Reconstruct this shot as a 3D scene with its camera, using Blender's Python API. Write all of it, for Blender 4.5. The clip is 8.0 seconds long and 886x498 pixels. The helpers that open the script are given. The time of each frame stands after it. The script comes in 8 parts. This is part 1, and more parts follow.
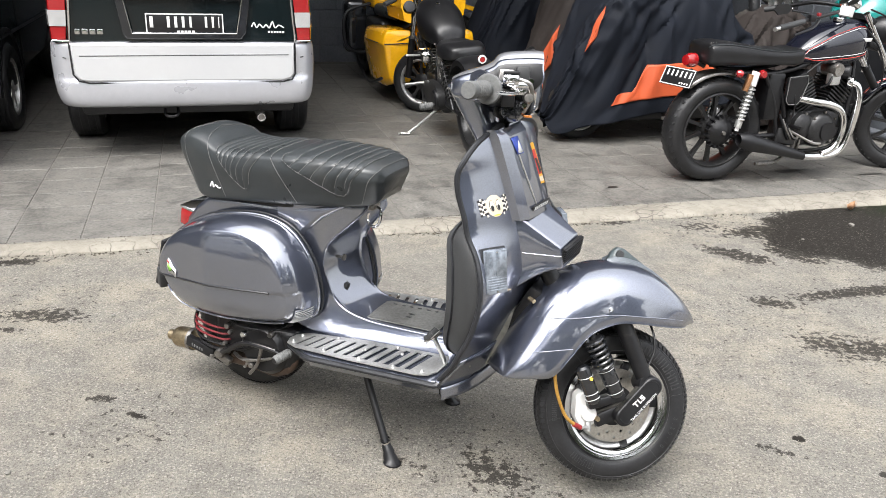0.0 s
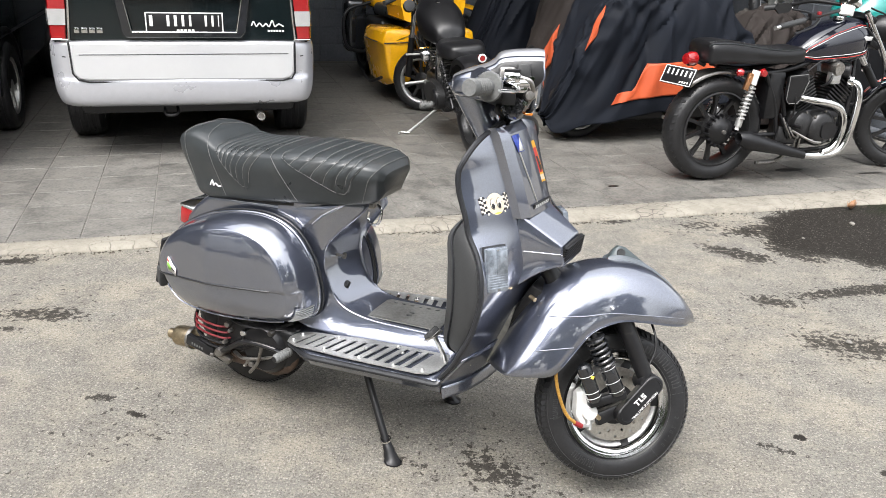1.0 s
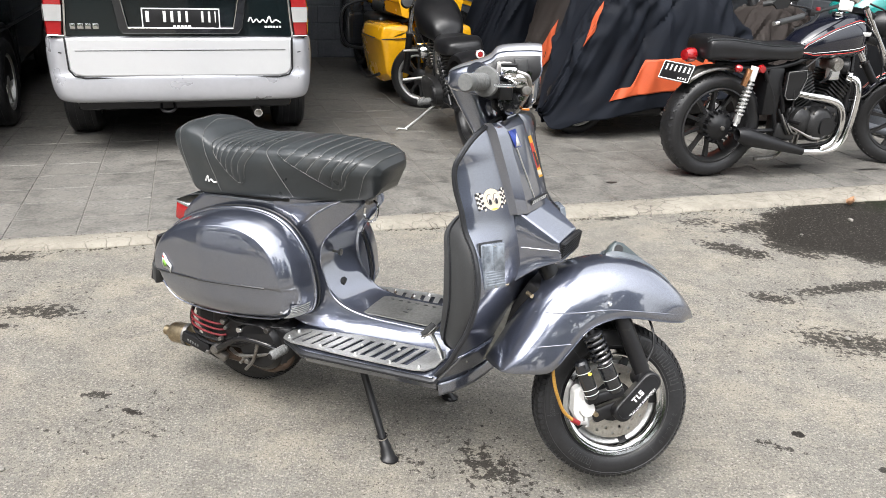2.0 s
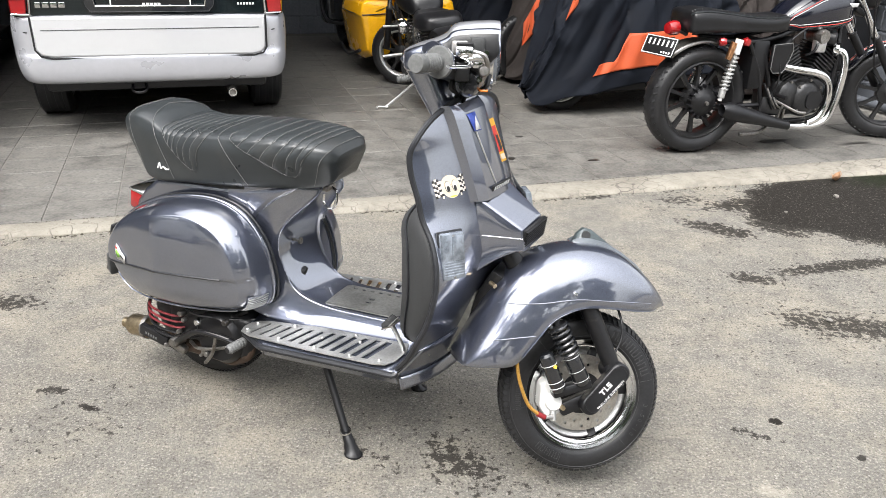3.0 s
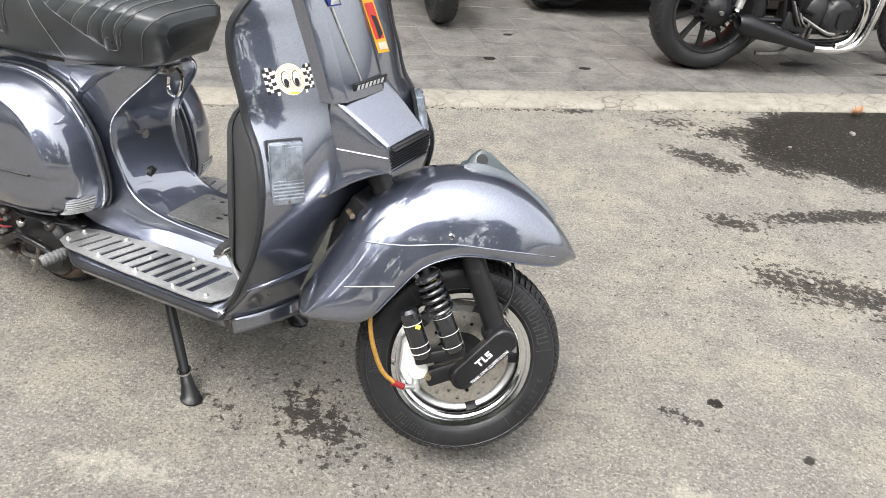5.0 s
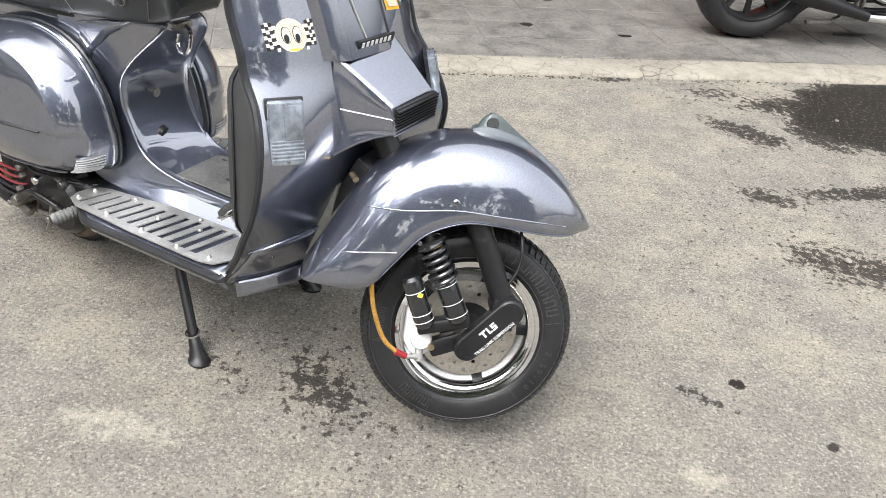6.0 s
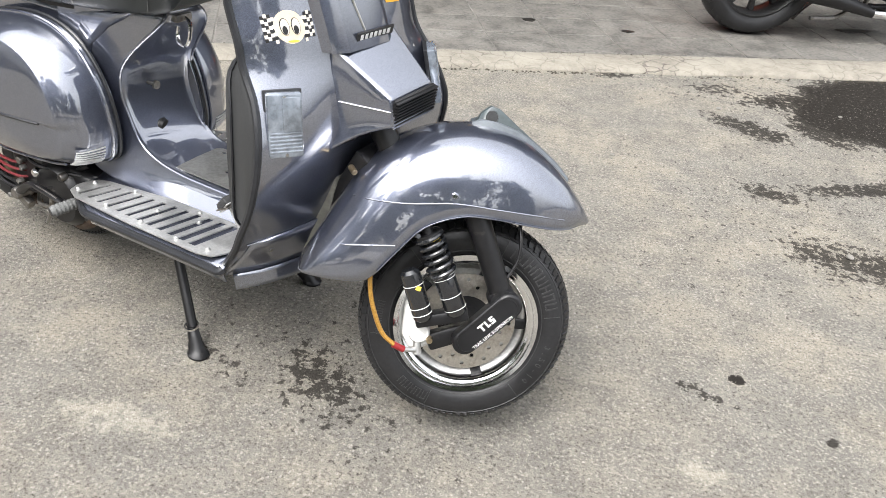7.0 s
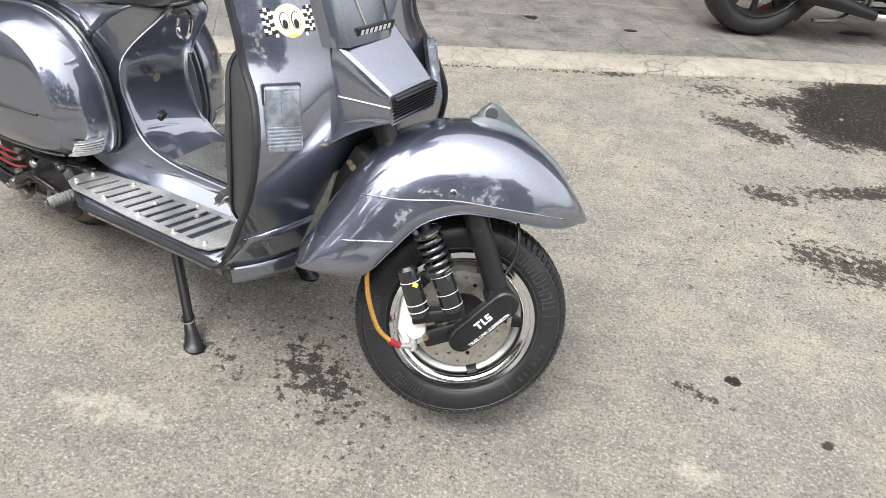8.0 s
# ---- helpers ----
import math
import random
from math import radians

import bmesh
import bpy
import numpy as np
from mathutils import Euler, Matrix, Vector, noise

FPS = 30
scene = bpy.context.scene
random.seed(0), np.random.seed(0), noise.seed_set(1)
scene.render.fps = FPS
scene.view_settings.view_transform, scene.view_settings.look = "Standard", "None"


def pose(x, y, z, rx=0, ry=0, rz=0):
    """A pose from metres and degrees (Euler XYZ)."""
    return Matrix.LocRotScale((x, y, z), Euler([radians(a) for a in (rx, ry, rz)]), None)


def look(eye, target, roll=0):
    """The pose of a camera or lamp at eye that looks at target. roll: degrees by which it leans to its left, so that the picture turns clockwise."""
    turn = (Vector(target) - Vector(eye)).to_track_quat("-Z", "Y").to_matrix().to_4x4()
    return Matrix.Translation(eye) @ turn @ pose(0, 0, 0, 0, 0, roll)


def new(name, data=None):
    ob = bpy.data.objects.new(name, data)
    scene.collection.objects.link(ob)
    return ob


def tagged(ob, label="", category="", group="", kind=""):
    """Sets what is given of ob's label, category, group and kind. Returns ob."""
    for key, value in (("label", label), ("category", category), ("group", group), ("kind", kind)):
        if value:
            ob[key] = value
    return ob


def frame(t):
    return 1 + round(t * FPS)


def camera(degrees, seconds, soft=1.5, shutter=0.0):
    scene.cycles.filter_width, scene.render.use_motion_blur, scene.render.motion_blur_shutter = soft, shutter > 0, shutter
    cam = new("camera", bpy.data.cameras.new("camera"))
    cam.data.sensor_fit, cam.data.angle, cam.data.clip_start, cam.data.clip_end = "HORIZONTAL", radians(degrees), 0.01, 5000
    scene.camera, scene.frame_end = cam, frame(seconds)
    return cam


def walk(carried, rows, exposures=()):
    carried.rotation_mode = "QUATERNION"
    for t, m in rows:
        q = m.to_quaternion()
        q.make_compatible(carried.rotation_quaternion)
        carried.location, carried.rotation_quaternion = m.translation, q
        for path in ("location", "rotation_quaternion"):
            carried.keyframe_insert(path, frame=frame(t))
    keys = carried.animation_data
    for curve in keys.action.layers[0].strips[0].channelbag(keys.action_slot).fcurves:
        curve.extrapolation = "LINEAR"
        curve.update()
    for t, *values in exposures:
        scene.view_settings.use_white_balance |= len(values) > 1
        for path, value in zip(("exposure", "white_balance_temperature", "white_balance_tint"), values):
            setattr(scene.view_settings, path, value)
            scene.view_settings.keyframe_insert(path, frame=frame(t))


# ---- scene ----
cam = camera(58.2, 8.0, 0.5)
PATH = [
    (0, (0.31, 0.175, 1.424), (0.097, 2.026, 0.697), 2.2),
    (0.5, (0.308, 0.176, 1.422), (0.094, 2.027, 0.695), 2.2),
    (1, (0.307, 0.178, 1.419), (0.095, 2.029, 0.691), 2.2),
    (2.5, (0.321, 0.216, 1.411), (0.117, 2.059, 0.661), 2.1),
    (3, (0.387, 0.294, 1.413), (0.197, 2.121, 0.622), 1.7),
    (3.5, (0.465, 0.386, 1.37), (0.333, 2.177, 0.49), 2.3),
    (3.7, (0.475, 0.422, 1.348), (0.363, 2.198, 0.436), 2.7),
    (4, (0.502, 0.516, 1.321), (0.417, 2.273, 0.369), 3.5),
    (4.5, (0.566, 0.661, 1.298), (0.449, 2.4, 0.317), 5.2),
    (4.7, (0.614, 0.714, 1.295), (0.459, 2.443, 0.303), 5.9),
    (6, (0.736, 0.826, 1.261), (0.432, 2.478, 0.173), 6.0),
    (6.5, (0.742, 0.829, 1.26), (0.434, 2.477, 0.168), 6.1),
    (7, (0.746, 0.827, 1.255), (0.435, 2.473, 0.159), 6.1),
    (7.5, (0.749, 0.828, 1.255), (0.442, 2.476, 0.160), 6.2),
    (8, (0.749, 0.83, 1.254), (0.441, 2.473, 0.151), 7.0),
]
walk(cam, [(t, look(eye, target, roll)) for t, eye, target, roll in PATH])

# ---- frames of reference: the scooter, its turned front wheel, the garage edge ----
SCOOT = pose(0.018, 2.248, 0.0, 0, 0, -18.95)
GARAGE = pose(-2.077, 3.261, 0.0, 0, 0, 23.83)
FLOOR_Z = 0.02

# ---- world, sun, exposure ----
world = bpy.data.worlds.new("overcast")
scene.world = world
world.use_nodes = True
wn = world.node_tree
sky = wn.nodes.new("ShaderNodeTexSky")
sky.sky_type = 'NISHITA'
sky.sun_disc = False
sky.sun_elevation = radians(58)
sky.sun_rotation = radians(200)
sky.dust_density = 4.0
soften = wn.nodes.new("ShaderNodeHueSaturation")
soften.inputs["Saturation"].default_value = 0.18
wn.links.new(sky.outputs[0], soften.inputs["Color"])
# an overcast sky is brightest overhead
where = wn.nodes.new("ShaderNodeTexCoord")
split = wn.nodes.new("ShaderNodeSeparateXYZ")
lift = wn.nodes.new("ShaderNodeMapRange")
lift.inputs["From Min"].default_value, lift.inputs["From Max"].default_value = 0.0, 1.0
lift.inputs["To Min"].default_value, lift.inputs["To Max"].default_value = 0.18, 0.48
steep = wn.nodes.new("ShaderNodeMath")
steep.operation = 'POWER'
steep.use_clamp = True
steep.inputs[1].default_value = 1.0
wn.links.new(where.outputs["Generated"], split.inputs[0])
wn.links.new(split.outputs["Z"], steep.inputs[0])
wn.links.new(steep.outputs[0], lift.inputs["Value"])
wn.links.new(soften.outputs[0], wn.nodes["Background"].inputs["Color"])
wn.links.new(lift.outputs[0], wn.nodes["Background"].inputs["Strength"])
sun = new("sun", bpy.data.lights.new("sun", 'SUN'))
sun.data.energy = 0.35
sun.data.angle = radians(40)
sun.data.color = (1.0, 0.985, 0.965)
sun.matrix_world = look((-2, -4, 9), (0, 2.2, 0))
scene.view_settings.exposure = 0.93


# ---- materials ----
def nodes_of(name):
    m = bpy.data.materials.new(name)
    m.use_nodes = True
    nt = m.node_tree
    return m, nt, nt.nodes["Principled BSDF"]


def add(nt, kind, **values):
    n = nt.nodes.new(kind)
    for k, v in values.items():
        n.inputs[k].default_value = v
    return n


def coords(nt, scale=(1, 1, 1)):
    tc = nt.nodes.new("ShaderNodeTexCoord")
    mp = add(nt, "ShaderNodeMapping", Scale=scale)
    nt.links.new(tc.outputs["Object"], mp.inputs["Vector"])
    return mp.outputs[0]


def noise_at(nt, vec, scale, detail=4.0, rough=0.6):
    n = add(nt, "ShaderNodeTexNoise", Scale=scale, Detail=detail, Roughness=rough)
    nt.links.new(vec, n.inputs["Vector"])
    return n.outputs["Fac"]


def ramp(nt, fac, lo, hi, a=0.0, b=1.0):
    n = add(nt, "ShaderNodeMapRange")
    n.inputs["From Min"].default_value, n.inputs["From Max"].default_value = lo, hi
    n.inputs["To Min"].default_value, n.inputs["To Max"].default_value = a, b
    nt.links.new(fac, n.inputs["Value"])
    return n.outputs["Result"]


def mixed(nt, fac, a, b):
    n = nt.nodes.new("ShaderNodeMix")
    n.data_type = 'RGBA'
    for sock, v in ((n.inputs[0], fac), (n.inputs[6], a), (n.inputs[7], b)):
        if isinstance(v, (tuple, float, int)):
            sock.default_value = (*v, 1.0) if isinstance(v, tuple) else v
        else:
            nt.links.new(v, sock)
    return n.outputs[2]


def maths(nt, op, a, b=0.0):
    n = nt.nodes.new("ShaderNodeMath")
    n.operation = op
    for sock, v in ((n.inputs[0], a), (n.inputs[1], b)):
        if isinstance(v, (float, int)):
            sock.default_value = v
        else:
            nt.links.new(v, sock)
    return n.outputs[0]


def bump(nt, bsdf, height, strength, dist=0.002):
    n = add(nt, "ShaderNodeBump", Strength=strength, Distance=dist)
    nt.links.new(height, n.inputs["Height"])
    nt.links.new(n.outputs[0], bsdf.inputs["Normal"])


def surf(name, col, rough=0.5, metal=0.0, var=0.15, fine=60.0, coarse=5.0, relief=0.15, coat=0.0, dirt=None, dirt_at=(0.62, 0.8), placed=False, tint=0.0):
    """A surface of one colour with variation at two scales, fine relief and, where given, patches of dirt."""
    m, nt, b = nodes_of(name)
    v = nt.nodes.new("ShaderNodeNewGeometry").outputs["Position"] if placed else coords(nt)
    n1, n2 = noise_at(nt, v, fine), noise_at(nt, v, coarse)
    k = maths(nt, 'MULTIPLY', ramp(nt, n1, 0.3, 0.7, 1 - var, 1 + var), ramp(nt, n2, 0.3, 0.7, 1 - var, 1 + var))
    if tint:
        k = maths(nt, 'MULTIPLY', k, ramp(nt, nt.nodes.new("ShaderNodeObjectInfo").outputs["Random"], 0, 1, 1 - tint, 1 + tint))
    if metal < 0.25:
        col = tuple(0.82 * q for q in col)
        dirt = dirt and tuple(0.82 * q for q in dirt)
        b.inputs["Specular IOR Level"].default_value = 0.4
    hsv = add(nt, "ShaderNodeHueSaturation", Color=(*col, 1))
    nt.links.new(k, hsv.inputs["Value"])
    c = hsv.outputs[0]
    if dirt:
        c = mixed(nt, ramp(nt, noise_at(nt, v, coarse * 2.3, 8, 0.7), *dirt_at), c, dirt)
    nt.links.new(c, b.inputs["Base Color"])
    nt.links.new(ramp(nt, n2, 0.3, 0.7, rough * 0.85, min(1, rough * 1.15)), b.inputs["Roughness"])
    b.inputs["Metallic"].default_value = metal
    b.inputs["Coat Weight"].default_value = coat
    b.inputs["Coat Roughness"].default_value = 0.04
    if relief:
        bump(nt, b, n1, relief)
    return m


def metallic_paint(name, col, rough=0.36):
    m, nt, b = nodes_of(name)
    v = coords(nt)
    flake = add(nt, "ShaderNodeTexVoronoi", Scale=900.0)
    nt.links.new(v, flake.inputs["Vector"])
    fl = ramp(nt, flake.outputs["Color"], 0.1, 0.9, 0.75, 1.3)
    k = maths(nt, 'MULTIPLY', fl, ramp(nt, noise_at(nt, v, 3.0), 0.3, 0.7, 0.95, 1.05))
    hsv = add(nt, "ShaderNodeHueSaturation", Color=(*col, 1))
    nt.links.new(k, hsv.inputs["Value"])
    dust = ramp(nt, noise_at(nt, v, 30, 8, 0.75), 0.66, 0.88, 0.0, 0.22)
    nt.links.new(mixed(nt, dust, hsv.outputs[0], (0.30, 0.28, 0.25)), b.inputs["Base Color"])
    b.inputs["Metallic"].default_value = 0.9
    nt.links.new(ramp(nt, noise_at(nt, v, 12), 0.3, 0.7, rough * 0.85, rough * 1.2), b.inputs["Roughness"])
    b.inputs["Coat Weight"].default_value = 1.0
    nt.links.new(ramp(nt, noise_at(nt, v, 45, 8, 0.7), 0.4, 0.8, 0.012, 0.06), b.inputs["Coat Roughness"])
    b.inputs["Coat IOR"].default_value = 2.6
    bump(nt, b, noise_at(nt, v, 9.0), 0.012, 0.004)
    return m


PAINT = metallic_paint("grey_metallic_paint", (0.122, 0.135, 0.182), 0.37)
BLACK_PAINT = surf("black_gloss_paint", (0.012, 0.013, 0.015), 0.25, 0, 0.2, 40, 4, 0.02, 1.0, (0.05, 0.05, 0.05))
SATIN_BLACK = surf("satin_black", (0.007, 0.007, 0.008), 0.40, 0, 0.25, 80, 9, 0.08, 0.0, (0.06, 0.055, 0.05))
RUBBER = surf("tyre_rubber", (0.014, 0.014, 0.015), 0.40, 0, 0.25, 120, 14, 0.15, 0.0, (0.040, 0.038, 0.035), (0.58, 0.95))
VINYL = surf("black_vinyl", (0.030, 0.034, 0.036), 0.31, 0, 0.15, 500, 6, 0.12, 0.0, (0.055, 0.055, 0.053), (0.5, 0.9))
STITCH = surf("grey_thread", (0.15, 0.15, 0.147), 0.8, 0, 0.15, 400, 20, 0.2)
TRIM = surf("dark_trim_and_crease_shade", (0.02, 0.021, 0.024), 0.35, 0, 0.2, 90, 9, 0.05)
PLASTIC = surf("grey_plastic", (0.034, 0.035, 0.036), 0.5, 0, 0.15, 300, 8, 0.1, 0.0, (0.09, 0.088, 0.085))
GRIP = surf("worn_grey_rubber", (0.12, 0.122, 0.12), 0.7, 0, 0.2, 150, 20, 0.2, 0.0, (0.07, 0.07, 0.07))
ALU = surf("brushed_aluminium", (0.54, 0.54, 0.53), 0.5, 1.0, 0.12, 160, 11, 0.08, 0.0, (0.25, 0.23, 0.2), (0.6, 0.9))
CHROME = surf("chrome", (0.72, 0.72, 0.72), 0.10, 1.0, 0.08, 60, 9, 0.02, 0.0, (0.35, 0.32, 0.28), (0.68, 0.95))
STEEL = surf("dull_steel", (0.30, 0.29, 0.275), 0.42, 1.0, 0.25, 90, 12, 0.15, 0.0, (0.12, 0.085, 0.055), (0.5, 0.8))
RUST = surf("rusty_pipe", (0.075, 0.05, 0.036), 0.6, 0.5, 0.35, 70, 14, 0.25, 0.0, (0.13, 0.10, 0.08))
BRONZE = surf("bronze_muffler", (0.36, 0.29, 0.19), 0.38, 1.0, 0.25, 80, 15, 0.12, 0.0, (0.16, 0.12, 0.08))
RED = surf("red_plastic", (0.25, 0.018, 0.022), 0.3, 0, 0.15, 60, 8, 0.05)
CREST = surf("slate_grey_ornament", (0.050, 0.064, 0.067), 0.42, 0, 0.2, 60, 12, 0.05, 0.1)
CREST_FOOT = surf("pale_blue_grey_metal", (0.125, 0.14, 0.155), 0.35, 0.2, 0.12, 60, 12, 0.04, 0.3)
RED_LENS = surf("red_lens", (0.30, 0.008, 0.010), 0.12, 0, 0.1, 200, 10, 0.08, 1.0)
WHITE_PLASTIC = surf("white_plastic", (0.72, 0.72, 0.70), 0.4, 0, 0.06, 50, 6, 0.05, 0.0, (0.45, 0.42, 0.37), (0.66, 0.9))
ORANGE = surf("amber_lens", (0.65, 0.2, 0.02), 0.15, 0, 0.1, 200, 10, 0.05, 1.0)
YELLOW = surf("yellow_gloss_paint", (0.92, 0.46, 0.010), 0.25, 0, 0.06, 40, 3, 0.02, 1.0, (0.5, 0.27, 0.03), (0.68, 0.95))
HOSE = surf("braided_brass_hose", (0.42, 0.23, 0.05), 0.4, 0.6, 0.25, 300, 30, 0.2)
LENS = surf("smoked_clear_lens", (0.20, 0.225, 0.26), 0.08, 0.35, 0.35, 60, 22, 0.12, 1.0)
INK_WHITE = surf("white_print", (0.75, 0.75, 0.74), 0.5, 0, 0.05, 100, 10, 0.0)
INK_BLACK = surf("black_print", (0.015, 0.015, 0.016), 0.45, 0, 0.1, 100, 10, 0.0)
INK_YELLOW = surf("yellow_print", (0.82, 0.58, 0.08), 0.4, 0, 0.06, 100, 10, 0.0)
WORN_RUBBER = surf("raised_worn_rubber", (0.034, 0.034, 0.035), 0.42, 0, 0.25, 120, 14, 0.1)
DISC = surf("brake_disc_steel", (0.58, 0.55, 0.50), 0.36, 1.0, 0.15, 200, 20, 0.05, 0.0, (0.25, 0.19, 0.13), (0.5, 0.8))
MAT = surf("dull_aluminium", (0.34, 0.34, 0.325), 0.45, 1.0, 0.15, 120, 9, 0.08, 0.0, (0.2, 0.19, 0.16), (0.55, 0.85))
INK_PALE = surf("faded_pale_print", (0.66, 0.61, 0.55), 0.45, 0, 0.08, 100, 10, 0.0)
INK_CREAM = surf("cream_print", (0.72, 0.61, 0.46), 0.4, 0, 0.06, 100, 10, 0.0)
INK_RED = surf("red_print", (0.62, 0.04, 0.03), 0.4, 0, 0.08, 100, 10, 0.0)
INK_BLUE = surf("blue_print", (0.05, 0.09, 0.42), 0.4, 0, 0.08, 100, 10, 0.0)
INK_ORANGE = surf("orange_print", (0.80, 0.42, 0.03), 0.4, 0, 0.06, 100, 10, 0.0)
DUSTY = surf("dusty_grey_paint", (0.20, 0.195, 0.17), 0.6, 0.2, 0.2, 60, 8, 0.1, 0.0, (0.10, 0.09, 0.075))
INK_GREEN = surf("green_print", (0.22, 0.45, 0.08), 0.4, 0, 0.1, 100, 10, 0.0)


# ---- mesh helpers ----
def obj(name, bm, material, parent=None, label="", smooth=True, sharp=40):
    me = bpy.data.meshes.new(name)
    bmesh.ops.recalc_face_normals(bm, faces=bm.faces)
    bm.to_mesh(me)
    bm.free()
    me.materials.append(material)
    if smooth:
        me.polygons.foreach_set("use_smooth", [True] * len(me.polygons))
        me.set_sharp_from_angle(angle=radians(sharp))
    ob = new(name, me)
    if parent is not None:
        ob.parent = parent
    if label:
        tagged(ob, label)
    return ob


def part(name, bm, material, parent, label="", sharp=40):
    return obj(name, bm, material, parent, label, True, sharp)


def thing(name, m, label, category, group="", kind=""):
    ob = new(name)
    ob.empty_display_size = 0.1
    ob.matrix_world = m
    return tagged(ob, label, category, group, kind)


def thick(ob, t, offset=-1.0):
    md = ob.modifiers.new("thickness", 'SOLIDIFY')
    md.thickness, md.offset = t, offset
    return ob


def rounded(ob, w, seg=2, angle=35):
    md = ob.modifiers.new("edges", 'BEVEL')
    md.width, md.segments, md.limit_method, md.angle_limit = w, seg, 'ANGLE', radians(angle)
    return ob


def loft(bm, rings, closed=True, caps=True):
    """Skin a list of rings of equally many points."""
    vs = [[bm.verts.new(p) for p in r] for r in rings]
    n = len(rings[0])
    for a, b in zip(vs, vs[1:]):
        for i in range(n if closed else n - 1):
            j = (i + 1) % n
            bm.faces.new((a[i], a[j], b[j], b[i]))
    if caps and closed:
        bm.faces.new(vs[0][::-1])
        bm.faces.new(vs[-1])
    return bm


def box(bm, lo, hi, m=None):
    r = bmesh.ops.create_cube(bm, size=1.0)["verts"]
    for v in r:
        v.co = Vector([(lo[k] + hi[k]) / 2 + v.co[k] * (hi[k] - lo[k]) for k in range(3)])
        if m:
            v.co = m @ v.co
    return bm


def block(lo, hi, bevel=0.0, m=None, seg=2):
    bm = bmesh.new()
    box(bm, lo, hi)
    if bevel:
        bmesh.ops.bevel(bm, geom=bm.edges[:], offset=bevel, segments=seg, affect='EDGES', profile=0.5)
    if m:
        bmesh.ops.transform(bm, matrix=m, verts=bm.verts)
    return bm


def smooth_path(pts, n=8):
    """Points along a smooth line through pts."""
    p = [Vector(q) for q in pts]
    p = [2 * p[0] - p[1]] + p + [2 * p[-1] - p[-2]]
    out = []
    for i in range(1, len(p) - 2):
        for k in range(n):
            t = k / n
            a, b, c, d = p[i - 1:i + 3]
            out.append(0.5 * (2 * b + (c - a) * t + (2 * a - 5 * b + 4 * c - d) * t * t + (3 * b - a - 3 * c + d) * t ** 3))
    return out + [p[-2]]


def tube(bm, pts, r, seg=10, smooth=0, flat=1.0):
    """A round bar along pts; r is a radius or one for each point; flat squashes it."""
    p = smooth_path(pts, smooth) if smooth else [Vector(q) for q in pts]
    if isinstance(r, (int, float)):
        rs = [r] * len(p)
    else:
        rs = [r[min(int(i / max(1, smooth)), len(r) - 1)] for i in range(len(p))]
    rings, ref = [], Vector((0.13, 0.21, 0.97))
    for i, q in enumerate(p):
        d = (p[min(i + 1, len(p) - 1)] - p[max(i - 1, 0)]).normalized()
        if abs(d.dot(ref)) > 0.95:
            ref = Vector((0.97, 0.13, 0.21))
        u = d.cross(ref).normalized()
        w = d.cross(u)
        ref = -w if w.dot(ref) < 0 else w
        rings.append([q + rs[i] * (math.cos(2 * math.pi * k / seg) * u + flat * math.sin(2 * math.pi * k / seg) * w) for k in range(seg)])
    return loft(bm, rings)


def bar(pts, r, seg=10, smooth=0, flat=1.0):
    return tube(bmesh.new(), pts, r, seg, smooth, flat)


def lathe(bm, profile, seg=48, m=None, closed=False):
    """Turn (radius, along) round the y axis."""
    rings = [[Vector((r * math.cos(2 * math.pi * k / seg), y, r * math.sin(2 * math.pi * k / seg))) for k in range(seg)] for r, y in profile]
    if closed:
        rings.append(rings[0])
    if m:
        rings = [[m @ p for p in q] for q in rings]
    loft(bm, rings, True, not closed)
    bmesh.ops.remove_doubles(bm, verts=bm.verts, dist=1e-6)
    return bm


def turned(profile, seg=48, m=None, closed=False):
    return lathe(bmesh.new(), profile, seg, m, closed)


def plate(outline, lo, hi, axis=1, holes=()):
    """A flat outline given thickness along an axis; holes are outlines too."""
    bm = bmesh.new()
    edges = []
    for o in (outline, *holes):
        vs = []
        for p in o:
            q = list(p)
            q.insert(axis, lo)
            vs.append(bm.verts.new(q))
        edges += [bm.edges.new((vs[i], vs[(i + 1) % len(vs)])) for i in range(len(vs))]
    if holes:
        bmesh.ops.triangle_fill(bm, use_beauty=True, edges=edges)
    else:
        bm.faces.new(bm.verts)
    r = bmesh.ops.extrude_face_region(bm, geom=bm.faces[:])
    up = Vector([hi - lo if k == axis else 0 for k in range(3)])
    bmesh.ops.translate(bm, vec=up, verts=[g for g in r["geom"] if isinstance(g, bmesh.types.BMVert)])
    return bm


def oval(cx, cy, a, b, n=20, power=2.0, turn=0.0):
    out = []
    for k in range(n):
        t = 2 * math.pi * k / n
        c, s = math.cos(t), math.sin(t)
        x, y = a * math.copysign(abs(c) ** (2 / power), c), b * math.copysign(abs(s) ** (2 / power), s)
        out.append((cx + x * math.cos(turn) - y * math.sin(turn), cy + x * math.sin(turn) + y * math.cos(turn)))
    return out


def lerp_table(table, x):
    """Read a table of (x, value, ...) rows between its rows."""
    if x <= table[0][0]:
        return table[0][1:]
    for a, b in zip(table, table[1:]):
        if x <= b[0]:
            k = (x - a[0]) / (b[0] - a[0])
            k = k * k * (3 - 2 * k) * 0.3 + k * 0.7
            return tuple(p + (q - p) * k for p, q in zip(a[1:], b[1:]))
    return table[-1][1:]


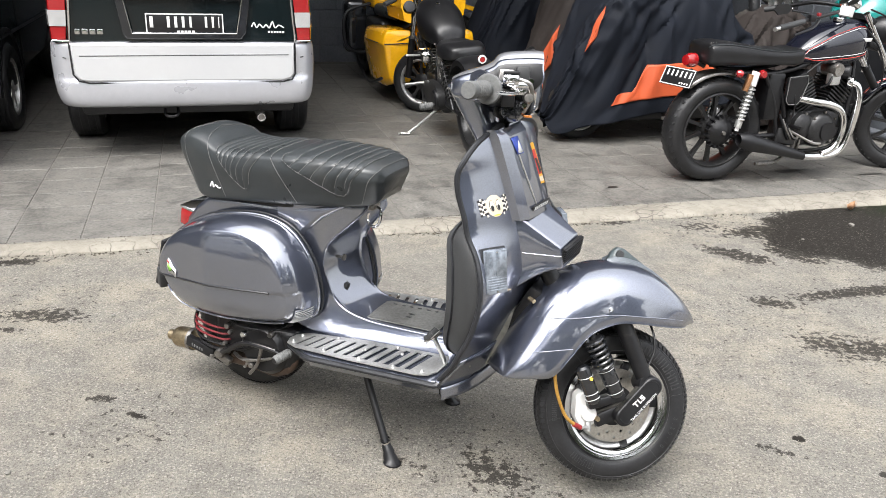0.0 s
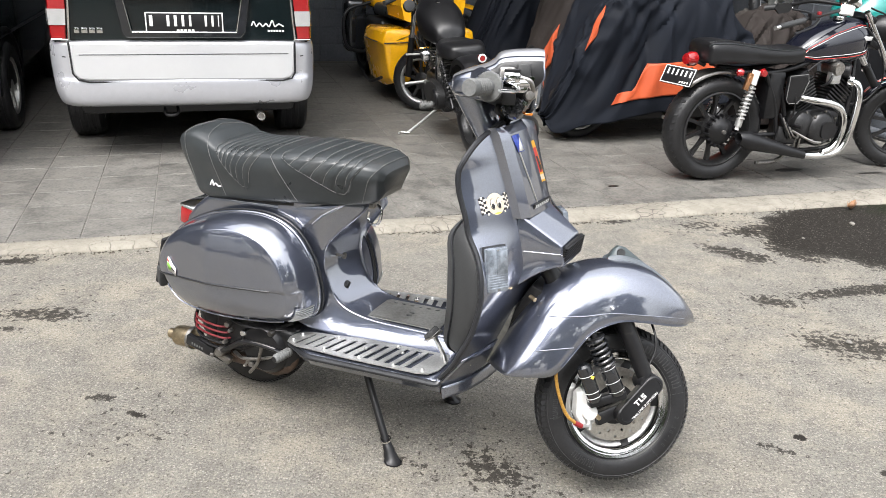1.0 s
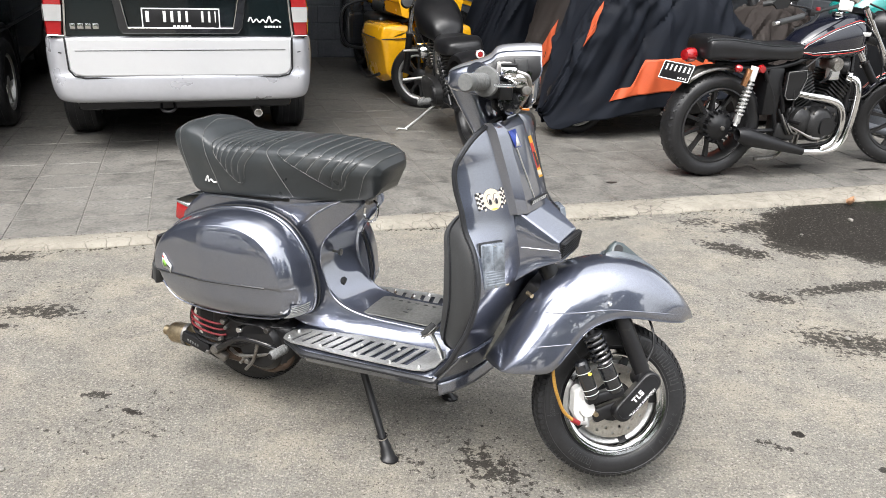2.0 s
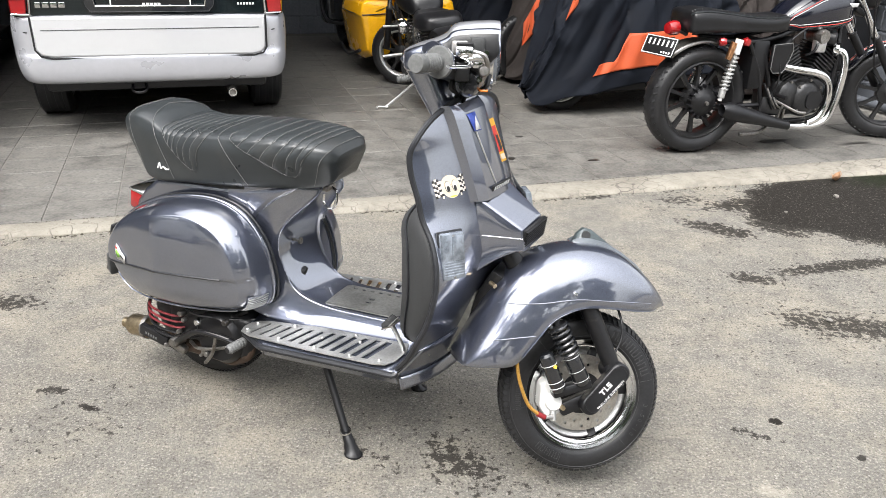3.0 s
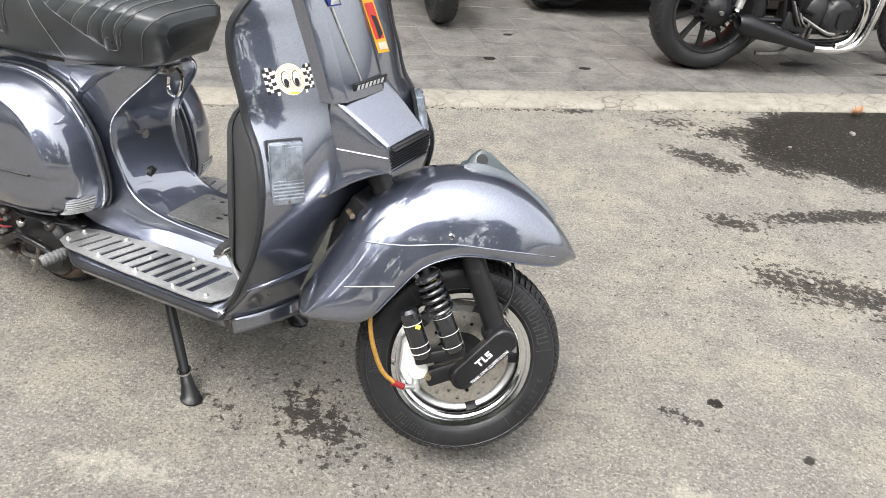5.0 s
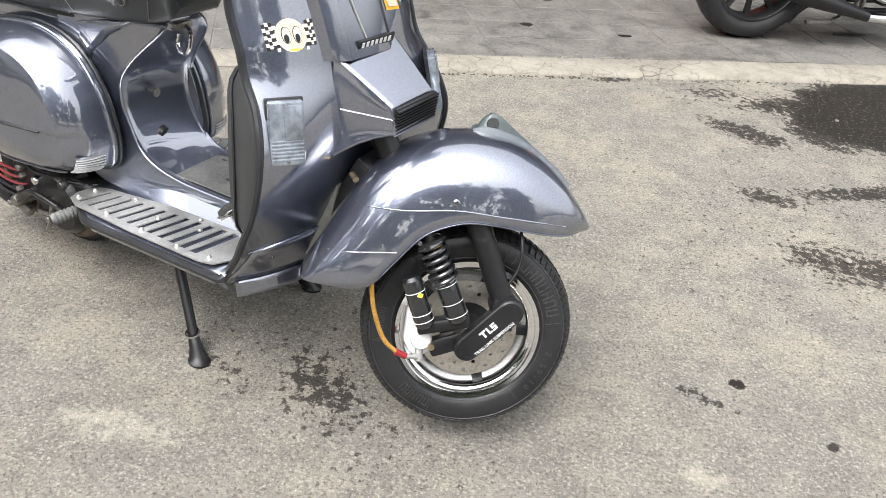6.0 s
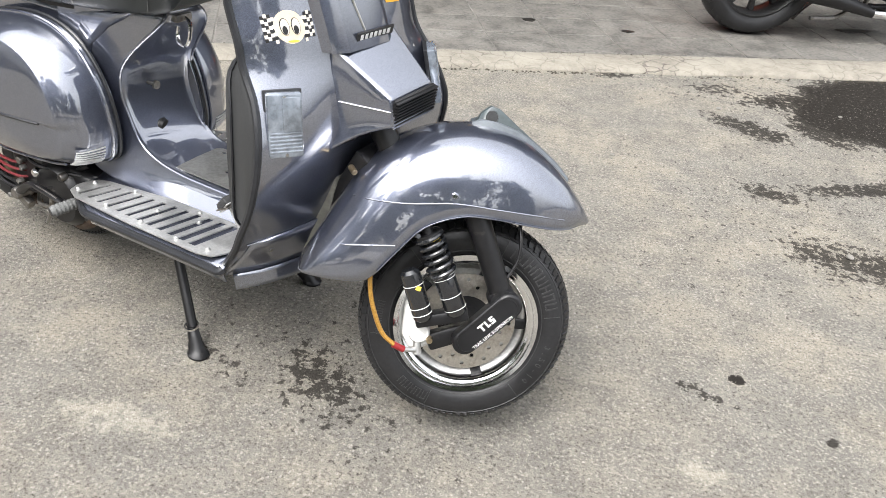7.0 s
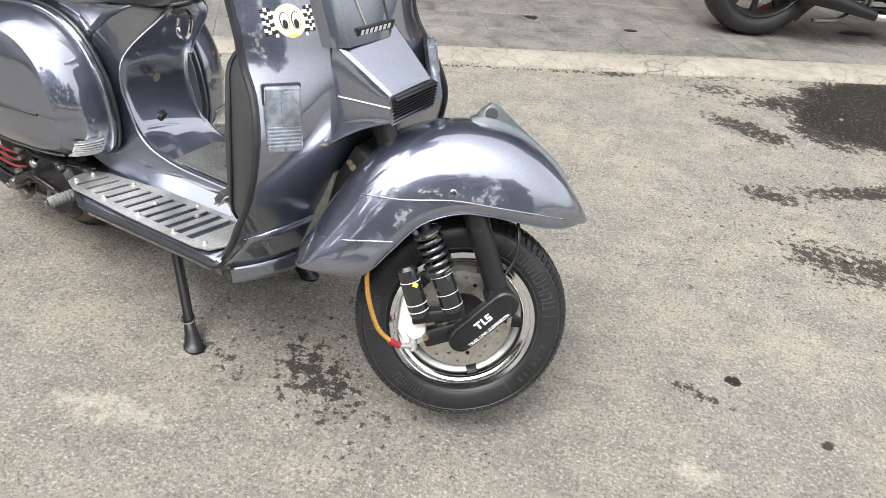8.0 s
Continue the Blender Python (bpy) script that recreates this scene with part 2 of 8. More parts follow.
def words(name, text, size, m, material, parent=None, label="", depth=0.0006, shear=0.0, width=1.0):
    cu = bpy.data.curves.new(name, 'FONT')
    cu.body, cu.size, cu.extrude, cu.shear, cu.space_character = text, size, depth, shear, width
    cu.align_x, cu.align_y = 'CENTER', 'CENTER'
    cu.resolution_u = 2
    tmp = bpy.data.objects.new(name, cu)
    me = bpy.data.meshes.new_from_object(tmp)
    bpy.data.objects.remove(tmp)
    me.name = name
    me.materials.clear()
    me.materials.append(material)
    ob = new(name, me)
    if parent is not None:
        ob.parent = parent
    ob.matrix_local = m
    if label:
        tagged(ob, label)
    return ob


# ---- ground ----
def ground_material():
    m, nt, b = nodes_of("worn_concrete_asphalt")
    tc = nt.nodes.new("ShaderNodeTexCoord")
    v = tc.outputs["Object"]
    big, mid, small = noise_at(nt, v, 2.4, 7, 0.68), noise_at(nt, v, 7, 7, 0.7), noise_at(nt, v, 46, 6, 0.7)
    fine, grit = noise_at(nt, v, 125, 5, 0.8), noise_at(nt, v, 420, 3)
    stones = add(nt, "ShaderNodeTexVoronoi", Scale=230.0, Randomness=1.0)
    nt.links.new(v, stones.inputs["Vector"])
    c = mixed(nt, ramp(nt, big, 0.44, 0.56), (0.152, 0.144, 0.127), (0.198, 0.180, 0.148))
    wide = noise_at(nt, v, 0.55, 4, 0.55)
    c = mixed(nt, ramp(nt, wide, 0.42, 0.62, 0, 0.6), c, (0.126, 0.120, 0.109))
    c = mixed(nt, ramp(nt, mid, 0.44, 0.60, 0, 0.75), c, (0.112, 0.106, 0.094))
    c = mixed(nt, ramp(nt, noise_at(nt, v, 17, 6, 0.7), 0.52, 0.64, 0, 0.3), c, (0.215, 0.198, 0.168))
    c = mixed(nt, ramp(nt, small, 0.55, 0.64, 0, 0.5), c, (0.084, 0.078, 0.067))
    c = mixed(nt, ramp(nt, small, 0.46, 0.39, 0, 0.35), c, (0.255, 0.233, 0.196))
    worn = ramp(nt, noise_at(nt, v, 10, 5, 0.65), 0.40, 0.60, 0.35, 1.0)
    c = mixed(nt, maths(nt, 'MULTIPLY', worn, ramp(nt, fine, 0.55, 0.60, 0, 0.9)), c, (0.300, 0.280, 0.242))
    c = mixed(nt, maths(nt, 'MULTIPLY', ramp(nt, worn, 0.35, 1.0, 1.0, 0.5), ramp(nt, fine, 0.455, 0.40, 0, 0.95)), c, (0.040, 0.036, 0.029))
    c = mixed(nt, ramp(nt, grit, 0.56, 0.68, 0, 0.55), c, (0.075, 0.068, 0.060))
    c = mixed(nt, ramp(nt, stones.outputs["Color"], 0.86, 0.93, 0, 0.5), c, (0.34, 0.325, 0.295))
    chips = add(nt, "ShaderNodeTexVoronoi", Scale=105.0, Randomness=1.0)
    nt.links.new(v, chips.inputs["Vector"])
    chip = maths(nt, 'MULTIPLY', ramp(nt, chips.outputs["Color"], 0.70, 0.76), ramp(nt, chips.outputs["Distance"], 0.42, 0.30))
    c = mixed(nt, maths(nt, 'MULTIPLY', chip, 0.32), c, (0.33, 0.31, 0.272))
    # damp stains: centre, half sizes, turn, strength; ragged flecks at their edges
    wet = None
    warp = noise_at(nt, v, 4.0, 5, 0.6)
    for x, y, a, q, turn, s in STAINS:
        mp = nt.nodes.new("ShaderNodeMapping")
        mp.vector_type = 'TEXTURE'
        mp.inputs["Location"].default_value = (x, y, 0)
        mp.inputs["Rotation"].default_value = (0, 0, radians(turn))
        mp.inputs["Scale"].default_value = (a, q, 1)
        nt.links.new(v, mp.inputs["Vector"])
        ln = nt.nodes.new("ShaderNodeVectorMath")
        ln.operation = 'LENGTH'
        nt.links.new(mp.outputs[0], ln.inputs[0])
        d = maths(nt, 'ADD', ln.outputs["Value"], ramp(nt, warp, 0.3, 0.7, -0.28, 0.28))
        f = ramp(nt, d, 1.25, 0.35, 0.0, s)
        wet = f if wet is None else maths(nt, 'MAXIMUM', wet, f)
    pits = ramp(nt, noise_at(nt, v, 36, 7, 0.72), 0.34, 0.66, 0.0, 1.0)
    damp = ramp(nt, maths(nt, 'ADD', wet, pits), 1.06, 1.14)
    damp = maths(nt, 'MULTIPLY', damp, ramp(nt, noise_at(nt, v, 58, 4, 0.6), 0.605, 0.66, 1.0, 0.48))
    damp = maths(nt, 'MULTIPLY', damp, ramp(nt, wet, 0.05, 1.2, 0.72, 1.0))
    c = mixed(nt, maths(nt, 'MULTIPLY', damp, ramp(nt, stones.outputs["Color"], 0.88, 0.91, 1.0, 0.45)), c, (0.017, 0.015, 0.013))
    # green-black moss where the wet patch meets the kerb
    mp = nt.nodes.new("ShaderNodeMapping")
    mp.vector_type = 'TEXTURE'
    mp.inputs["Location"].default_value = (2.66, 5.16, 0)
    mp.inputs["Rotation"].default_value = (0, 0, radians(24))
    mp.inputs["Scale"].default_value = (0.46, 0.20, 1)
    nt.links.new(v, mp.inputs["Vector"])
    ln = nt.nodes.new("ShaderNodeVectorMath")
    ln.operation = 'LENGTH'
    nt.links.new(mp.outputs[0], ln.inputs[0])
    moss = ramp(nt, maths(nt, 'ADD', ln.outputs["Value"], ramp(nt, noise_at(nt, v, 22, 7, 0.7), 0.3, 0.7, -0.5, 0.5)), 1.1, 0.6, 0, 0.85)
    c = mixed(nt, moss, c, (0.010, 0.013, 0.006))
    # pale splashes of dried cement
    pale = None
    for x, y, a, q in ((-0.09, 1.845, 0.15, 0.045), (1.105, 2.085, 0.06, 0.045), (-0.045, 2.045, 0.028, 0.022)):
        mp = nt.nodes.new("ShaderNodeMapping")
        mp.vector_type = 'TEXTURE'
        mp.inputs["Location"].default_value = (x, y, 0)
        mp.inputs["Scale"].default_value = (a, q, 1)
        nt.links.new(v, mp.inputs["Vector"])
        ln = nt.nodes.new("ShaderNodeVectorMath")
        ln.operation = 'LENGTH'
        nt.links.new(mp.outputs[0], ln.inputs[0])
        f = ramp(nt, maths(nt, 'ADD', ln.outputs["Value"], ramp(nt, noise_at(nt, v, 28, 8, 0.7), 0.3, 0.7, -0.8, 0.8)), 0.9, 0.4, 0, 0.19)
        pale = f if pale is None else maths(nt, 'MAXIMUM', pale, f)
    c = mixed(nt, pale, c, (0.502, 0.470, 0.381))
    nt.links.new(c, b.inputs["Base Color"])
    nt.links.new(ramp(nt, damp, 0.0, 0.9, 0.18, 0.05), b.inputs["Specular IOR Level"])
    nt.links.new(ramp(nt, damp, 0.0, 0.9, 0.9, 0.7), b.inputs["Roughness"])
    h = maths(nt, 'ADD', maths(nt, 'MULTIPLY', maths(nt, 'ADD', fine, small), 1.2), maths(nt, 'ADD', grit, maths(nt, 'ADD', maths(nt, 'MULTIPLY', stones.outputs["Distance"], 0.6), maths(nt, 'MULTIPLY', chip, 0.5))))
    bump(nt, b, h, 0.75, 0.003)
    return m


STAINS = (
    (2.35, 4.78, 0.98, 0.36, 25, 2.2), (2.25, 4.46, 0.62, 0.46, 20, 2.2), (3.2, 4.9, 0.9, 0.6, 25, 2.2), (1.92, 4.36, 0.40, 0.30, 35, 2.2), (2.55, 4.42, 0.55, 0.34, 12, 2.2),
    (1.37, 4.03, 0.27, 0.11, -25, 0.80), (1.22, 4.45, 0.26, 0.11, 20, 0.62), (0.77, 4.40, 0.16, 0.05, 20, 0.75),
    (1.39, 3.48, 0.19, 0.09, -12, 0.82), (1.82, 3.69, 0.50, 0.075, 22, 0.86), (1.66, 3.10, 0.40, 0.18, -4, 0.80), (2.2, 3.12, 0.42, 0.2, 3, 0.80), (1.95, 2.87, 0.36, 0.04, 4, 0.7),
    (-1.56, 2.75, 0.30, 0.085, 4, 0.78), (-1.97, 3.22, 0.16, 0.06, 20, 0.9), (-1.62, 2.62, 0.10, 0.03, 0, 0.7), (-1.02, 2.24, 0.08, 0.035, 10, 0.8), (-0.86, 2.17, 0.05, 0.02, -10, 1.1), (-1.05, 2.03, 0.07, 0.02, 0, 0.6),
    (0.25, 2.09, 0.18, 0.13, -40, 0.70), (0.06, 2.05, 0.12, 0.07, -20, 0.5), (1.10, 2.345, 0.11, 0.03, -20, 0.72), (1.20, 2.42, 0.022, 0.018, 0, 2.0), (1.40, 2.27, 0.03, 0.018, 0, 0.8),
    (1.8, 3.4, 1.5, 1.0, 20, 0.31), (1.3, 4.5, 0.9, 0.45, 24, 0.36), (-1.7, 2.9, 0.8, 0.5, 10, 0.31), (0.3, 2.1, 0.5, 0.3, -20, 0.34), (-0.9, 2.1, 0.4, 0.3, 0, 0.33),
)
gm = bmesh.new()
bmesh.ops.create_grid(gm, x_segments=8, y_segments=8, size=400)
ground = obj("ground", gm, ground_material(), None, "", False)
tagged(ground, "worn beige-grey asphalt yard with dark damp stains", "ground", "", "structure")

# ---- round pale cement pad at the garage's corner ----
PAD = surf("pale_cement", (0.255, 0.238, 0.222), 0.85, 0, 0.2, 60, 5, 0.3, 0.0, (0.17, 0.155, 0.14))
PAD_RIM = surf("chalky_cement_rim", (0.47, 0.45, 0.40), 0.9, 0, 0.25, 40, 9, 0.4, 0.0, (0.25, 0.23, 0.19))
pad_edge = [(px * (1 + 0.05 * noise.noise(Vector((px * 9, py * 9, 1)))), py * (1 + 0.05 * noise.noise(Vector((px * 9, py * 9, 4))))) for px, py in oval(0, 0, 0.37, 0.31, 48)]
pad = obj("pavement", plate(pad_edge, -0.02, 0.018, 2), PAD, None, "")
pad.matrix_world = pose(2.99, 5.12, 0, 0, 0, 24)
tagged(pad, "round pale cement pad with a chalky worn rim", "pavement", "", "structure")
obj("rim", bar([(px, py, 0.010 + 0.003 * noise.noise(Vector((px * 20, py * 20, 0)))) for px, py in pad_edge + pad_edge[:1]], [0.013 + 0.005 * noise.noise(Vector((k * 0.9, 3, 0))) for k in range(49)], 8), PAD_RIM, pad, "")

# ---- kerb strip and garage shell ----
def kerb_material():
    m, nt, b = nodes_of("cracked_cream_cement")
    v = coords(nt)
    wob = noise_at(nt, v, 9, 5)
    mp = nt.nodes.new("ShaderNodeVectorMath")
    mp.operation = 'ADD'
    nt.links.new(v, mp.inputs[0])
    nz = add(nt, "ShaderNodeTexNoise", Scale=6.0, Detail=4.0)
    nt.links.new(v, nz.inputs["Vector"])
    sc = nt.nodes.new("ShaderNodeVectorMath")
    sc.operation = 'SCALE'
    sc.inputs["Scale"].default_value = 0.12
    nt.links.new(nz.outputs["Color"], sc.inputs[0])
    nt.links.new(sc.outputs[0], mp.inputs[1])
    vo = add(nt, "ShaderNodeTexVoronoi", Scale=11.0)
    vo.feature = 'DISTANCE_TO_EDGE'
    nt.links.new(mp.outputs[0], vo.inputs["Vector"])
    crack = maths(nt, 'MULTIPLY', ramp(nt, vo.outputs["Distance"], 0.036, 0.006), ramp(nt, noise_at(nt, v, 1.7), 0.40, 0.58))
    c = mixed(nt, ramp(nt, noise_at(nt, v, 26, 8, 0.7), 0.40, 0.68), (0.202, 0.185, 0.153), (0.140, 0.128, 0.106))
    c = mixed(nt, ramp(nt, noise_at(nt, v, 3.2, 6), 0.45, 0.7), c, (0.230, 0.215, 0.179))
    c = mixed(nt, ramp(nt, noise_at(nt, v, 5.5, 9, 0.75), 0.52, 0.66, 0, 0.7), c, (0.123, 0.110, 0.092))
    c = mixed(nt, ramp(nt, noise_at(nt, v, 60, 6, 0.75), 0.58, 0.68, 0, 0.6), c, (0.084, 0.074, 0.061))
    c = mixed(nt, crack, c, (0.078, 0.066, 0.056))
    nt.links.new(c, b.inputs["Base Color"])
    b.inputs["Roughness"].default_value = 0.88
    bump(nt, b, maths(nt, 'SUBTRACT', noise_at(nt, v, 70, 5), maths(nt, 'MULTIPLY', crack, 2.0)), 0.6, 0.004)
    return m


KERB = kerb_material()
TILE = surf("grey_stone_tile", (0.116, 0.111, 0.101), 0.6, 0, 0.42, 60, 7, 0.6, 0.0, (0.160, 0.150, 0.134), (0.46, 0.66), True, 0.12)
GROUT = surf("dusty_grout", (0.15, 0.142, 0.128), 0.9, 0, 0.2, 80, 6, 0.3)
DARKWALL = surf("dark_painted_blocks", (0.100, 0.108, 0.122), 0.6, 0, 0.15, 50, 4, 0.3, 0.0, (0.09, 0.09, 0.095), (0.6, 0.85), True, 0.1)
CEIL = surf("pale_ceiling_paint", (0.6, 0.6, 0.585), 0.8, 0, 0.1, 30, 3, 0.1)


def structure(name, bm, material, label, category):
    ob = obj(name, bm, material, None, label)
    ob["category"], ob["kind"] = category, "structure"
    return ob


U0, U1, V0, V1, HIGH = -4.2, 6.25, 0.115, 5.75, 4.2
km = bmesh.new()
rows = []
for k in range(461):
    u = U0 - 3 + k * 0.0375
    j = 0.040 - 0.022 * max(-1.0, min(6.0, u)) + 0.014 * noise.noise(Vector((u * 3.1, 0, 0))) + 0.010 * noise.noise(Vector((u * 14, 2, 0)))
    h = 0.020 + 0.003 * noise.noise(Vector((u * 4, 5, 0)))
    t = 0.006 * noise.noise(Vector((u * 11, 8, 0)))
    rows.append([(u, -0.062 + j, -0.10), (u, -0.058 + j, 0.004), (u, -0.046 + j, h - 0.003), (u, -0.03 + j, h), (u, 0.5 * (V0 - 0.03 + j), h + 0.001), (u, V0 - 0.012 + t, h + 0.002), (u, V0 - 0.004 + t, h - 0.004), (u, V0, -0.10)])
loft(km, rows, True)
kerb = obj("kerb", km, KERB)
kerb.matrix_world = GARAGE
tagged(kerb, "cracked cream cement kerb strip along the tiled floor", "kerb", "", "structure")
fm = block((U0, V0, -0.12), (U1, V1, FLOOR_Z - 0.003), 0)
floor = obj("floor", fm, GROUT, None, "", False)
floor.matrix_world = GARAGE
tagged(floor, "garage floor of grey stone tiles with dusty joints", "floor", "", "structure")
wall_back = structure("wall_back", block((U0 - 0.2, V1, -0.1), (U1 + 0.2, V1 + 0.18, HIGH), 0), DARKWALL, "dark grey painted block wall at the back of the garage", "wall")
wall_right = structure("wall_right", block((U1, 0.75, -0.1), (U1 + 0.2, V1, HIGH), 0), DARKWALL, "dark grey painted block side wall of the garage", "wall")
wall_left = structure("wall_left", block((U0 - 0.2, V0, -0.1), (U0, V1, HIGH), 0), DARKWALL, "dark grey painted side wall of the garage", "wall")
# ceiling out of view, added to shade the garage; set back to admit skylight
ceiling = structure("ceiling", block((U0 - 0.2, 1.25, HIGH), (U1 + 0.2, V1 + 0.18, HIGH + 0.15), 0), CEIL, "unseen pale garage ceiling, added to shape the light inside", "ceiling")
for w in (wall_back, wall_right, wall_left, ceiling):
    w.matrix_world = GARAGE


# ---- curved skins ----
def spline(vals, t, closed=False):
    n = len(vals)
    i = int(math.floor(t))
    if not closed:
        i = max(0, min(n - 2, i))
    k = t - i
    if closed:
        a, b, c, d = (vals[(i + o) % n] for o in (-1, 0, 1, 2))
    else:
        b, c = vals[i], vals[i + 1]
        a = vals[i - 1] if i > 0 else b + (b - c) * 0.5
        d = vals[i + 2] if i + 2 < n else c + (c - b) * 0.5
    return 0.5 * (2 * b + (c - a) * k + (2 * a - 5 * b + 4 * c - d) * k * k + (3 * b - a - 3 * c + d) * k ** 3)


class Skin:
    """A smooth surface through rings of points: at(u, v) runs u along the rings and v round them."""

    def __init__(self, rings, closed=True):
        self.rings, self.closed = [[Vector(p) for p in r] for r in rings], closed

    def at(self, u, v):
        return spline([spline(r, v, self.closed) for r in self.rings], u)

    def normal(self, u, v):
        e = 0.02
        return (self.at(u + e, v) - self.at(u - e, v)).cross(self.at(u, v + e) - self.at(u, v - e)).normalized()

    def mesh(self, nu, nv, caps=True, bend=None):
        us = [i * (len(self.rings) - 1) / nu for i in range(nu + 1)]
        span = len(self.rings[0]) if self.closed else len(self.rings[0]) - 1
        vs = [j * span / nv for j in range(nv if self.closed else nv + 1)]
        rows = [[(self.at(u, v) if bend is None else bend(u, v)) for v in vs] for u in us]
        return loft(bmesh.new(), rows, self.closed, caps)

    def line(self, uv, lift=0.001, n=6):
        pts = []
        for (a, b), (c, d) in zip(uv, uv[1:]):
            pts += [(a + (c - a) * k / n, b + (d - b) * k / n) for k in range(n)]
        pts.append(uv[-1])
        return [self.at(u, v) + self.normal(u, v) * lift for u, v in pts]


SKY_SHEEN_TOP = surf("sky_sheen_paint", (0.40, 0.40, 0.425), 0.32, 0.7, 0.06, 200, 8, 0.02, 1.0)
DARK_RED = surf("dusty_dark_red", (0.135, 0.012, 0.016), 0.5, 0, 0.25, 60, 12, 0.1, 0.0, (0.04, 0.03, 0.03))

# ---- the scooter ----
# its frame: x ahead, y to its left, z up; the front wheel is turned left and hangs just clear of the ground
scooter = thing("motor_scooter", SCOOT, "dark metallic grey motor scooter with black saddle on centre stand", "scooter")
TURNED = 34.89
WHEEL = pose(0.5665, 0.0319, 0.2612, -17.37, 0, TURNED)
HEAD = pose(0.17, 0.0, 1.09, -9, 0, 23.0) @ pose(0, 0, -1.09)


def front(name, bm, material, label="", parent=None):
    ob = part(name, bm, material, parent or scooter, label)
    if parent is None:
        ob.matrix_local = WHEEL
    return ob


def at_head(name, bm, material, label=""):
    ob = part(name, bm, material, scooter, label)
    ob.matrix_local = HEAD
    return ob


# legshield: half width, edge x and centre x by height; it stands a little skew to the frame's axis
SHIELD_Y, SKEW = 0.012, 0.11
SHIELD_W = ((0.335, 0.235), (0.40, 0.250), (0.46, 0.257), (0.52, 0.258), (0.60, 0.252), (0.66, 0.236), (0.72, 0.220), (0.77, 0.214), (0.82, 0.212), (0.88, 0.208), (0.92, 0.196), (0.95, 0.172), (0.975, 0.135), (0.99, 0.085), (1.0, 0.03))
SHIELD_EDGE = ((0.335, 0.186), (0.40, 0.236), (0.45, 0.262), (0.50, 0.286), (0.55, 0.300), (0.60, 0.306), (0.65, 0.297), (0.70, 0.276), (0.75, 0.245), (0.80, 0.230), (0.85, 0.212), (0.90, 0.204), (0.93, 0.212), (0.96, 0.220), (1.0, 0.232))
SHIELD_MID = ((0.335, 0.245), (0.40, 0.262), (0.46, 0.284), (0.52, 0.307), (0.58, 0.326), (0.64, 0.332), (0.70, 0.324), (0.76, 0.308), (0.82, 0.292), (0.88, 0.274), (0.94, 0.255), (1.0, 0.235))


def curve(table, x):
    """Read a table of (x, value) rows along a smooth line through them."""
    if x <= table[0][0]:
        return table[0][1]
    if x >= table[-1][0]:
        return table[-1][1]
    i = next(k for k in range(len(table) - 1) if x <= table[k + 1][0])
    (xa, a), (xb, b) = table[i], table[i + 1]
    h, m = xb - xa, (b - a) / (xb - xa)
    ma = (b - table[i - 1][1]) / (xb - table[i - 1][0]) if i > 0 else m
    mb = (table[i + 2][1] - a) / (table[i + 2][0] - xa) if i + 2 < len(table) else m
    k = (x - xa) / h
    return (2 * k ** 3 - 3 * k * k + 1) * a + (k ** 3 - 2 * k * k + k) * h * ma + (3 * k * k - 2 * k ** 3) * b + (k ** 3 - k * k) * h * mb


def shield_x(y, z):
    w, xe, xc = curve(SHIELD_W, z), curve(SHIELD_EDGE, z), curve(SHIELD_MID, z)
    yy = y - SHIELD_Y
    return xc - (xc - xe) * min(1.1, abs(yy) / w) ** 3 + SKEW * yy


def shield_rim(z, s):
    y = SHIELD_Y + s * curve(SHIELD_W, z)
    return (shield_x(y, z), y, z)


def shield_sheet():
    rows = []
    n = 60
    for i in range(n + 1):
        z = 0.335 + (1.0 - 0.335) * i / n
        w = curve(SHIELD_W, z)
        ys = [SHIELD_Y + w * math.sin(math.pi / 2 * k / 18) for k in range(-18, 19)]
        rows.append([(shield_x(y, z), y, z) for y in ys] + [(shield_x(y, z) - 0.004, y, z) for y in ys[::-1]])
    return loft(bmesh.new(), rows, True)


def sticker(name, outline, material, parent, label="", lift=0.0015):
    """A thin printed patch that follows the legshield."""
    bm = bmesh.new()
    cy, cz = sum(p[0] for p in outline) / len(outline), sum(p[1] for p in outline) / len(outline)
    rings = [[(shield_x(cy + (y - cy) * s, cz + (z - cz) * s) + lift, cy + (y - cy) * s, cz + (z - cz) * s) for y, z in outline] for s in (0.02, 0.5, 1.0)]
    loft(bm, rings, True, False)
    return part(name, bm, material, parent, label)


legshield = part("legshield", shield_sheet(), PAINT, scooter, "grey metallic pressed steel legshield with stickers")
rim_z = [0.335 + 0.0155 * k for k in range(42)] + [0.984, 0.991, 0.996, 1.0]
edge = [shield_rim(z, -1) for z in rim_z] + [shield_rim(z, 1) for z in rim_z[::-1]]
edge_trim = part("edge_trim", bar(edge, 0.0072, 8, 2), TRIM, scooter, "dark trim round the legshield's edge")

# raised column cover with its ridges
rows = []
for i in range(15):
    z = 0.770 + (0.994 - 0.770) * i / 14
    left = -0.083 - 0.018 * i / 14
    right = 0.078 - 0.028 * i / 14
    base = curve(SHIELD_MID, z)
    low = min(1.0, (1.002 - z) / 0.016)
    ring = []
    for y, up in ((left - 0.003, -0.003), (left, 0.003), (left + 0.005, 0.012), (left + 0.026, 0.025), (left + 0.031, 0.027), (left + 0.040, 0.0262), (0.5 * (left + right), 0.0275), (right - 0.030, 0.0255), (right - 0.024, 0.0225), (right - 0.012, 0.016), (right - 0.004, 0.003), (right, -0.003)):
        flat = base + SKEW * (y - SHIELD_Y)
        ring.append(((shield_x(y, z) if up < 0.005 else flat) + up * low, y, z))
    rows.append(ring)
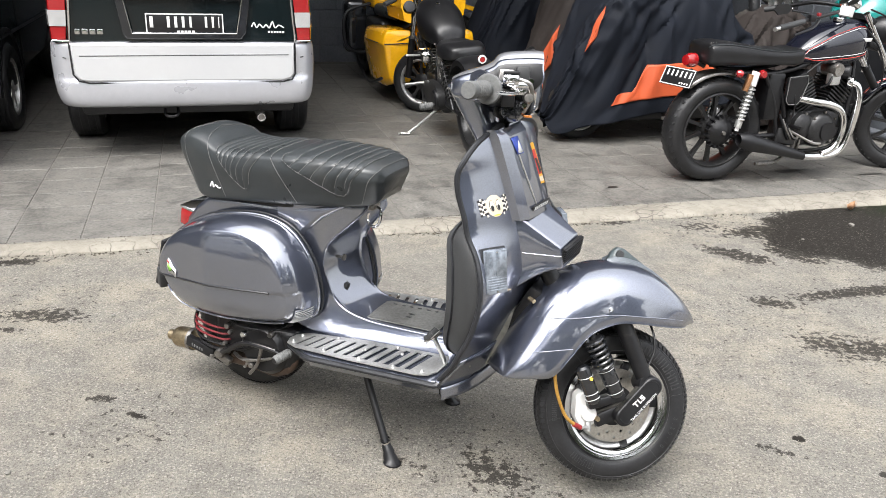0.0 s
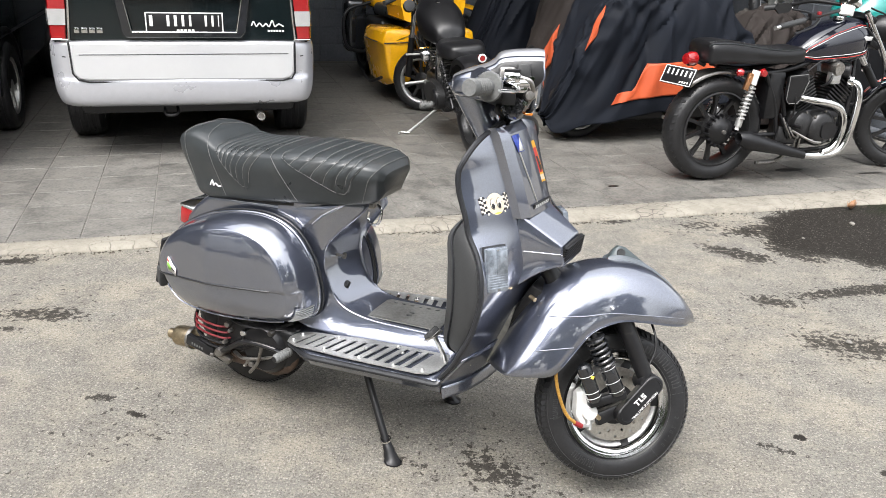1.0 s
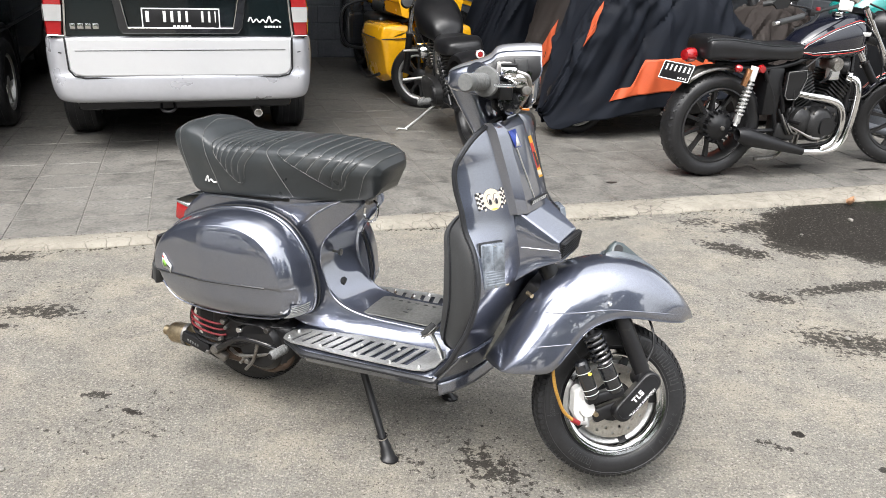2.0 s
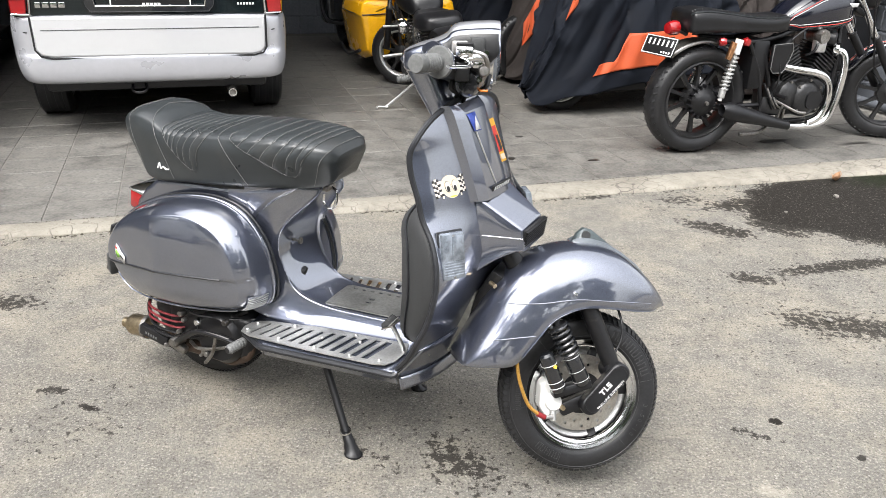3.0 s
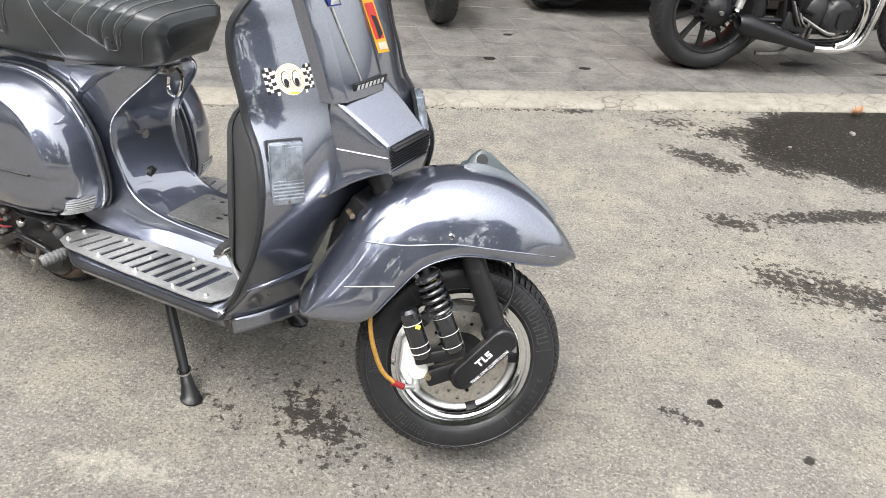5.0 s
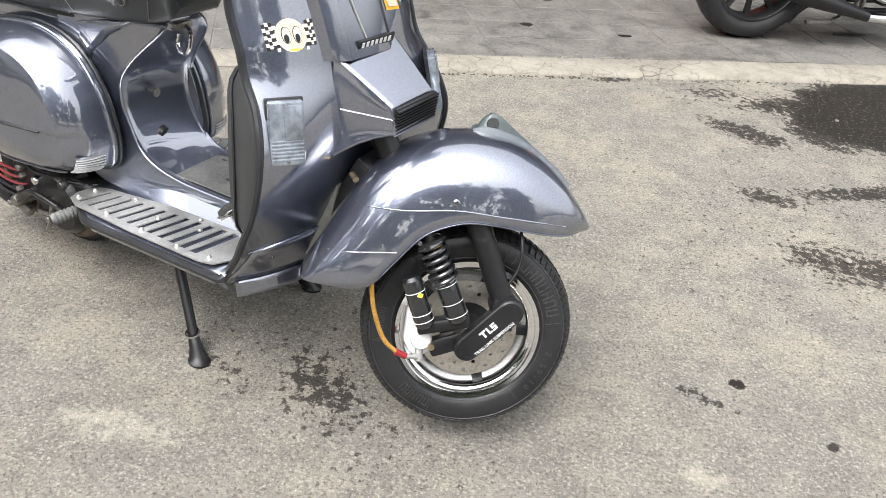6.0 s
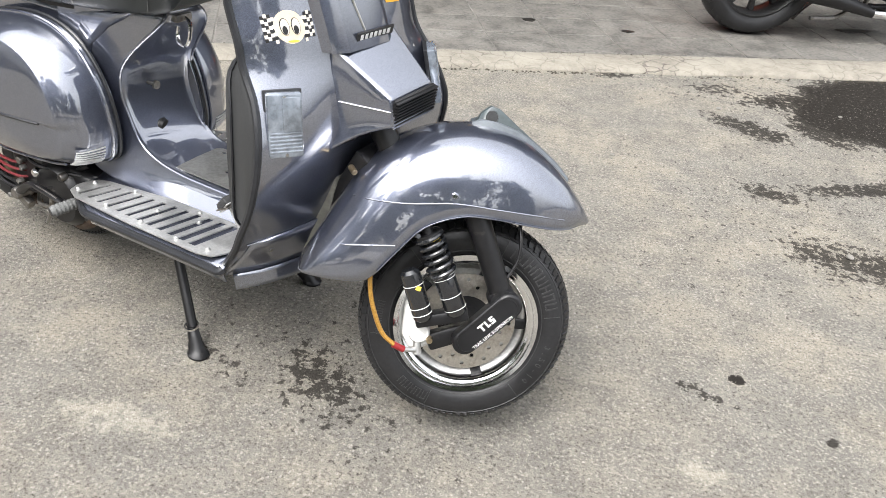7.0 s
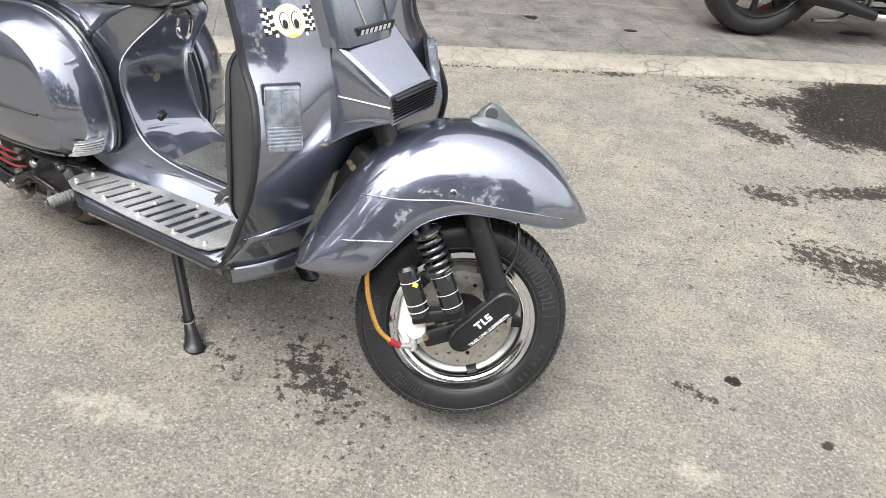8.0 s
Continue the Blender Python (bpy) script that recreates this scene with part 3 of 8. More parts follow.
column_cover = part("column_cover", loft(bmesh.new(), rows, False), PAINT, scooter, "raised ridged centre panel", 25)
part("centre_bead", bar([(curve(SHIELD_MID, z) + 0.028 + SKEW * (y - SHIELD_Y), y, z) for y, z in ((-0.010, 0.80), (-0.028, 0.86), (-0.046, 0.93))], 0.0022, 6, 4), ALU, column_cover)

# horn cover: a wedge that grows out of the shield and ends in a slatted nose
HORN = (  # top, crease and foot on its right side, then the same on its left
    ((0.292, -0.068, 0.782), (0.410, -0.040, 0.706)), ((0.306, -0.078, 0.686), (0.414, -0.044, 0.684)), ((0.304, -0.096, 0.584), (0.420, -0.046, 0.656)),
    ((0.326, 0.118, 0.588), (0.428, 0.070, 0.660)), ((0.326, 0.104, 0.690), (0.423, 0.070, 0.690)), ((0.308, 0.092, 0.786), (0.419, 0.068, 0.713)),
)
hr = []
for k in range(7):
    f = k / 6
    p = [Vector(a).lerp(Vector(b), f) for a, b in HORN]
    belly = 0.010 * math.sin(math.pi * f)
    crown = 0.005 * (1 - 0.5 * f)
    ring = [p[0], p[0].lerp(p[1], 0.5) + Vector((0, -0.002, 0)), p[1], p[1].lerp(p[2], 0.5) + Vector((0, 0.008 * (1 - f), 0)), p[2] + Vector((0, 0, belly))]
    ring += [p[2].lerp(p[3], 0.5) + Vector((0, 0, belly)), p[3] + Vector((0, 0, belly)), p[3].lerp(p[4], 0.5) - Vector((0, 0.008 * (1 - f), 0)), p[4], p[4].lerp(p[5], 0.5) + Vector((0, 0.002, 0)), p[5]]
    ring += [p[5].lerp(p[0], 0.25) + Vector((0, 0, crown)), p[5].lerp(p[0], 0.5) + Vector((0, 0, crown * 1.2)), p[5].lerp(p[0], 0.75) + Vector((0, 0, crown))]
    hr.append(ring)
horn = rounded(part("horn_cover", loft(bmesh.new(), hr), PAINT, scooter, "pointed grey horn cover below the column panel", 22), 0.0045, 3, 24)
NOSE = pose(0.4195, 0.013, 0.6835, 3.2, 9, -5.0)
part("grille_recess", block((-0.004, -0.054, -0.023), (0.003, 0.054, 0.025), 0.001, NOSE), INK_BLACK, horn, "black recess behind the slats")
for k in range(8):
    z = -0.0235 + k * 0.0062
    part("slat", block((-0.002, -0.056, z), (0.009, 0.056, z + 0.0032), 0.0012, NOSE), SATIN_BLACK, horn)
part("nose_lip", block((-0.003, -0.057, -0.029), (0.008, 0.057, -0.0245), 0.0015, NOSE), PAINT, horn)
for (a, b), s in ((HORN[1], -1), (HORN[4], 1)):
    part("crease", bar([Vector(a).lerp(Vector(b), f) + Vector((0.001, s * 0.0015, 0)) for f in (0.12, 0.4, 0.7, 0.98)], 0.0008, 6), PAINT, horn)
BADGE = pose(0.3275, 0.013, 0.791, 0, 14, -6.5)
badge = part("badge", block((-0.002, -0.046, -0.0085), (0.0025, 0.046, 0.0085), 0.001, BADGE), INK_BLACK, scooter, "small black badge plate with pale bars")
for k in range(7):
    part("letter_bar", block((0.002, -0.038 + k * 0.0112, -0.005), (0.0032, -0.0315 + k * 0.0112, 0.005), 0, BADGE), INK_WHITE, badge)

# stickers
MY, MZ = -0.130, 0.816
moon = sticker("disc_sticker", oval(MY, MZ, 0.0235, 0.0265, 24), INK_CREAM, legshield, "round cream sticker with checked flags")
sticker("disc_shade", oval(MY + 0.001, MZ - 0.0225, 0.0090, 0.0018), INK_YELLOW, moon, "", 0.002)
for dy in (-0.0085, 0.0085):
    sticker("oval_ring", oval(MY + dy, MZ + 0.001, 0.0072, 0.0135), INK_BLACK, moon, "", 0.0024)
    sticker("oval_mark", oval(MY + dy, MZ + 0.001, 0.0063, 0.0124), INK_PALE, moon, "", 0.0030)
    sticker("dark_mark", oval(MY + dy - 0.001, MZ - 0.004, 0.0038, 0.0068), INK_BLACK, moon, "", 0.0036)
for s in (-1, 1):
    for i in range(4):
        for j in range(7):
            wave = 0.004 * math.sin(i * 1.1)
            y, z = MY + s * (0.0225 + i * 0.0046), MZ - 0.022 + j * 0.0058 + (i * 0.0022 if s > 0 else i * 0.0008) + wave
            sq = [(y - 0.0023, z - 0.0029), (y + 0.0023, z - 0.0025), (y + 0.0023, z + 0.0033), (y - 0.0023, z + 0.0029)]
            sticker("check", sq, INK_BLACK if (i + j) % 2 else INK_PALE, moon, "", 0.0014)
st = sticker("yellow_sticker", [(0.062, 0.933), (0.096, 0.932), (0.128, 0.818), (0.084, 0.824)], INK_ORANGE, legshield, "oblong yellow sticker with red and black print")
sticker("red_print", [(0.069, 0.915), (0.095, 0.914), (0.115, 0.846), (0.084, 0.849)], INK_RED, st, "", 0.0022)
sticker("black_print", [(0.082, 0.893), (0.097, 0.889), (0.112, 0.855), (0.095, 0.848), (0.090, 0.870)], INK_BLACK, st, "", 0.0027)
sticker("white_strip", [(0.086, 0.843), (0.116, 0.840), (0.122, 0.825), (0.091, 0.829)], INK_CREAM, st, "", 0.0024)


def on_column(name, pts, lift, material, parent, label=""):
    bm = bmesh.new()
    bm.faces.new([bm.verts.new((curve(SHIELD_MID, z) + 0.0268 + lift + SKEW * (y - SHIELD_Y), y, z)) for y, z in pts])
    return thick(part(name, bm, material, parent, label), 0.0008)


bs = on_column("blue_sticker", ((-0.068, 0.974), (-0.032, 0.974), (-0.022, 0.930), (-0.052, 0.932)), 0.0022, INK_BLUE, column_cover, "small blue and white sticker")
on_column("white_half", ((-0.036, 0.966), (-0.026, 0.933), (-0.049, 0.934)), 0.0034, INK_WHITE, bs)


def indicator(s):
    y, z = SHIELD_Y + s * 0.198, 0.668
    m = pose(shield_x(y, z) + 0.010, y, z, 0, -9 if s < 0 else -12, s * 36)
    base = part("indicator", block((-0.014, -0.030, -0.056), (0.006, 0.030, 0.056), 0.004, m), LENS, scooter, "smoked clear turn signal lens")
    part("gasket", block((-0.018, -0.033, -0.059), (-0.010, 0.033, 0.059), 0.002, m), TRIM, base)
    for k in range(6):
        part("lens_rib", block((0.005, -0.027, -0.046 + k * 0.0065), (0.0072, 0.027, -0.043 + k * 0.0065), 0.0005, m), LENS, base)
    part("lens_block", block((0.004, -0.004, -0.01), (0.0085, 0.027, 0.05), 0.002, m), LENS, base)
    for dz in (-0.05, 0.049):
        part("screw", turned([(0.0, 0.0), (0.003, 0.0), (0.003, 0.002), (0.0, 0.002)], 8, m @ pose(0.006, 0.0, dz, 0, 0, -90)), STEEL, base)


indicator(-1)
indicator(1)

# storage box behind the shield
rings = []
for z, d, w0, w1 in ((0.40, 0.040, -0.165, 0.175), (0.44, 0.080, -0.195, 0.21), (0.55, 0.112, -0.212, 0.23), (0.66, 0.112, -0.202, 0.22), (0.73, 0.085, -0.18, 0.20), (0.775, 0.035, -0.14, 0.16)):
    xb = curve(SHIELD_EDGE, z) - 0.022
    rings.append([(xb, w0, z), (xb - d * 0.8, w0 + 0.004, z), (xb - d, w0 + 0.03, z), (xb - d, 0, z), (xb - d, w1 - 0.03, z), (xb - d * 0.8, w1 - 0.004, z), (xb, w1, z), (xb + 0.02, 0, z)])
gb = Skin(rings)
storage = part("storage_box", gb.mesh(18, 48), PLASTIC, scooter, "black plastic storage box behind the legshield")
part("piping", bar([gb.at(u, 0.95) + Vector((-0.002, -0.003, 0)) for u in [k * 0.25 for k in range(21)]], 0.0028, 6), TRIM, storage)

# lower front skirt: a panel lapped over the shield's foot, with a lip that kicks out below it
def skirt(z_low, z_high, out_low, out_high, y0, y1):
    rows = []
    for k in range(5):
        f = k / 4
        row = []
        for i in range(33):
            y = y0 + (y1 - y0) * i / 32
            z = z_low + (z_high - z_low) * f
            row.append((shield_x(y, max(z, 0.335)) - max(0.0, 0.335 - z) * 0.55 + out_low + (out_high - out_low) * f, y, z))
        rows.append(row)
    return loft(bmesh.new(), rows, False)


thick(part("lower_skirt", skirt(0.306, 0.412, 0.001, 0.0045, -0.213, 0.237), PAINT, scooter), 0.004)
thick(part("skirt_lip", skirt(0.274, 0.309, 0.028, 0.003, -0.204, 0.228), PAINT, scooter), 0.004)
part("seam", bar([(shield_x(y, 0.4125) + 0.003, y, 0.4125) for y in [-0.222 + 0.0234 * k for k in range(21)]], 0.0011, 6), PAINT, scooter)
for y in (-0.158, 0.182):
    part("skirt_screw", turned([(0.0, 0.0), (0.004, 0.0), (0.003, 0.0025), (0.0, 0.003)], 8, pose(shield_x(y, 0.37) + 0.003, y, 0.37, 0, 0, -90)), STEEL, scooter)
# dusty inner panel of the wheel well, seen between shield and mudguard
part("wheel_well", loft(bmesh.new(), [[(x - 0.035, -w, z), (x, -w * 0.8, z), (x + 0.012, 0.014, z), (x, w * 0.8 + 0.028, z), (x - 0.035, w + 0.028, z)] for x, w, z in ((0.296, 0.08, 0.62), (0.302, 0.072, 0.57), (0.297, 0.066, 0.50), (0.284, 0.066, 0.44), (0.270, 0.075, 0.38), (0.258, 0.08, 0.34))], False), DUSTY, scooter, "dusty inner panel behind the front wheel")


# floor and tunnel; the whole scooter stands a little nose-up
def floor_z(x):
    return 0.336 + 0.078 * x


rows = []
for i in range(15):
    x = -0.345 + 0.52 * i / 14
    z = floor_z(x)
    w = 0.238 - max(0, (-0.24 - x)) * 0.55
    th = 0.052 - 0.014 * i / 14
    hw = 0.095
    rows.append([(x, -w + 0.004, z - 0.038), (x, -w - 0.004, z - 0.012), (x, -w, z - 0.003), (x, -w + 0.01, z), (x, -hw - 0.034, z + 0.001), (x, -hw - 0.012, z + 0.012), (x, -hw + 0.012, z + th - 0.012), (x, -hw + 0.03, z + th), (x, 0, z + th + 0.003),
                 (x, hw - 0.03, z + th), (x, hw - 0.012, z + th - 0.012), (x, hw + 0.012, z + 0.012), (x, hw + 0.034, z + 0.001), (x, w - 0.01, z), (x, w, z - 0.003), (x, w + 0.004, z - 0.012), (x, w - 0.004, z - 0.038)])
floorboard = thick(part("floorboard", loft(bmesh.new(), rows, False), PAINT, scooter, "grey metallic floor with raised tunnel"), 0.003)
for s in (-1, 1):
    pts = []
    for i in range(12):
        x = -0.335 + 0.50 * i / 11
        w = 0.242 - max(0, (-0.24 - x)) * 0.55
        pts.append((x, s * w, floor_z(x) - 0.012))
    part("floor_edge", bar(pts + [(0.172, s * 0.236, floor_z(0.172) - 0.006)], 0.009, 8, 3), TRIM, scooter)


def foot_plate(s):
    outline = [(-0.338, 0.186), (-0.333, 0.160), (-0.318, 0.143), (-0.29, 0.134), (-0.10, 0.112), (0.055, 0.098), (0.11, 0.098), (0.142, 0.108), (0.157, 0.15), (0.155, 0.205), (0.138, 0.232), (0.105, 0.240), (-0.10, 0.238), (-0.29, 0.228), (-0.328, 0.212)]
    holes = []
    for k in range(12):
        x = -0.275 + k * 0.0335
        half = 0.004 + k * 0.00055
        y0, y1 = 0.146 - k * 0.0022, 0.212 + k * 0.001
        holes.append([(x - half, y0), (x + half, y0), (x - 0.022 + half, y1), (x - 0.022 - half, y1)])
    bm = plate(outline, 0.0, 0.003, 2, holes)
    for v in bm.verts:
        v.co.z += floor_z(v.co.x) + 0.006
        v.co.y *= s
    p = part("foot_plate", bm, ALU, scooter, "slotted brushed aluminium foot plate")
    for x, y in ((-0.31, 0.16), (-0.315, 0.20), (-0.20, 0.215), (-0.09, 0.17), (-0.08, 0.222), (0.02, 0.155), (0.03, 0.225), (0.115, 0.22), (0.125, 0.125), (-0.20, 0.138), (-0.01, 0.125)):
        part("plate_bolt", turned([(0.0, 0.0), (0.0055, 0.0), (0.0055, 0.003), (0.003, 0.006), (0.0, 0.0065)], 8, pose(x, s * y, floor_z(x) + 0.009, 90, 0, 0)), ALU, p)


foot_plate(-1)
foot_plate(1)
mat_outline = [(-0.150, -0.062), (-0.158, 0.06), (-0.14, 0.072), (0.05, 0.072), (0.075, 0.05), (0.08, -0.045), (0.06, -0.064)]
mat_holes = [oval(-0.12 + 0.028 * k, 0.056, 0.008, 0.005, 8) for k in range(6)] + [oval(-0.04, -0.01 + 0.02 * k, 0.011, 0.005, 8) for k in range(2)]
tm = plate(mat_outline, 0.0, 0.003, 2, mat_holes)
for v in tm.verts:
    v.co.z += floor_z(v.co.x) + 0.0595 - 0.027 * (v.co.x + 0.345)
part("tunnel_mat", tm, MAT, scooter, "perforated aluminium mat on the tunnel")

# brake pedal beside the tunnel
brake = part("brake_pedal", bar([(0.150, -0.150, 0.346), (0.143, -0.150, 0.372), (0.122, -0.150, 0.408), (0.112, -0.150, 0.424)], 0.0085, 10, 4, 0.7), ALU, scooter, "pale metal brake pedal with a black rubber pad")
PAD_AT = pose(0.106, -0.152, 0.430, 0, -52, 0)
pad_ = part("pedal_pad", block((-0.017, -0.018, -0.007), (0.017, 0.018, 0.007), 0.004, PAD_AT), PLASTIC, brake, "black rubber pad")
for k in range(4):
    part("pad_rib", block((-0.014 + k * 0.008, -0.016, 0.006), (-0.010 + k * 0.008, 0.016, 0.0095), 0.001, PAD_AT), PLASTIC, pad_)
part("pad_plate", block((-0.018, -0.019, -0.0095), (0.018, 0.019, -0.0065), 0.001, PAD_AT), ALU, pad_)
part("pad_frame", block((-0.019, -0.023, -0.0075), (0.019, 0.023, -0.003), 0.002, pose(0.108, -0.150, 0.428, 0, -28, 0)), STEEL, brake)

# ---- rear body ----
PROFILE = [(-0.20, 0.722), (-0.40, 0.690), (-0.62, 0.674), (-0.70, 0.664), (-0.757, 0.625), (-0.806, 0.575), (-0.838, 0.51), (-0.838, 0.43), (-0.78, 0.375), (-0.62, 0.345), (-0.42, 0.338), (-0.34, 0.320),
           (-0.345, 0.40), (-0.365, 0.48), (-0.365, 0.56), (-0.335, 0.62), (-0.28, 0.67)]
bb = plate(PROFILE, -0.098, 0.122, 1)
for v in bb.verts:
    v.co.y = 0.012 + (v.co.y - 0.012) * (0.70 if v.co.x < -0.83 else 0.80 if v.co.x < -0.80 else 0.88 if v.co.x < -0.74 else 0.96 if v.co.x < -0.6 else 1.0)
body = rounded(part("rear_body", bb, PAINT, scooter, "grey metallic rear body shell", 50), 0.016, 3, 60)
# the neck: a hollowed front face under the saddle that sweeps forward into the tunnel, with rolled lips at both sides
NECK = (  # height, lip x on the right side, half width at the lip, skew of the left lip, run of the side behind the lip
    (0.718, -0.170, 0.040, 0.0, 1), (0.706, -0.166, 0.048, 0.004, 1), (0.684, -0.182, 0.060, 0.014, 1), (0.650, -0.217, 0.072, 0.022, 1), (0.615, -0.252, 0.079, 0.028, 1), (0.580, -0.279, 0.083, 0.032, 1), (0.545, -0.291, 0.084, 0.034, 1), (0.505, -0.292, 0.083, 0.034, 1),
    (0.465, -0.279, 0.082, 0.034, 1), (0.430, -0.262, 0.083, 0.032, 0.9), (0.406, -0.240, 0.085, 0.026, 0.7), (0.391, -0.208, 0.087, 0.016, 0.5), (0.382, -0.165, 0.088, 0.006, 0.3), (0.378, -0.110, 0.088, 0.0, 0.12), (0.380, -0.04, 0.088, 0.0, 0.0), (0.384, 0.05, 0.088, 0.0, 0.0), (0.390, 0.15, 0.088, 0.0, 0.0),
)
rings = []
for z, x, w, skew, run in NECK:
    low = max(0.0, min(1.0, (0.47 - z) / 0.085)) if x < -0.1 else 1.0
    hollow = 0.014 * (1 - low) * min(1.0, (0.73 - z) / 0.08)
    drop = (z - floor_z(x) - 0.004) * low
    wide = 0.112 * (1 - low) + 0.136 * low
    row = []
    for s in (-1, 1):
        y, yb = 0.012 + s * w, 0.012 + s * wide
        xs = x + (skew if s > 0 else 0.0)
        # from the hidden back of the side, round the lip, to the face
        side = [(xs - max(0.10, xs + 0.43) * run, yb, z - drop)]
        side += [(xs - d * run, yb + (y - yb) * f, z - drop * g) for d, f, g in ((0.110, 0.16, 0.97), (0.062, 0.42, 0.84), (0.028, 0.70, 0.56), (0.008, 0.92, 0.20), (0.0, 1.0, 0.03))]
        side += [(xs - 0.002 - hollow * 0.25, y - s * 0.006, z + 0.001), (xs - 0.006 - hollow * 0.6, y - s * 0.018, z + 0.001)]
        row += side if s < 0 else [(x + skew / 2 - 0.006 - hollow, 0.012, z + 0.001)] + side[::-1]
    rings.append(row)
neck = Skin(rings, False)
part("neck", neck.mesh(96, 64, False), PAINT, body, "swept metallic neck under the saddle", 60)
for s in (-1, 1):
    part("body_lip", bar([(x + (skew if s > 0 else 0) + 0.0005, 0.012 + s * (w + 0.001), z) for z, x, w, skew, run in NECK[:10]], 0.0032, 8, 4), PAINT, body)

OUTLINE = [(-0.868, 0.46), (-0.83, 0.523), (-0.76, 0.574), (-0.68, 0.611), (-0.60, 0.637), (-0.50, 0.652), (-0.43, 0.648), (-0.375, 0.626), (-0.335, 0.588), (-0.303, 0.532), (-0.287, 0.472), (-0.283, 0.42),
           (-0.30, 0.374), (-0.36, 0.350), (-0.46, 0.334), (-0.563, 0.321), (-0.67, 0.313), (-0.766, 0.316), (-0.822, 0.346), (-0.855, 0.40)]


def crease_z(x):
    return 0.424 + 0.045 * math.sin(math.pi / 2 * max(-0.2, min(1.0, (x + 0.80) / 0.46)))


def cowl(s):
    rings = []
    for scale, y in ((1.0, 0.10), (1.004, 0.118), (0.985, 0.150), (0.94, 0.188), (0.865, 0.216), (0.80, 0.2265), (0.55, 0.238), (0.30, 0.243), (0.03, 0.244)):
        ring = []
        for x, z in OUTLINE:
            cx, cz = -0.585, 0.475
            px, pz = cx + (x - cx) * scale + (0.060 if s > 0 else 0.0), cz + (z - cz) * scale
            back = max(0.0, (-0.60 - px)) * 0.28 + max(0.0, px + 0.46) * 0.10
            lean = 0.06 * (pz - 0.475) * min(1.0, (1.004 - scale) / 0.15)
            ring.append((px, s * (y - lean - back * (1 - scale * 0.55) - (0.02 if pz < 0.40 and scale < 0.9 else 0) * (0.40 - pz) / 0.08), pz))
        rings.append(ring)
    sk = Skin(rings)
    def press(u, v):
        p = sk.at(u, v)
        zc = crease_z(p.x)
        if u > 2.6:
            f = max(0.0, min(1.0, (zc - p.z) / 0.005)) * min(1.0, (u - 2.6) * 1.5)
            p = p + Vector((0, -s * 0.008 * f, 0))
        return p

    c = part("side_cowl", sk.mesh(110, 160, True, press), PAINT, scooter, "bulging grey metallic side cowl with creases")
    ring = [sk.at(0.5, k * 0.25) + Vector((0, 0, 0)) for k in range(80)]
    part("cowl_gasket", bar([p + (p - Vector((-0.585, p.y, 0.475))).normalized() * 0.003 for p in ring + ring[:1]], 0.0042, 8), TRIM, c)
    lip = [sk.at(1.05, k * 0.25) for k in range(80)]
    part("cowl_rim", bar([p + (p - Vector((-0.585, p.y, 0.475))).normalized() * 0.001 + Vector((0, s * 0.005, 0)) for p in lip + lip[:1]], 0.0046, 8), PAINT, c)
    low = [sk.at(3.3, v) for v in (12.6, 13.2, 14, 15, 16, 17, 17.8, 18.4)]
    part("crease", bar([p + Vector((0, s * 0.0005, 0)) for p in low], 0.0028, 6, 5), PAINT, c)
    # dark bar laid along the crease; its colour stands in for the shade there
    groove = []
    for i in range(15):
        x = -0.825 + 0.45 * i / 14
        zc = crease_z(x)
        uv = min(((a * 0.2, b * 0.25) for a in range(14, 40) for b in range(80)), key=lambda q: (sk.at(*q).x - x) ** 2 + (sk.at(*q).z - zc) ** 2)
        groove.append((x, sk.at(*uv).y, zc - 0.001))
    part("groove", bar(groove, 0.0032, 6, 3), TRIM, c)
    # a fan of louvres over a dark opening at the lower front corner
    grid = [[sk.at(1.75 + 0.32 * a, 11.15 + 0.165 * b) + Vector((0, s * 0.0012, 0)) for b in range(9)] for a in range(6)]
    part("louvre_opening", loft(bmesh.new(), grid, False), PAINT, c)
    for k in range(9):
        v0, v1 = 11.18 + k * 0.16, 11.36 + k * 0.115
        part("louvre", bar([sk.at(u, v0 + (v1 - v0) * (u - 1.75) / 1.6) + Vector((0.001, s * 0.002, 0)) for u in (1.75, 2.1, 2.5, 2.9, 3.3)], 0.0019, 6, 3), ALU, c)
    return sk, c


right_skin, right_cowl = cowl(-1)
cowl(1)
# sticker and lamp at the tail
def nearest(sk, x, z):
    u, v = min(((a * 0.2, b * 0.25) for a in range(8, 40) for b in range(80)), key=lambda q: (sk.at(*q).x - x) ** 2 + (sk.at(*q).z - z) ** 2)
    return u, v


su, sv = nearest(right_skin, -0.752, 0.458)
def patch(name, pts, material, parent, lift, label=""):
    c = right_skin.at(su, sv)
    n = right_skin.normal(su, sv)
    n = n if n.y < 0 else -n
    e = Vector((0.94, 0, -0.34))
    e = (e - n * e.dot(n)).normalized()
    w = n.cross(e)
    w = w if w.z > 0 else -w
    bm = bmesh.new()
    bm.faces.new([bm.verts.new(c + n * lift + e * a + w * b) for a, b in pts])
    return thick(part(name, bm, material, parent, label), 0.0008)


tag = patch("torn_sticker", [(-0.022, 0.026), (-0.008, 0.024), (0.004, 0.016), (0.026, 0.012), (0.030, -0.014), (0.012, -0.012), (-0.006, -0.020), (-0.020, -0.006)], INK_WHITE, right_cowl, 0.004, "torn white and green sticker")
patch("green_print", [(-0.014, 0.012), (0.0, 0.008), (0.010, -0.002), (-0.002, -0.010), (-0.014, 0.0)], INK_GREEN, tag, 0.0075)
patch("print_bar", [(0.008, 0.006), (0.024, 0.004), (0.024, 0.0), (0.008, 0.002)], INK_BLACK, tag, 0.0075)
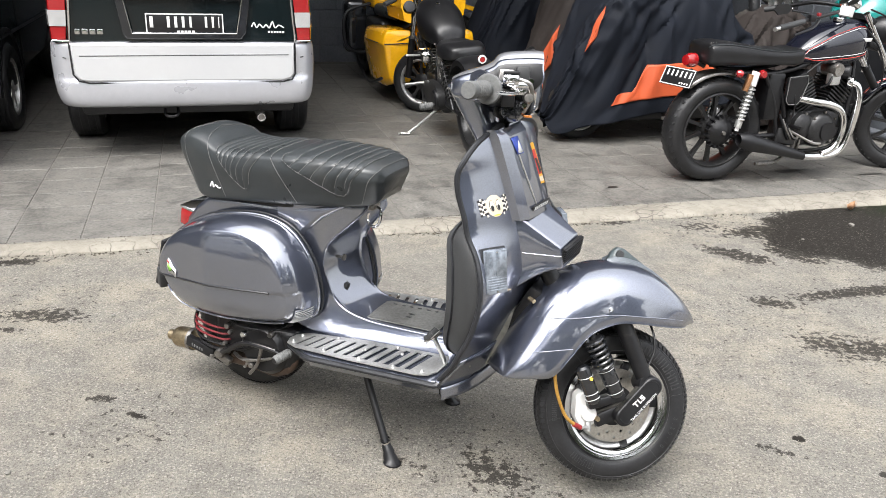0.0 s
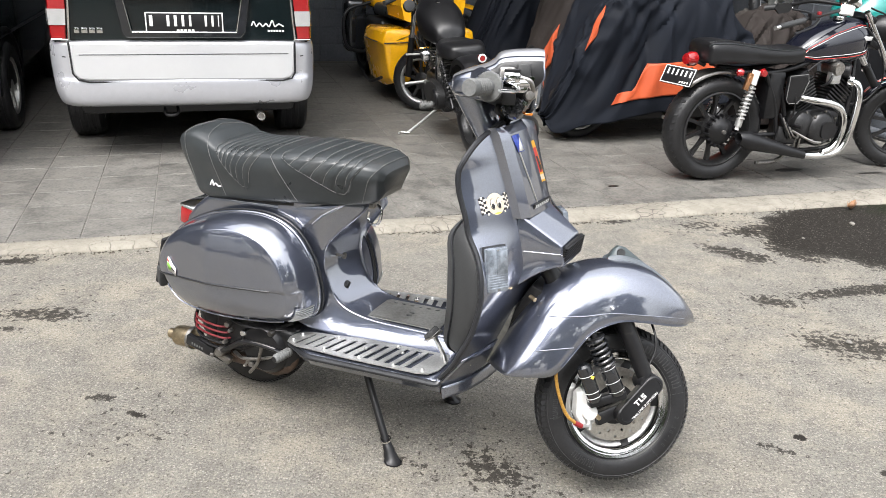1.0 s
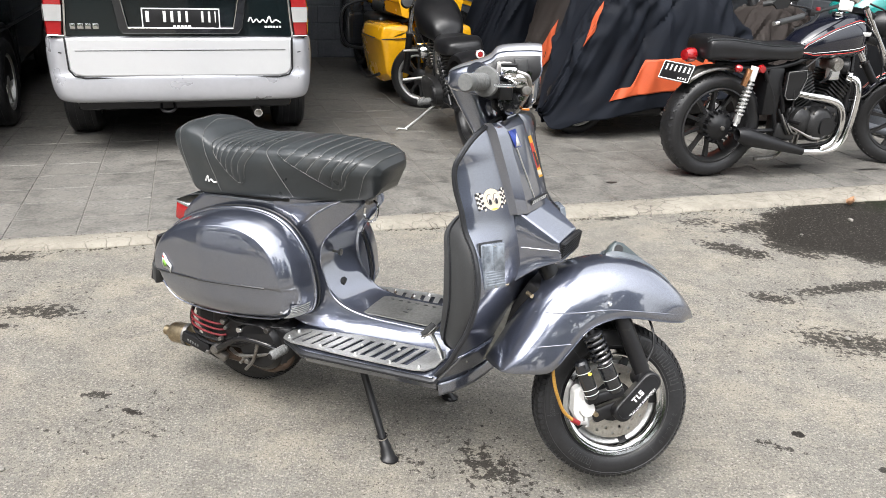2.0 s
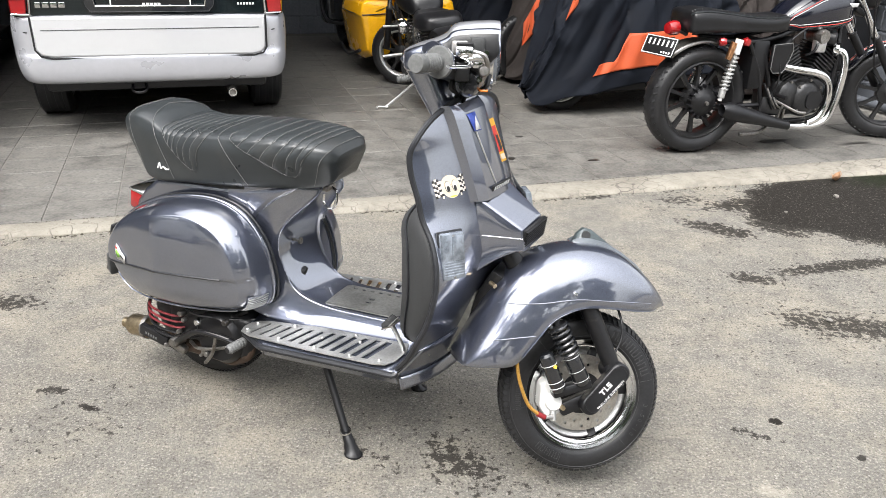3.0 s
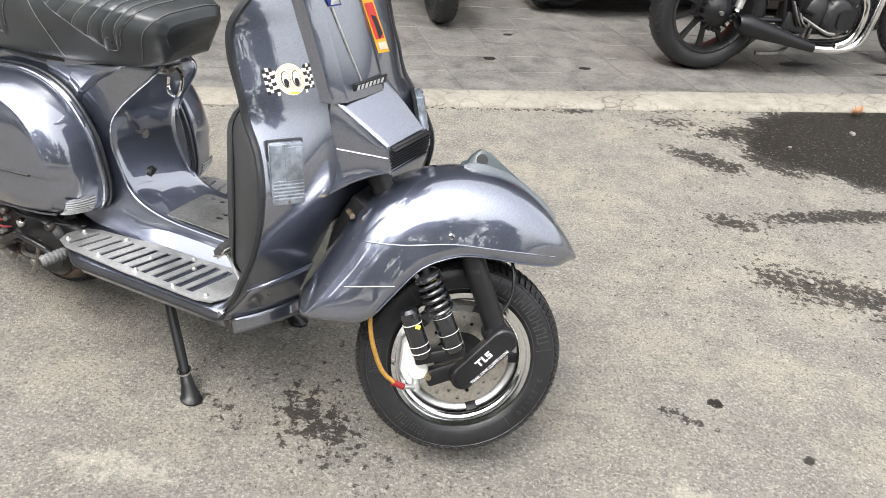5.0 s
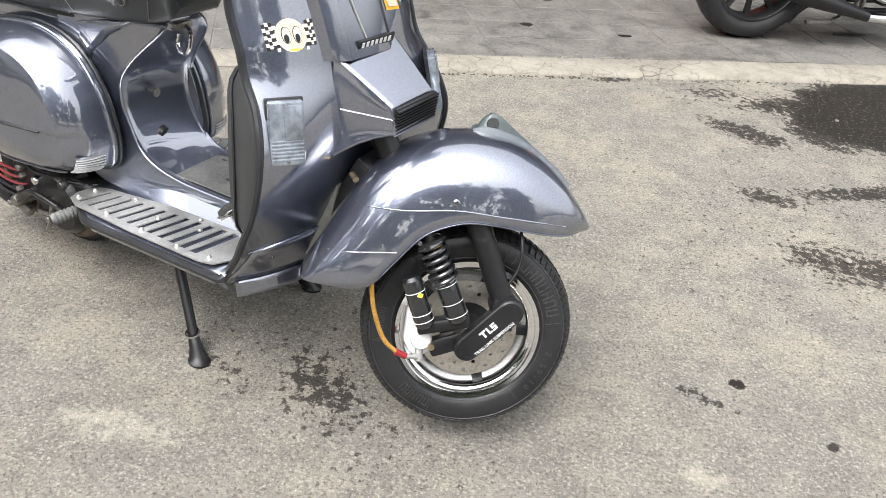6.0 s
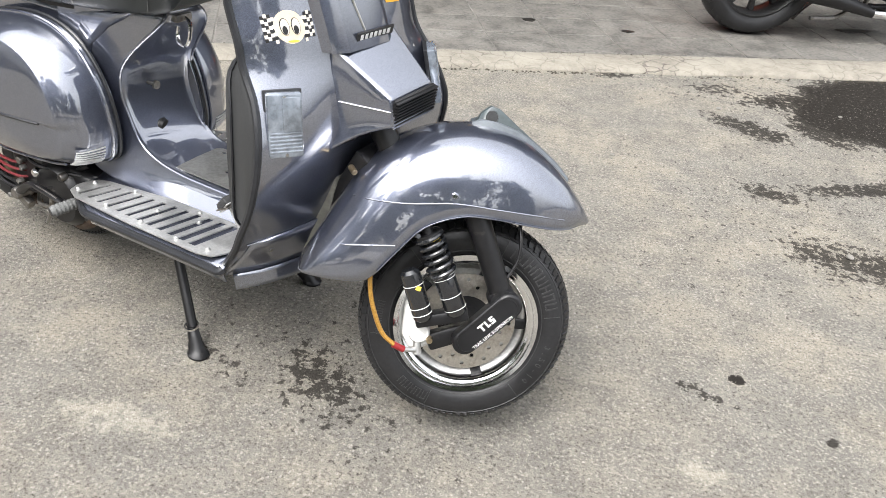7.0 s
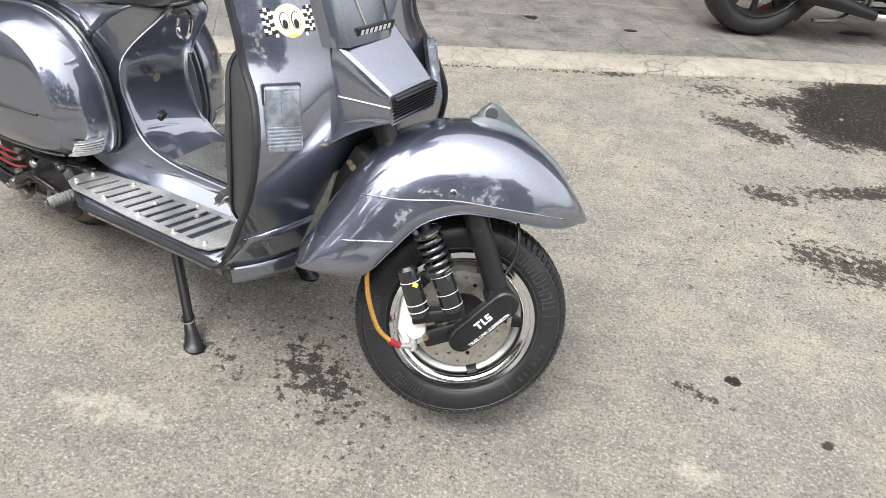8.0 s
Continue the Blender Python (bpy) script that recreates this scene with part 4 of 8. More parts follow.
patch("pink_print", [(-0.018, 0.022), (-0.010, 0.021), (-0.008, 0.015), (-0.017, 0.016)], INK_RED, tag, 0.0075)
tail = part("tail_light", block((-0.052, -0.06, -0.032), (0.0, 0.06, 0.030), 0.008, pose(-0.800, 0.0, 0.560, 0, 12, 0)), RED_LENS, scooter, "red tail light lens")
part("tail_cap", block((-0.054, -0.062, 0.026), (0.01, 0.062, 0.036), 0.004, pose(-0.800, 0.0, 0.560, 0, 12, 0)), CHROME, tail, "silver cap")
part("plate_holder", block((-0.006, -0.105, -0.09), (0.006, 0.105, 0.075), 0.003, pose(-0.890, -0.02, 0.425, 0, 16, 0)), SATIN_BLACK, scooter, "black rear plate holder")
part("rear_signal", block((-0.02, -0.014, -0.03), (0.016, 0.014, 0.034), 0.006, pose(-0.852, -0.155, 0.385, 0, 10, -30)), PLASTIC, scooter, "dark grey rear turn signal")

# knobs, hook and lock on the front of the body
knob = part("fuel_knob", turned([(0.0, 0.0), (0.006, 0.0), (0.006, 0.004), (0.014, 0.008), (0.018, 0.018), (0.013, 0.026), (0.0, 0.027)], 16, pose(-0.282, 0.004, 0.424, 0, 0, -80)), SATIN_BLACK, scooter, "black fuel knob")
part("choke_knob", turned([(0.0, 0.0), (0.004, 0.0), (0.004, 0.02), (0.010, 0.024), (0.010, 0.03), (0.0, 0.032)], 14, pose(-0.300, 0.005, 0.520, 0, 0, -85)), STEEL, scooter)
hook = part("bag_hook", bar([(-0.175, 0.016, 0.700), (-0.150, 0.012, 0.690), (-0.148, 0.006, 0.660), (-0.162, 0.006, 0.640), (-0.186, 0.012, 0.638), (-0.198, 0.018, 0.652), (-0.196, 0.020, 0.672)], 0.0045, 8, 5), CHROME, scooter, "chrome bag hook under the seat nose")
part("hook_plate", block((-0.215, -0.008, 0.690), (-0.165, 0.034, 0.706), 0.003), STEEL, hook)

# ---- seat ----
SEAT = (  # bottom x, top x, bottom z, top z, bottom half width, top half width
    (-0.735, -0.802, 0.700, 0.780, 0.045, 0.045), (-0.732, -0.808, 0.682, 0.822, 0.085, 0.085), (-0.718, -0.790, 0.674, 0.850, 0.100, 0.105), (-0.68, -0.742, 0.670, 0.868, 0.108, 0.116), (-0.63, -0.685, 0.674, 0.860, 0.112, 0.122),
    (-0.585, -0.635, 0.680, 0.838, 0.115, 0.128), (-0.53, -0.570, 0.686, 0.833, 0.116, 0.132), (-0.45, -0.46, 0.694, 0.845, 0.116, 0.134), (-0.33, -0.33, 0.706, 0.854, 0.110, 0.134),
    (-0.22, -0.22, 0.718, 0.856, 0.098, 0.126), (-0.155, -0.150, 0.727, 0.852, 0.084, 0.114), (-0.118, -0.106, 0.738, 0.842, 0.066, 0.096), (-0.100, -0.088, 0.762, 0.822, 0.05, 0.072),
)
rings = []
for xb, xt, zb, zt, wb, wt in SEAT:
    h, ring = zt - zb, []
    for side, frac in ((0.0, 0.0), (wb * 0.8, 0.0), (wb, 0.02), ((wb + wt) / 2, 0.30), (wt, 0.62), (wt * 0.97, 0.80), (wt * 0.86, 0.93), (wt * 0.55, 0.99), (0.0, 1.0)):
        ring.append((xb + (xt - xb) * frac, -side, zb + h * frac))
    rings.append(ring + [(x, -y, z) for x, y, z in ring[-2:0:-1]])
st_skin = Skin(rings)


PANELS = ((5.0, 6.95), (7.54, 10.2))
SEAM = 5.8


def swept(vv):
    return 0.18 * max(0.0, SEAM - vv)


def panel_low(cu):
    return SEAM + lerp_table(((-0.02, 0.0), (0.06, -0.8), (0.2, -1.6), (0.4, -2.35), (0.56, -2.85), (0.64, -2.95), (0.72, -2.75), (0.86, -1.5), (1.0, 0.0)), cu)[0]


def pleat(u, v):
    p = st_skin.at(u, v)
    vv = v if v <= 8 else 16 - v
    for lo, hi in PANELS:
        cu = (u + swept(vv) - lo) / (hi - lo)
        if 0 < cu < 1 and vv > panel_low((u - lo) / (hi - lo)):
            d = abs(cu * 7 - round(cu * 7))
            p = p + st_skin.normal(u, v) * (0.0042 * min(1.0, d * 4) ** 0.5 - 0.001)
            if abs(vv - SEAM) < 0.10:
                p = p - st_skin.normal(u, v) * 0.0025 * (1 - abs(vv - SEAM) / 0.10)
    return p


seat = part("seat", st_skin.mesh(240, 112, True, pleat), VINYL, scooter, "black vinyl saddle with pleated panels and grey stitching", 60)
for s in (0, 1):
    side = (lambda v: v) if s == 0 else (lambda v: 16 - v)
    lines = [[(4.65, 2.2), (4.5, 4), (4.25, 6), (3.9, 7.2), (3.6, 8)], [(2.2, 2.2), (2.4, 4), (2.6, 6), (2.9, 8)], [(7.85, 2.2), (7.5, 4), (7.25, 5.6), (7.2, 8)], [(10.05, 2.2), (10.6, 4), (11.1, 6), (11.1, 8)]]
    for lo, hi in PANELS:
        w = hi - lo
        edge_line = [(lo + w * 0.10, 8), (lo - 0.02, SEAM + 0.5)] + [(lo + w * k / 12, panel_low(k / 12)) for k in range(0, 12)] + [(hi - w * 0.02, SEAM - 0.2), (hi + 0.02, SEAM + 0.5), (hi + 0.05, 8)]
        lines.append(edge_line)
        lines.append([(lo + 0.02, SEAM), (lo + w * 0.5, SEAM), (hi, SEAM)])
        for k in range(1, 7):
            c = lo + w * k / 7
            v0 = SEAM
            while v0 > panel_low((c - swept(v0) - lo) / w) + 0.04 and v0 > 3.5:
                v0 -= 0.05
            lines.append([(c, 8), (c, SEAM), (c - swept(v0), v0)])
    for ln in lines:
        pts = st_skin.line([(u, side(v)) for u, v in ln], 0.0012 if len(ln) in (3,) else 0.0018)
        part("stitching", bar(pts, 0.0008, 5), STITCH, seat)
part("seat_base", loft(bmesh.new(), [[(x, y * k, z) for y in (-1, 1)] + [(x, y * k, z - 0.014) for y in (1, -1)] for x, k, z in ((-0.72, 0.09, 0.682), (-0.45, 0.105, 0.696), (-0.26, 0.085, 0.713), (-0.22, 0.06, 0.718))]), SATIN_BLACK, seat)
logo_at = st_skin.at(4.05, 2.75)
emblem = part("emblem", bar([logo_at + Vector((-0.020, -0.003, -0.004)), logo_at + Vector((-0.012, -0.003, 0.012)), logo_at + Vector((-0.008, -0.003, -0.004)), logo_at + Vector((0.0, -0.003, 0.003)), logo_at + Vector((0.010, -0.003, -0.004)), logo_at + Vector((0.020, -0.003, -0.002))], 0.0022, 6, 4), INK_WHITE, seat, "small silver emblem on the saddle's side")

# ---- steering head ----
GLASS_BLACK = surf("smoked_black_glass", (0.012, 0.012, 0.014), 0.08, 0, 0.1, 40, 5, 0.0, 1.0)
rings = []
for x, w, zc, h in ((-0.095, 0.035, 1.076, 0.016), (-0.085, 0.062, 1.077, 0.026), (-0.055, 0.085, 1.081, 0.036), (-0.015, 0.096, 1.084, 0.046), (0.008, 0.098, 1.087, 0.056), (0.030, 0.098, 1.093, 0.070), (0.085, 0.096, 1.095, 0.076), (0.112, 0.092, 1.095, 0.075)):
    rings.append([(x + (0.016 if dz > 0 else -0.018) * (x > 0.08), dy, zc + dz) for dy, dz in oval(0, 0, w, h, 20, 3.0)])
head_skin = Skin(rings)
headset = at_head("headset", head_skin.mesh(24, 60), PAINT, "grey metallic headlamp housing")
part("lamp_glass", turned([(0.0, 0.022), (0.03, 0.02), (0.06, 0.012), (0.068, 0.0), (0.068, -0.01), (0.0, -0.01)], 32, pose(0.112, 0, 1.088, 0, 0, -90)), LENS, headset, "round headlamp glass")
part("lamp_rim", turned([(0.066, 0.004), (0.074, 0.004), (0.076, -0.004), (0.070, -0.012), (0.064, -0.008)], 32, pose(0.112, 0, 1.088, 0, 0, -90), True), CHROME, headset)
# top skin in a paler paint that stands in for the reflected sky
part("top_panel", loft(bmesh.new(), [[head_skin.at(u, v) + head_skin.normal(u, v) * 0.002 * (1 if head_skin.normal(u, v).z > 0 else -1) for v in [2.2 + 0.28 * k for k in range(21)]] for u in [0.6 + 0.235 * k for k in range(28)]], False), SKY_SHEEN_TOP, headset, "top of the headlamp housing, paled for the sky's reflection")
for s in (-1, 1):
    arm = part("handlebar_arm", bar([(-0.02, s * 0.07, 1.088), (-0.008, s * 0.13, 1.080), (0.0, s * 0.195, 1.078)], [0.034, 0.033, 0.030, 0.030], 16, 5), PAINT, headset)
    gm_ = pose(0.0, s * 0.195, 1.077, 0, 0, 0) @ (Vector((-0.056, s * 0.110, -0.004)).to_track_quat('Y', 'Z').to_matrix().to_4x4())
    part("grip_flange", turned([(0.0, 0.0), (0.031, 0.0), (0.035, 0.006), (0.033, 0.012), (0.02, 0.014), (0.0, 0.014)], 24, gm_), GRIP, arm)
    gp = [(0.0, 0.012), (0.018, 0.012)]
    for k in range(6):
        gp += [(0.0175, 0.022 + k * 0.009), (0.0195, 0.024 + k * 0.009), (0.0195, 0.0285 + k * 0.009), (0.0175, 0.0305 + k * 0.009)]
    gp += [(0.0195, 0.080), (0.0205, 0.098), (0.018, 0.103), (0.0, 0.104)]
    part("grip", turned(gp, 20, gm_), GRIP, arm, "worn grey rubber handlebar grip")
    lever = part("lever", bar([(0.03, s * 0.13, 1.09), (0.06, s * 0.17, 1.08), (0.06, s * 0.22, 1.07), (0.02, s * 0.29, 1.07)], 0.0055, 8, 5, 0.6), CHROME, arm, "polished hand lever")
mc = part("master_cylinder", block((0.030, -0.150, 1.088), (0.070, -0.100, 1.112), 0.006), CHROME, headset, "silver brake reservoir")
part("reservoir_lid", block((0.031, -0.148, 1.112), (0.069, -0.103, 1.120), 0.003), SATIN_BLACK, mc)
part("banjo", bar([(0.07, -0.13, 1.10), (0.095, -0.135, 1.09), (0.10, -0.12, 1.06), (0.08, -0.10, 1.02)], 0.006, 8, 5), STEEL, mc)
part("switch_panel", loft(bmesh.new(), [[head_skin.at(u, v) + Vector((0, -0.004, 0)) for v in [8.5 + 0.2 * k for k in range(31)]] for u in [3.0 + 0.2 * k for k in range(20)]], False), SATIN_BLACK, headset, "dark side panel of the housing")
part("switch_block", block((0.03, -0.128, 1.035), (0.062, -0.098, 1.078), 0.004), SATIN_BLACK, headset, "black switch block")
part("clamp", block((0.068, -0.122, 1.064), (0.100, -0.098, 1.086), 0.004), CHROME, headset, "chrome clamp")
for x, z in ((0.05, 1.055), (0.085, 1.04), (0.098, 1.098)):
    part("chrome_bolt", turned([(0.0, -0.012), (0.006, -0.012), (0.008, -0.006), (0.008, 0.01), (0.0, 0.01)], 10, pose(x, -0.112, z)), CHROME, headset)
part("reservoir_box", block((0.062, -0.122, 1.096), (0.094, -0.094, 1.132), 0.004), PLASTIC, headset, "dark square fluid reservoir")
part("lever_perch", block((0.020, -0.132, 1.094), (0.058, -0.102, 1.124), 0.006), STEEL, headset, "cast metal lever perch")
part("perch_bolt", turned([(0.0, -0.008), (0.008, -0.008), (0.010, -0.003), (0.010, 0.008), (0.0, 0.008)], 12, pose(0.040, -0.134, 1.110)), CHROME, headset)
part("cable_elbow", bar([(0.052, -0.128, 1.082), (0.074, -0.134, 1.088), (0.094, -0.126, 1.084), (0.102, -0.114, 1.066)], 0.0085, 10, 5), CHROME, headset, "chrome cable elbow")
part("round_cap", turned([(0.0, -0.014), (0.010, -0.013), (0.014, -0.006), (0.014, 0.008), (0.0, 0.008)], 16, pose(0.094, -0.118, 1.060)), STEEL, headset)
part("amber_chip", block((0.086, -0.104, 1.012), (0.106, -0.088, 1.018), 0.002), ORANGE, headset)
part("dark_lens", turned([(0.0, -0.02), (0.022, -0.018), (0.030, -0.006), (0.030, 0.01), (0.0, 0.01)], 20, pose(0.060, -0.096, 1.030)), GLASS_BLACK, headset)
part("connector", block((0.060, -0.108, 1.020), (0.074, -0.098, 1.027), 0.002), INK_BLUE, headset)
column = part("steering_column", loft(bmesh.new(), [[(c[0] + r * math.cos(a), r * 1.05 * math.sin(a), c[1]) for a in [math.pi * 2 * k / 20 for k in range(20)]] for c, r in (((0.115, 1.075), 0.055), ((0.138, 1.03), 0.050), ((0.160, 0.985), 0.043), ((0.180, 0.95), 0.040), ((0.205, 0.90), 0.04))]), PAINT, scooter, "grey steering column neck")
for k in range(7):
    x, y = 0.02 + 0.013 * k, -0.062 + 0.007 * (k % 3)
    ob = part("cable", bar([(x + 0.01, y, 1.05), (x - 0.006 * (k % 2), y - 0.012, 1.02), (0.035 + 0.004 * k, y + 0.012, 1.005), (0.03 + 0.003 * k, -0.03, 0.985)], 0.0045 if k % 2 else 0.006, 8, 5), SATIN_BLACK if k != 4 else STEEL, scooter, "black control cables")
    ob.matrix_local = HEAD

# ---- front wheel, fork and mudguard ----
T = [(0.138, -0.030), (0.146, -0.040), (0.158, -0.046), (0.172, -0.0475), (0.186, -0.046), (0.198, -0.040), (0.206, -0.030), (0.2105, -0.015), (0.2120, 0.0)]


def tyre_mesh(seg=72):
    prof = T + [(r, -y) for r, y in T[-2::-1]]
    bm = turned(prof + [(0.132, 0.02), (0.132, -0.02)], seg, None, True)
    return bm


def tread_mesh():
    bm = bmesh.new()
    for k in range(84):
        a = 360 * k / 84
        for y, r, w, turn, lean_ in ((-0.0365, 0.2015, 0.0065, 20, 46), (-0.024, 0.2078, 0.0045, -24, 24), (-0.0085, 0.2114, 0.0060, 28, 8), (0.0085, 0.2114, 0.0060, -28, -8), (0.024, 0.2078, 0.0045, 24, -24), (0.0365, 0.2015, 0.0065, -20, -46)):
            box(bm, (-0.0054, -w, -0.004), (0.0054, w, 0.0013), pose(0, 0, 0, 0, a + (2.1 if 0.02 < abs(y) < 0.03 else 0), 0) @ pose(0, y, r, lean_, 0, turn))
    return bm


rim_prof = [(0.136, -0.046), (0.1435, -0.047), (0.1455, -0.043), (0.1435, -0.0395), (0.134, -0.0405), (0.126, -0.039), (0.121, -0.033), (0.119, -0.020), (0.120, 0.004), (0.122, 0.03), (0.13, 0.04), (0.145, 0.046), (0.136, 0.036), (0.128, 0.0), (0.1295, -0.026), (0.134, -0.036)]
wheel = front("front_wheel", turned(rim_prof, 64, None, True), CHROME, "machined aluminium front wheel with disc brake")
front("tyre", tyre_mesh(), RUBBER, "black treaded tyre", wheel)
for k, ch in enumerate("3.50-10"):
    words("raised_letter", ch, 0.017, pose(0, 0, 0, 0, 104 + k * 4.6, 0) @ pose(0, -0.0474, 0.172, 90, 0, 0), WORN_RUBBER, wheel, "", 0.0008)
front("tread", tread_mesh(), RUBBER, "", wheel)["kind"] = "stuff"
# raised marks that cannot be read, ribs and mould lines on the sidewalls
for s in (-1, 1):
    for a0, n, size in ((30, 8, 0.020), (205, 5, 0.015), (262, 7, 0.011)):
        for k in range(n):
            turn = pose(0, 0, 0, 0, a0 + k * math.degrees(size * 0.95 / 0.172), 0) @ pose(0, s * 0.0472, 0.172)
            mark = bmesh.new()
            for x0, x1, z0, z1 in ((-0.34, -0.20, -0.6, 0.6), (0.20, 0.34, -0.6, 0.6), (-0.20, 0.20, (0.46, -0.6, -0.07)[k % 3], (0.6, -0.46, 0.07)[k % 3])):
                box(mark, (size * x0, -0.0006, size * z0), (size * x1, 0.0009, size * z1), turn)
            front("raised_mark", mark, WORN_RUBBER, "", wheel)
    for r, y in ((0.1515, 0.0432), (0.1925, 0.0432)):
        front("rib", turned([(r - 0.0012, s * y), (r, s * (y + 0.0014)), (r + 0.0012, s * y)], 72, None, True), WORN_RUBBER, "", wheel)
    for k in range(6):
        front("mould_line", block((-0.0006, -0.0006, -0.016), (0.0006, 0.0009, 0.016), 0, pose(0, 0, 0, 0, 22 + 60 * k, 0) @ pose(0, s * 0.0472, 0.172)), WORN_RUBBER, "", wheel)
holes_ = [oval(r * math.cos(a), r * math.sin(a), 0.0042, 0.0042, 8) for i in range(12) for r, a in ((0.088, i * math.pi / 6), (0.074, i * math.pi / 6 + 0.26))]
front("brake_disc", plate(oval(0, 0, 0.100, 0.100, 56), -0.030, -0.026, 1, [oval(0, 0, 0.055, 0.055, 24)] + holes_), DISC, "drilled steel brake disc", wheel)
front("disc_carrier", turned([(0.0, -0.034), (0.03, -0.034), (0.034, -0.030), (0.056, -0.029), (0.060, -0.024), (0.056, -0.020), (0.0, -0.02)], 32), SATIN_BLACK, "", wheel)
front("wheel_disc", turned([(0.0, -0.004), (0.104, -0.006), (0.112, -0.014), (0.121, -0.018), (0.121, -0.010), (0.0, 0.004)], 40), ALU, "dull aluminium wheel centre", wheel)
for k in range(5):
    a = k * 72 + 20
    front("spoke", block((-0.011, -0.020, 0.05), (0.011, -0.004, 0.126), 0.003, pose(0, 0, 0, 0, a, 0)), SATIN_BLACK, "", wheel)

FEND = (  # top x, z; lower edge x, z; half width
    (-0.330, 0.112, -0.306, 0.106, 0.104), (-0.297, 0.170, -0.262, 0.105, 0.120), (-0.258, 0.240, -0.200, 0.110, 0.130), (-0.214, 0.306, -0.150, 0.162, 0.135), (-0.150, 0.360, -0.100, 0.214, 0.137),
    (-0.065, 0.388, -0.035, 0.238, 0.137), (0.010, 0.390, 0.020, 0.237, 0.134), (0.085, 0.368, 0.075, 0.228, 0.126), (0.155, 0.315, 0.130, 0.219, 0.110), (0.200, 0.262, 0.168, 0.215, 0.086), (0.226, 0.222, 0.196, 0.214, 0.050),
)
rings = []
for tx, tz, bx, bz, w in FEND:
    ring = []
    for k in range(-8, 9):
        a = math.pi / 2 * k / 8
        c = math.cos(a) ** 0.52
        ring.append((bx + (tx - bx) * c, -w * math.copysign(abs(math.sin(a)) ** 0.85, a) * -1, bz + (tz - bz) * c))
    rings.append(ring)
fend = Skin(rings, False)
fender = thick(front("mudguard", fend.mesh(44, 48, False), PAINT, "grey metallic front mudguard with pressed ridges"), 0.004)
def on_guard(x, z):
    """The place on the mudguard's right side over a point of its side view."""
    return min(((a * 0.1, b * 0.1) for a in range(1, 100) for b in range(0, 60)), key=lambda q: (fend.at(*q).x - x) ** 2 + (fend.at(*q).z - z) ** 2)


CREASES = [[on_guard(x, z) for x, z in pts] for pts in (((-0.232, 0.256), (-0.19, 0.258), (-0.13, 0.260), (-0.05, 0.262), (0.03, 0.255), (0.10, 0.244), (0.16, 0.234)), ((-0.277, 0.170), (-0.235, 0.172), (-0.19, 0.175), (-0.152, 0.178)))]
for uv, r in ((CREASES[0], 0.0017), (CREASES[1], 0.0017), ([(2.4, 0.02), (3, 0.02), (4, 0.02), (5, 0.02), (6, 0.02), (7, 0.02), (8, 0.02), (9, 0.02), (10, 0.02)], 0.0014)):
    for s in (0, 1):
        pts = [fend.at(u, v if s == 0 else 16 - v) for u, v in uv]
        front("ridge", bar(pts, r, 6, 5), PAINT, "", fender)
bp = fend.at(*on_guard(-0.051, 0.276))
front("mudguard_bolt", turned([(0.0, 0.004), (0.004, 0.004), (0.007, 0.0), (0.007, -0.004), (0.0, -0.004)], 12, pose(bp.x, bp.y, bp.z, -6, 0, 0) @ pose(0, 0, 0, 0, 0, 180)), CHROME, "chrome dome bolt", fender)
crest = [[(x, -w, z0), (x, -w * 0.8, z0 + (z1 - z0) * 0.5), (x, -w * 0.45, z1), (x, w * 0.45, z1), (x, w * 0.8, z0 + (z1 - z0) * 0.5), (x, w, z0)] for x, w, z0, z1 in
         ((-0.012, 0.020, 0.386, 0.392), (0.0, 0.024, 0.384, 0.412), (0.018, 0.025, 0.382, 0.425), (0.034, 0.024, 0.379, 0.420), (0.07, 0.022, 0.368, 0.391), (0.11, 0.020, 0.345, 0.360), (0.15, 0.017, 0.314, 0.325), (0.168, 0.012, 0.296, 0.302))]
front("crest", loft(bmesh.new(), crest), CREST, "slate grey crest ornament on the mudguard", fender)
front("crest_disc", turned([(0.0, -0.004), (0.011, -0.004), (0.012, 0.0), (0.0, 0.002)], 16, pose(0.018, -0.019, 0.406, 0, 0, 0)), PLASTIC, "", fender)
for side in (-1, 1):
    foot = [[(x, side * (w + o), z) for o, z in ((0.0, z1), (0.004, z1 - 0.002), (0.007, z0), (0.002, z0 - 0.004))] for x, w, z0, z1 in
            ((-0.018, 0.018, 0.384, 0.396), (0.0, 0.026, 0.381, 0.402), (0.03, 0.028, 0.374, 0.398), (0.07, 0.027, 0.362, 0.385), (0.11, 0.025, 0.340, 0.360), (0.15, 0.022, 0.308, 0.328), (0.176, 0.014, 0.283, 0.300))]
    front("crest_foot", loft(bmesh.new(), foot), CREST_FOOT, "pale metal foot of the ornament", fender)

fork = front("fork_leg", bar([(-0.045, -0.098, 0.335), (0.0, -0.100, 0.225), (0.046, -0.100, 0.108), (0.058, -0.100, 0.075)], [0.024, 0.0225, 0.0215, 0.02], 16), SATIN_BLACK, "black fork tube")
front("fork_boss", turned([(0.0, -0.02), (0.024, -0.02), (0.027, -0.014), (0.027, 0.03), (0.0, 0.03)], 20, pose(0.058, -0.100, 0.075, 0, 0, 0)), SATIN_BLACK, "", fork)
cap = [(-0.008, -0.006), (0.068, 0.070)]
pts = []
dx, dz = (cap[1][0] - cap[0][0]), (cap[1][1] - cap[0][1])
ang = math.atan2(dz, dx)
for k in range(13):
    a = ang - math.pi / 2 + math.pi * k / 12
    pts.append((cap[1][0] + 0.0255 * math.cos(a), cap[1][1] + 0.0255 * math.sin(a)))
for k in range(13):
    a = ang + math.pi / 2 + math.pi * k / 12
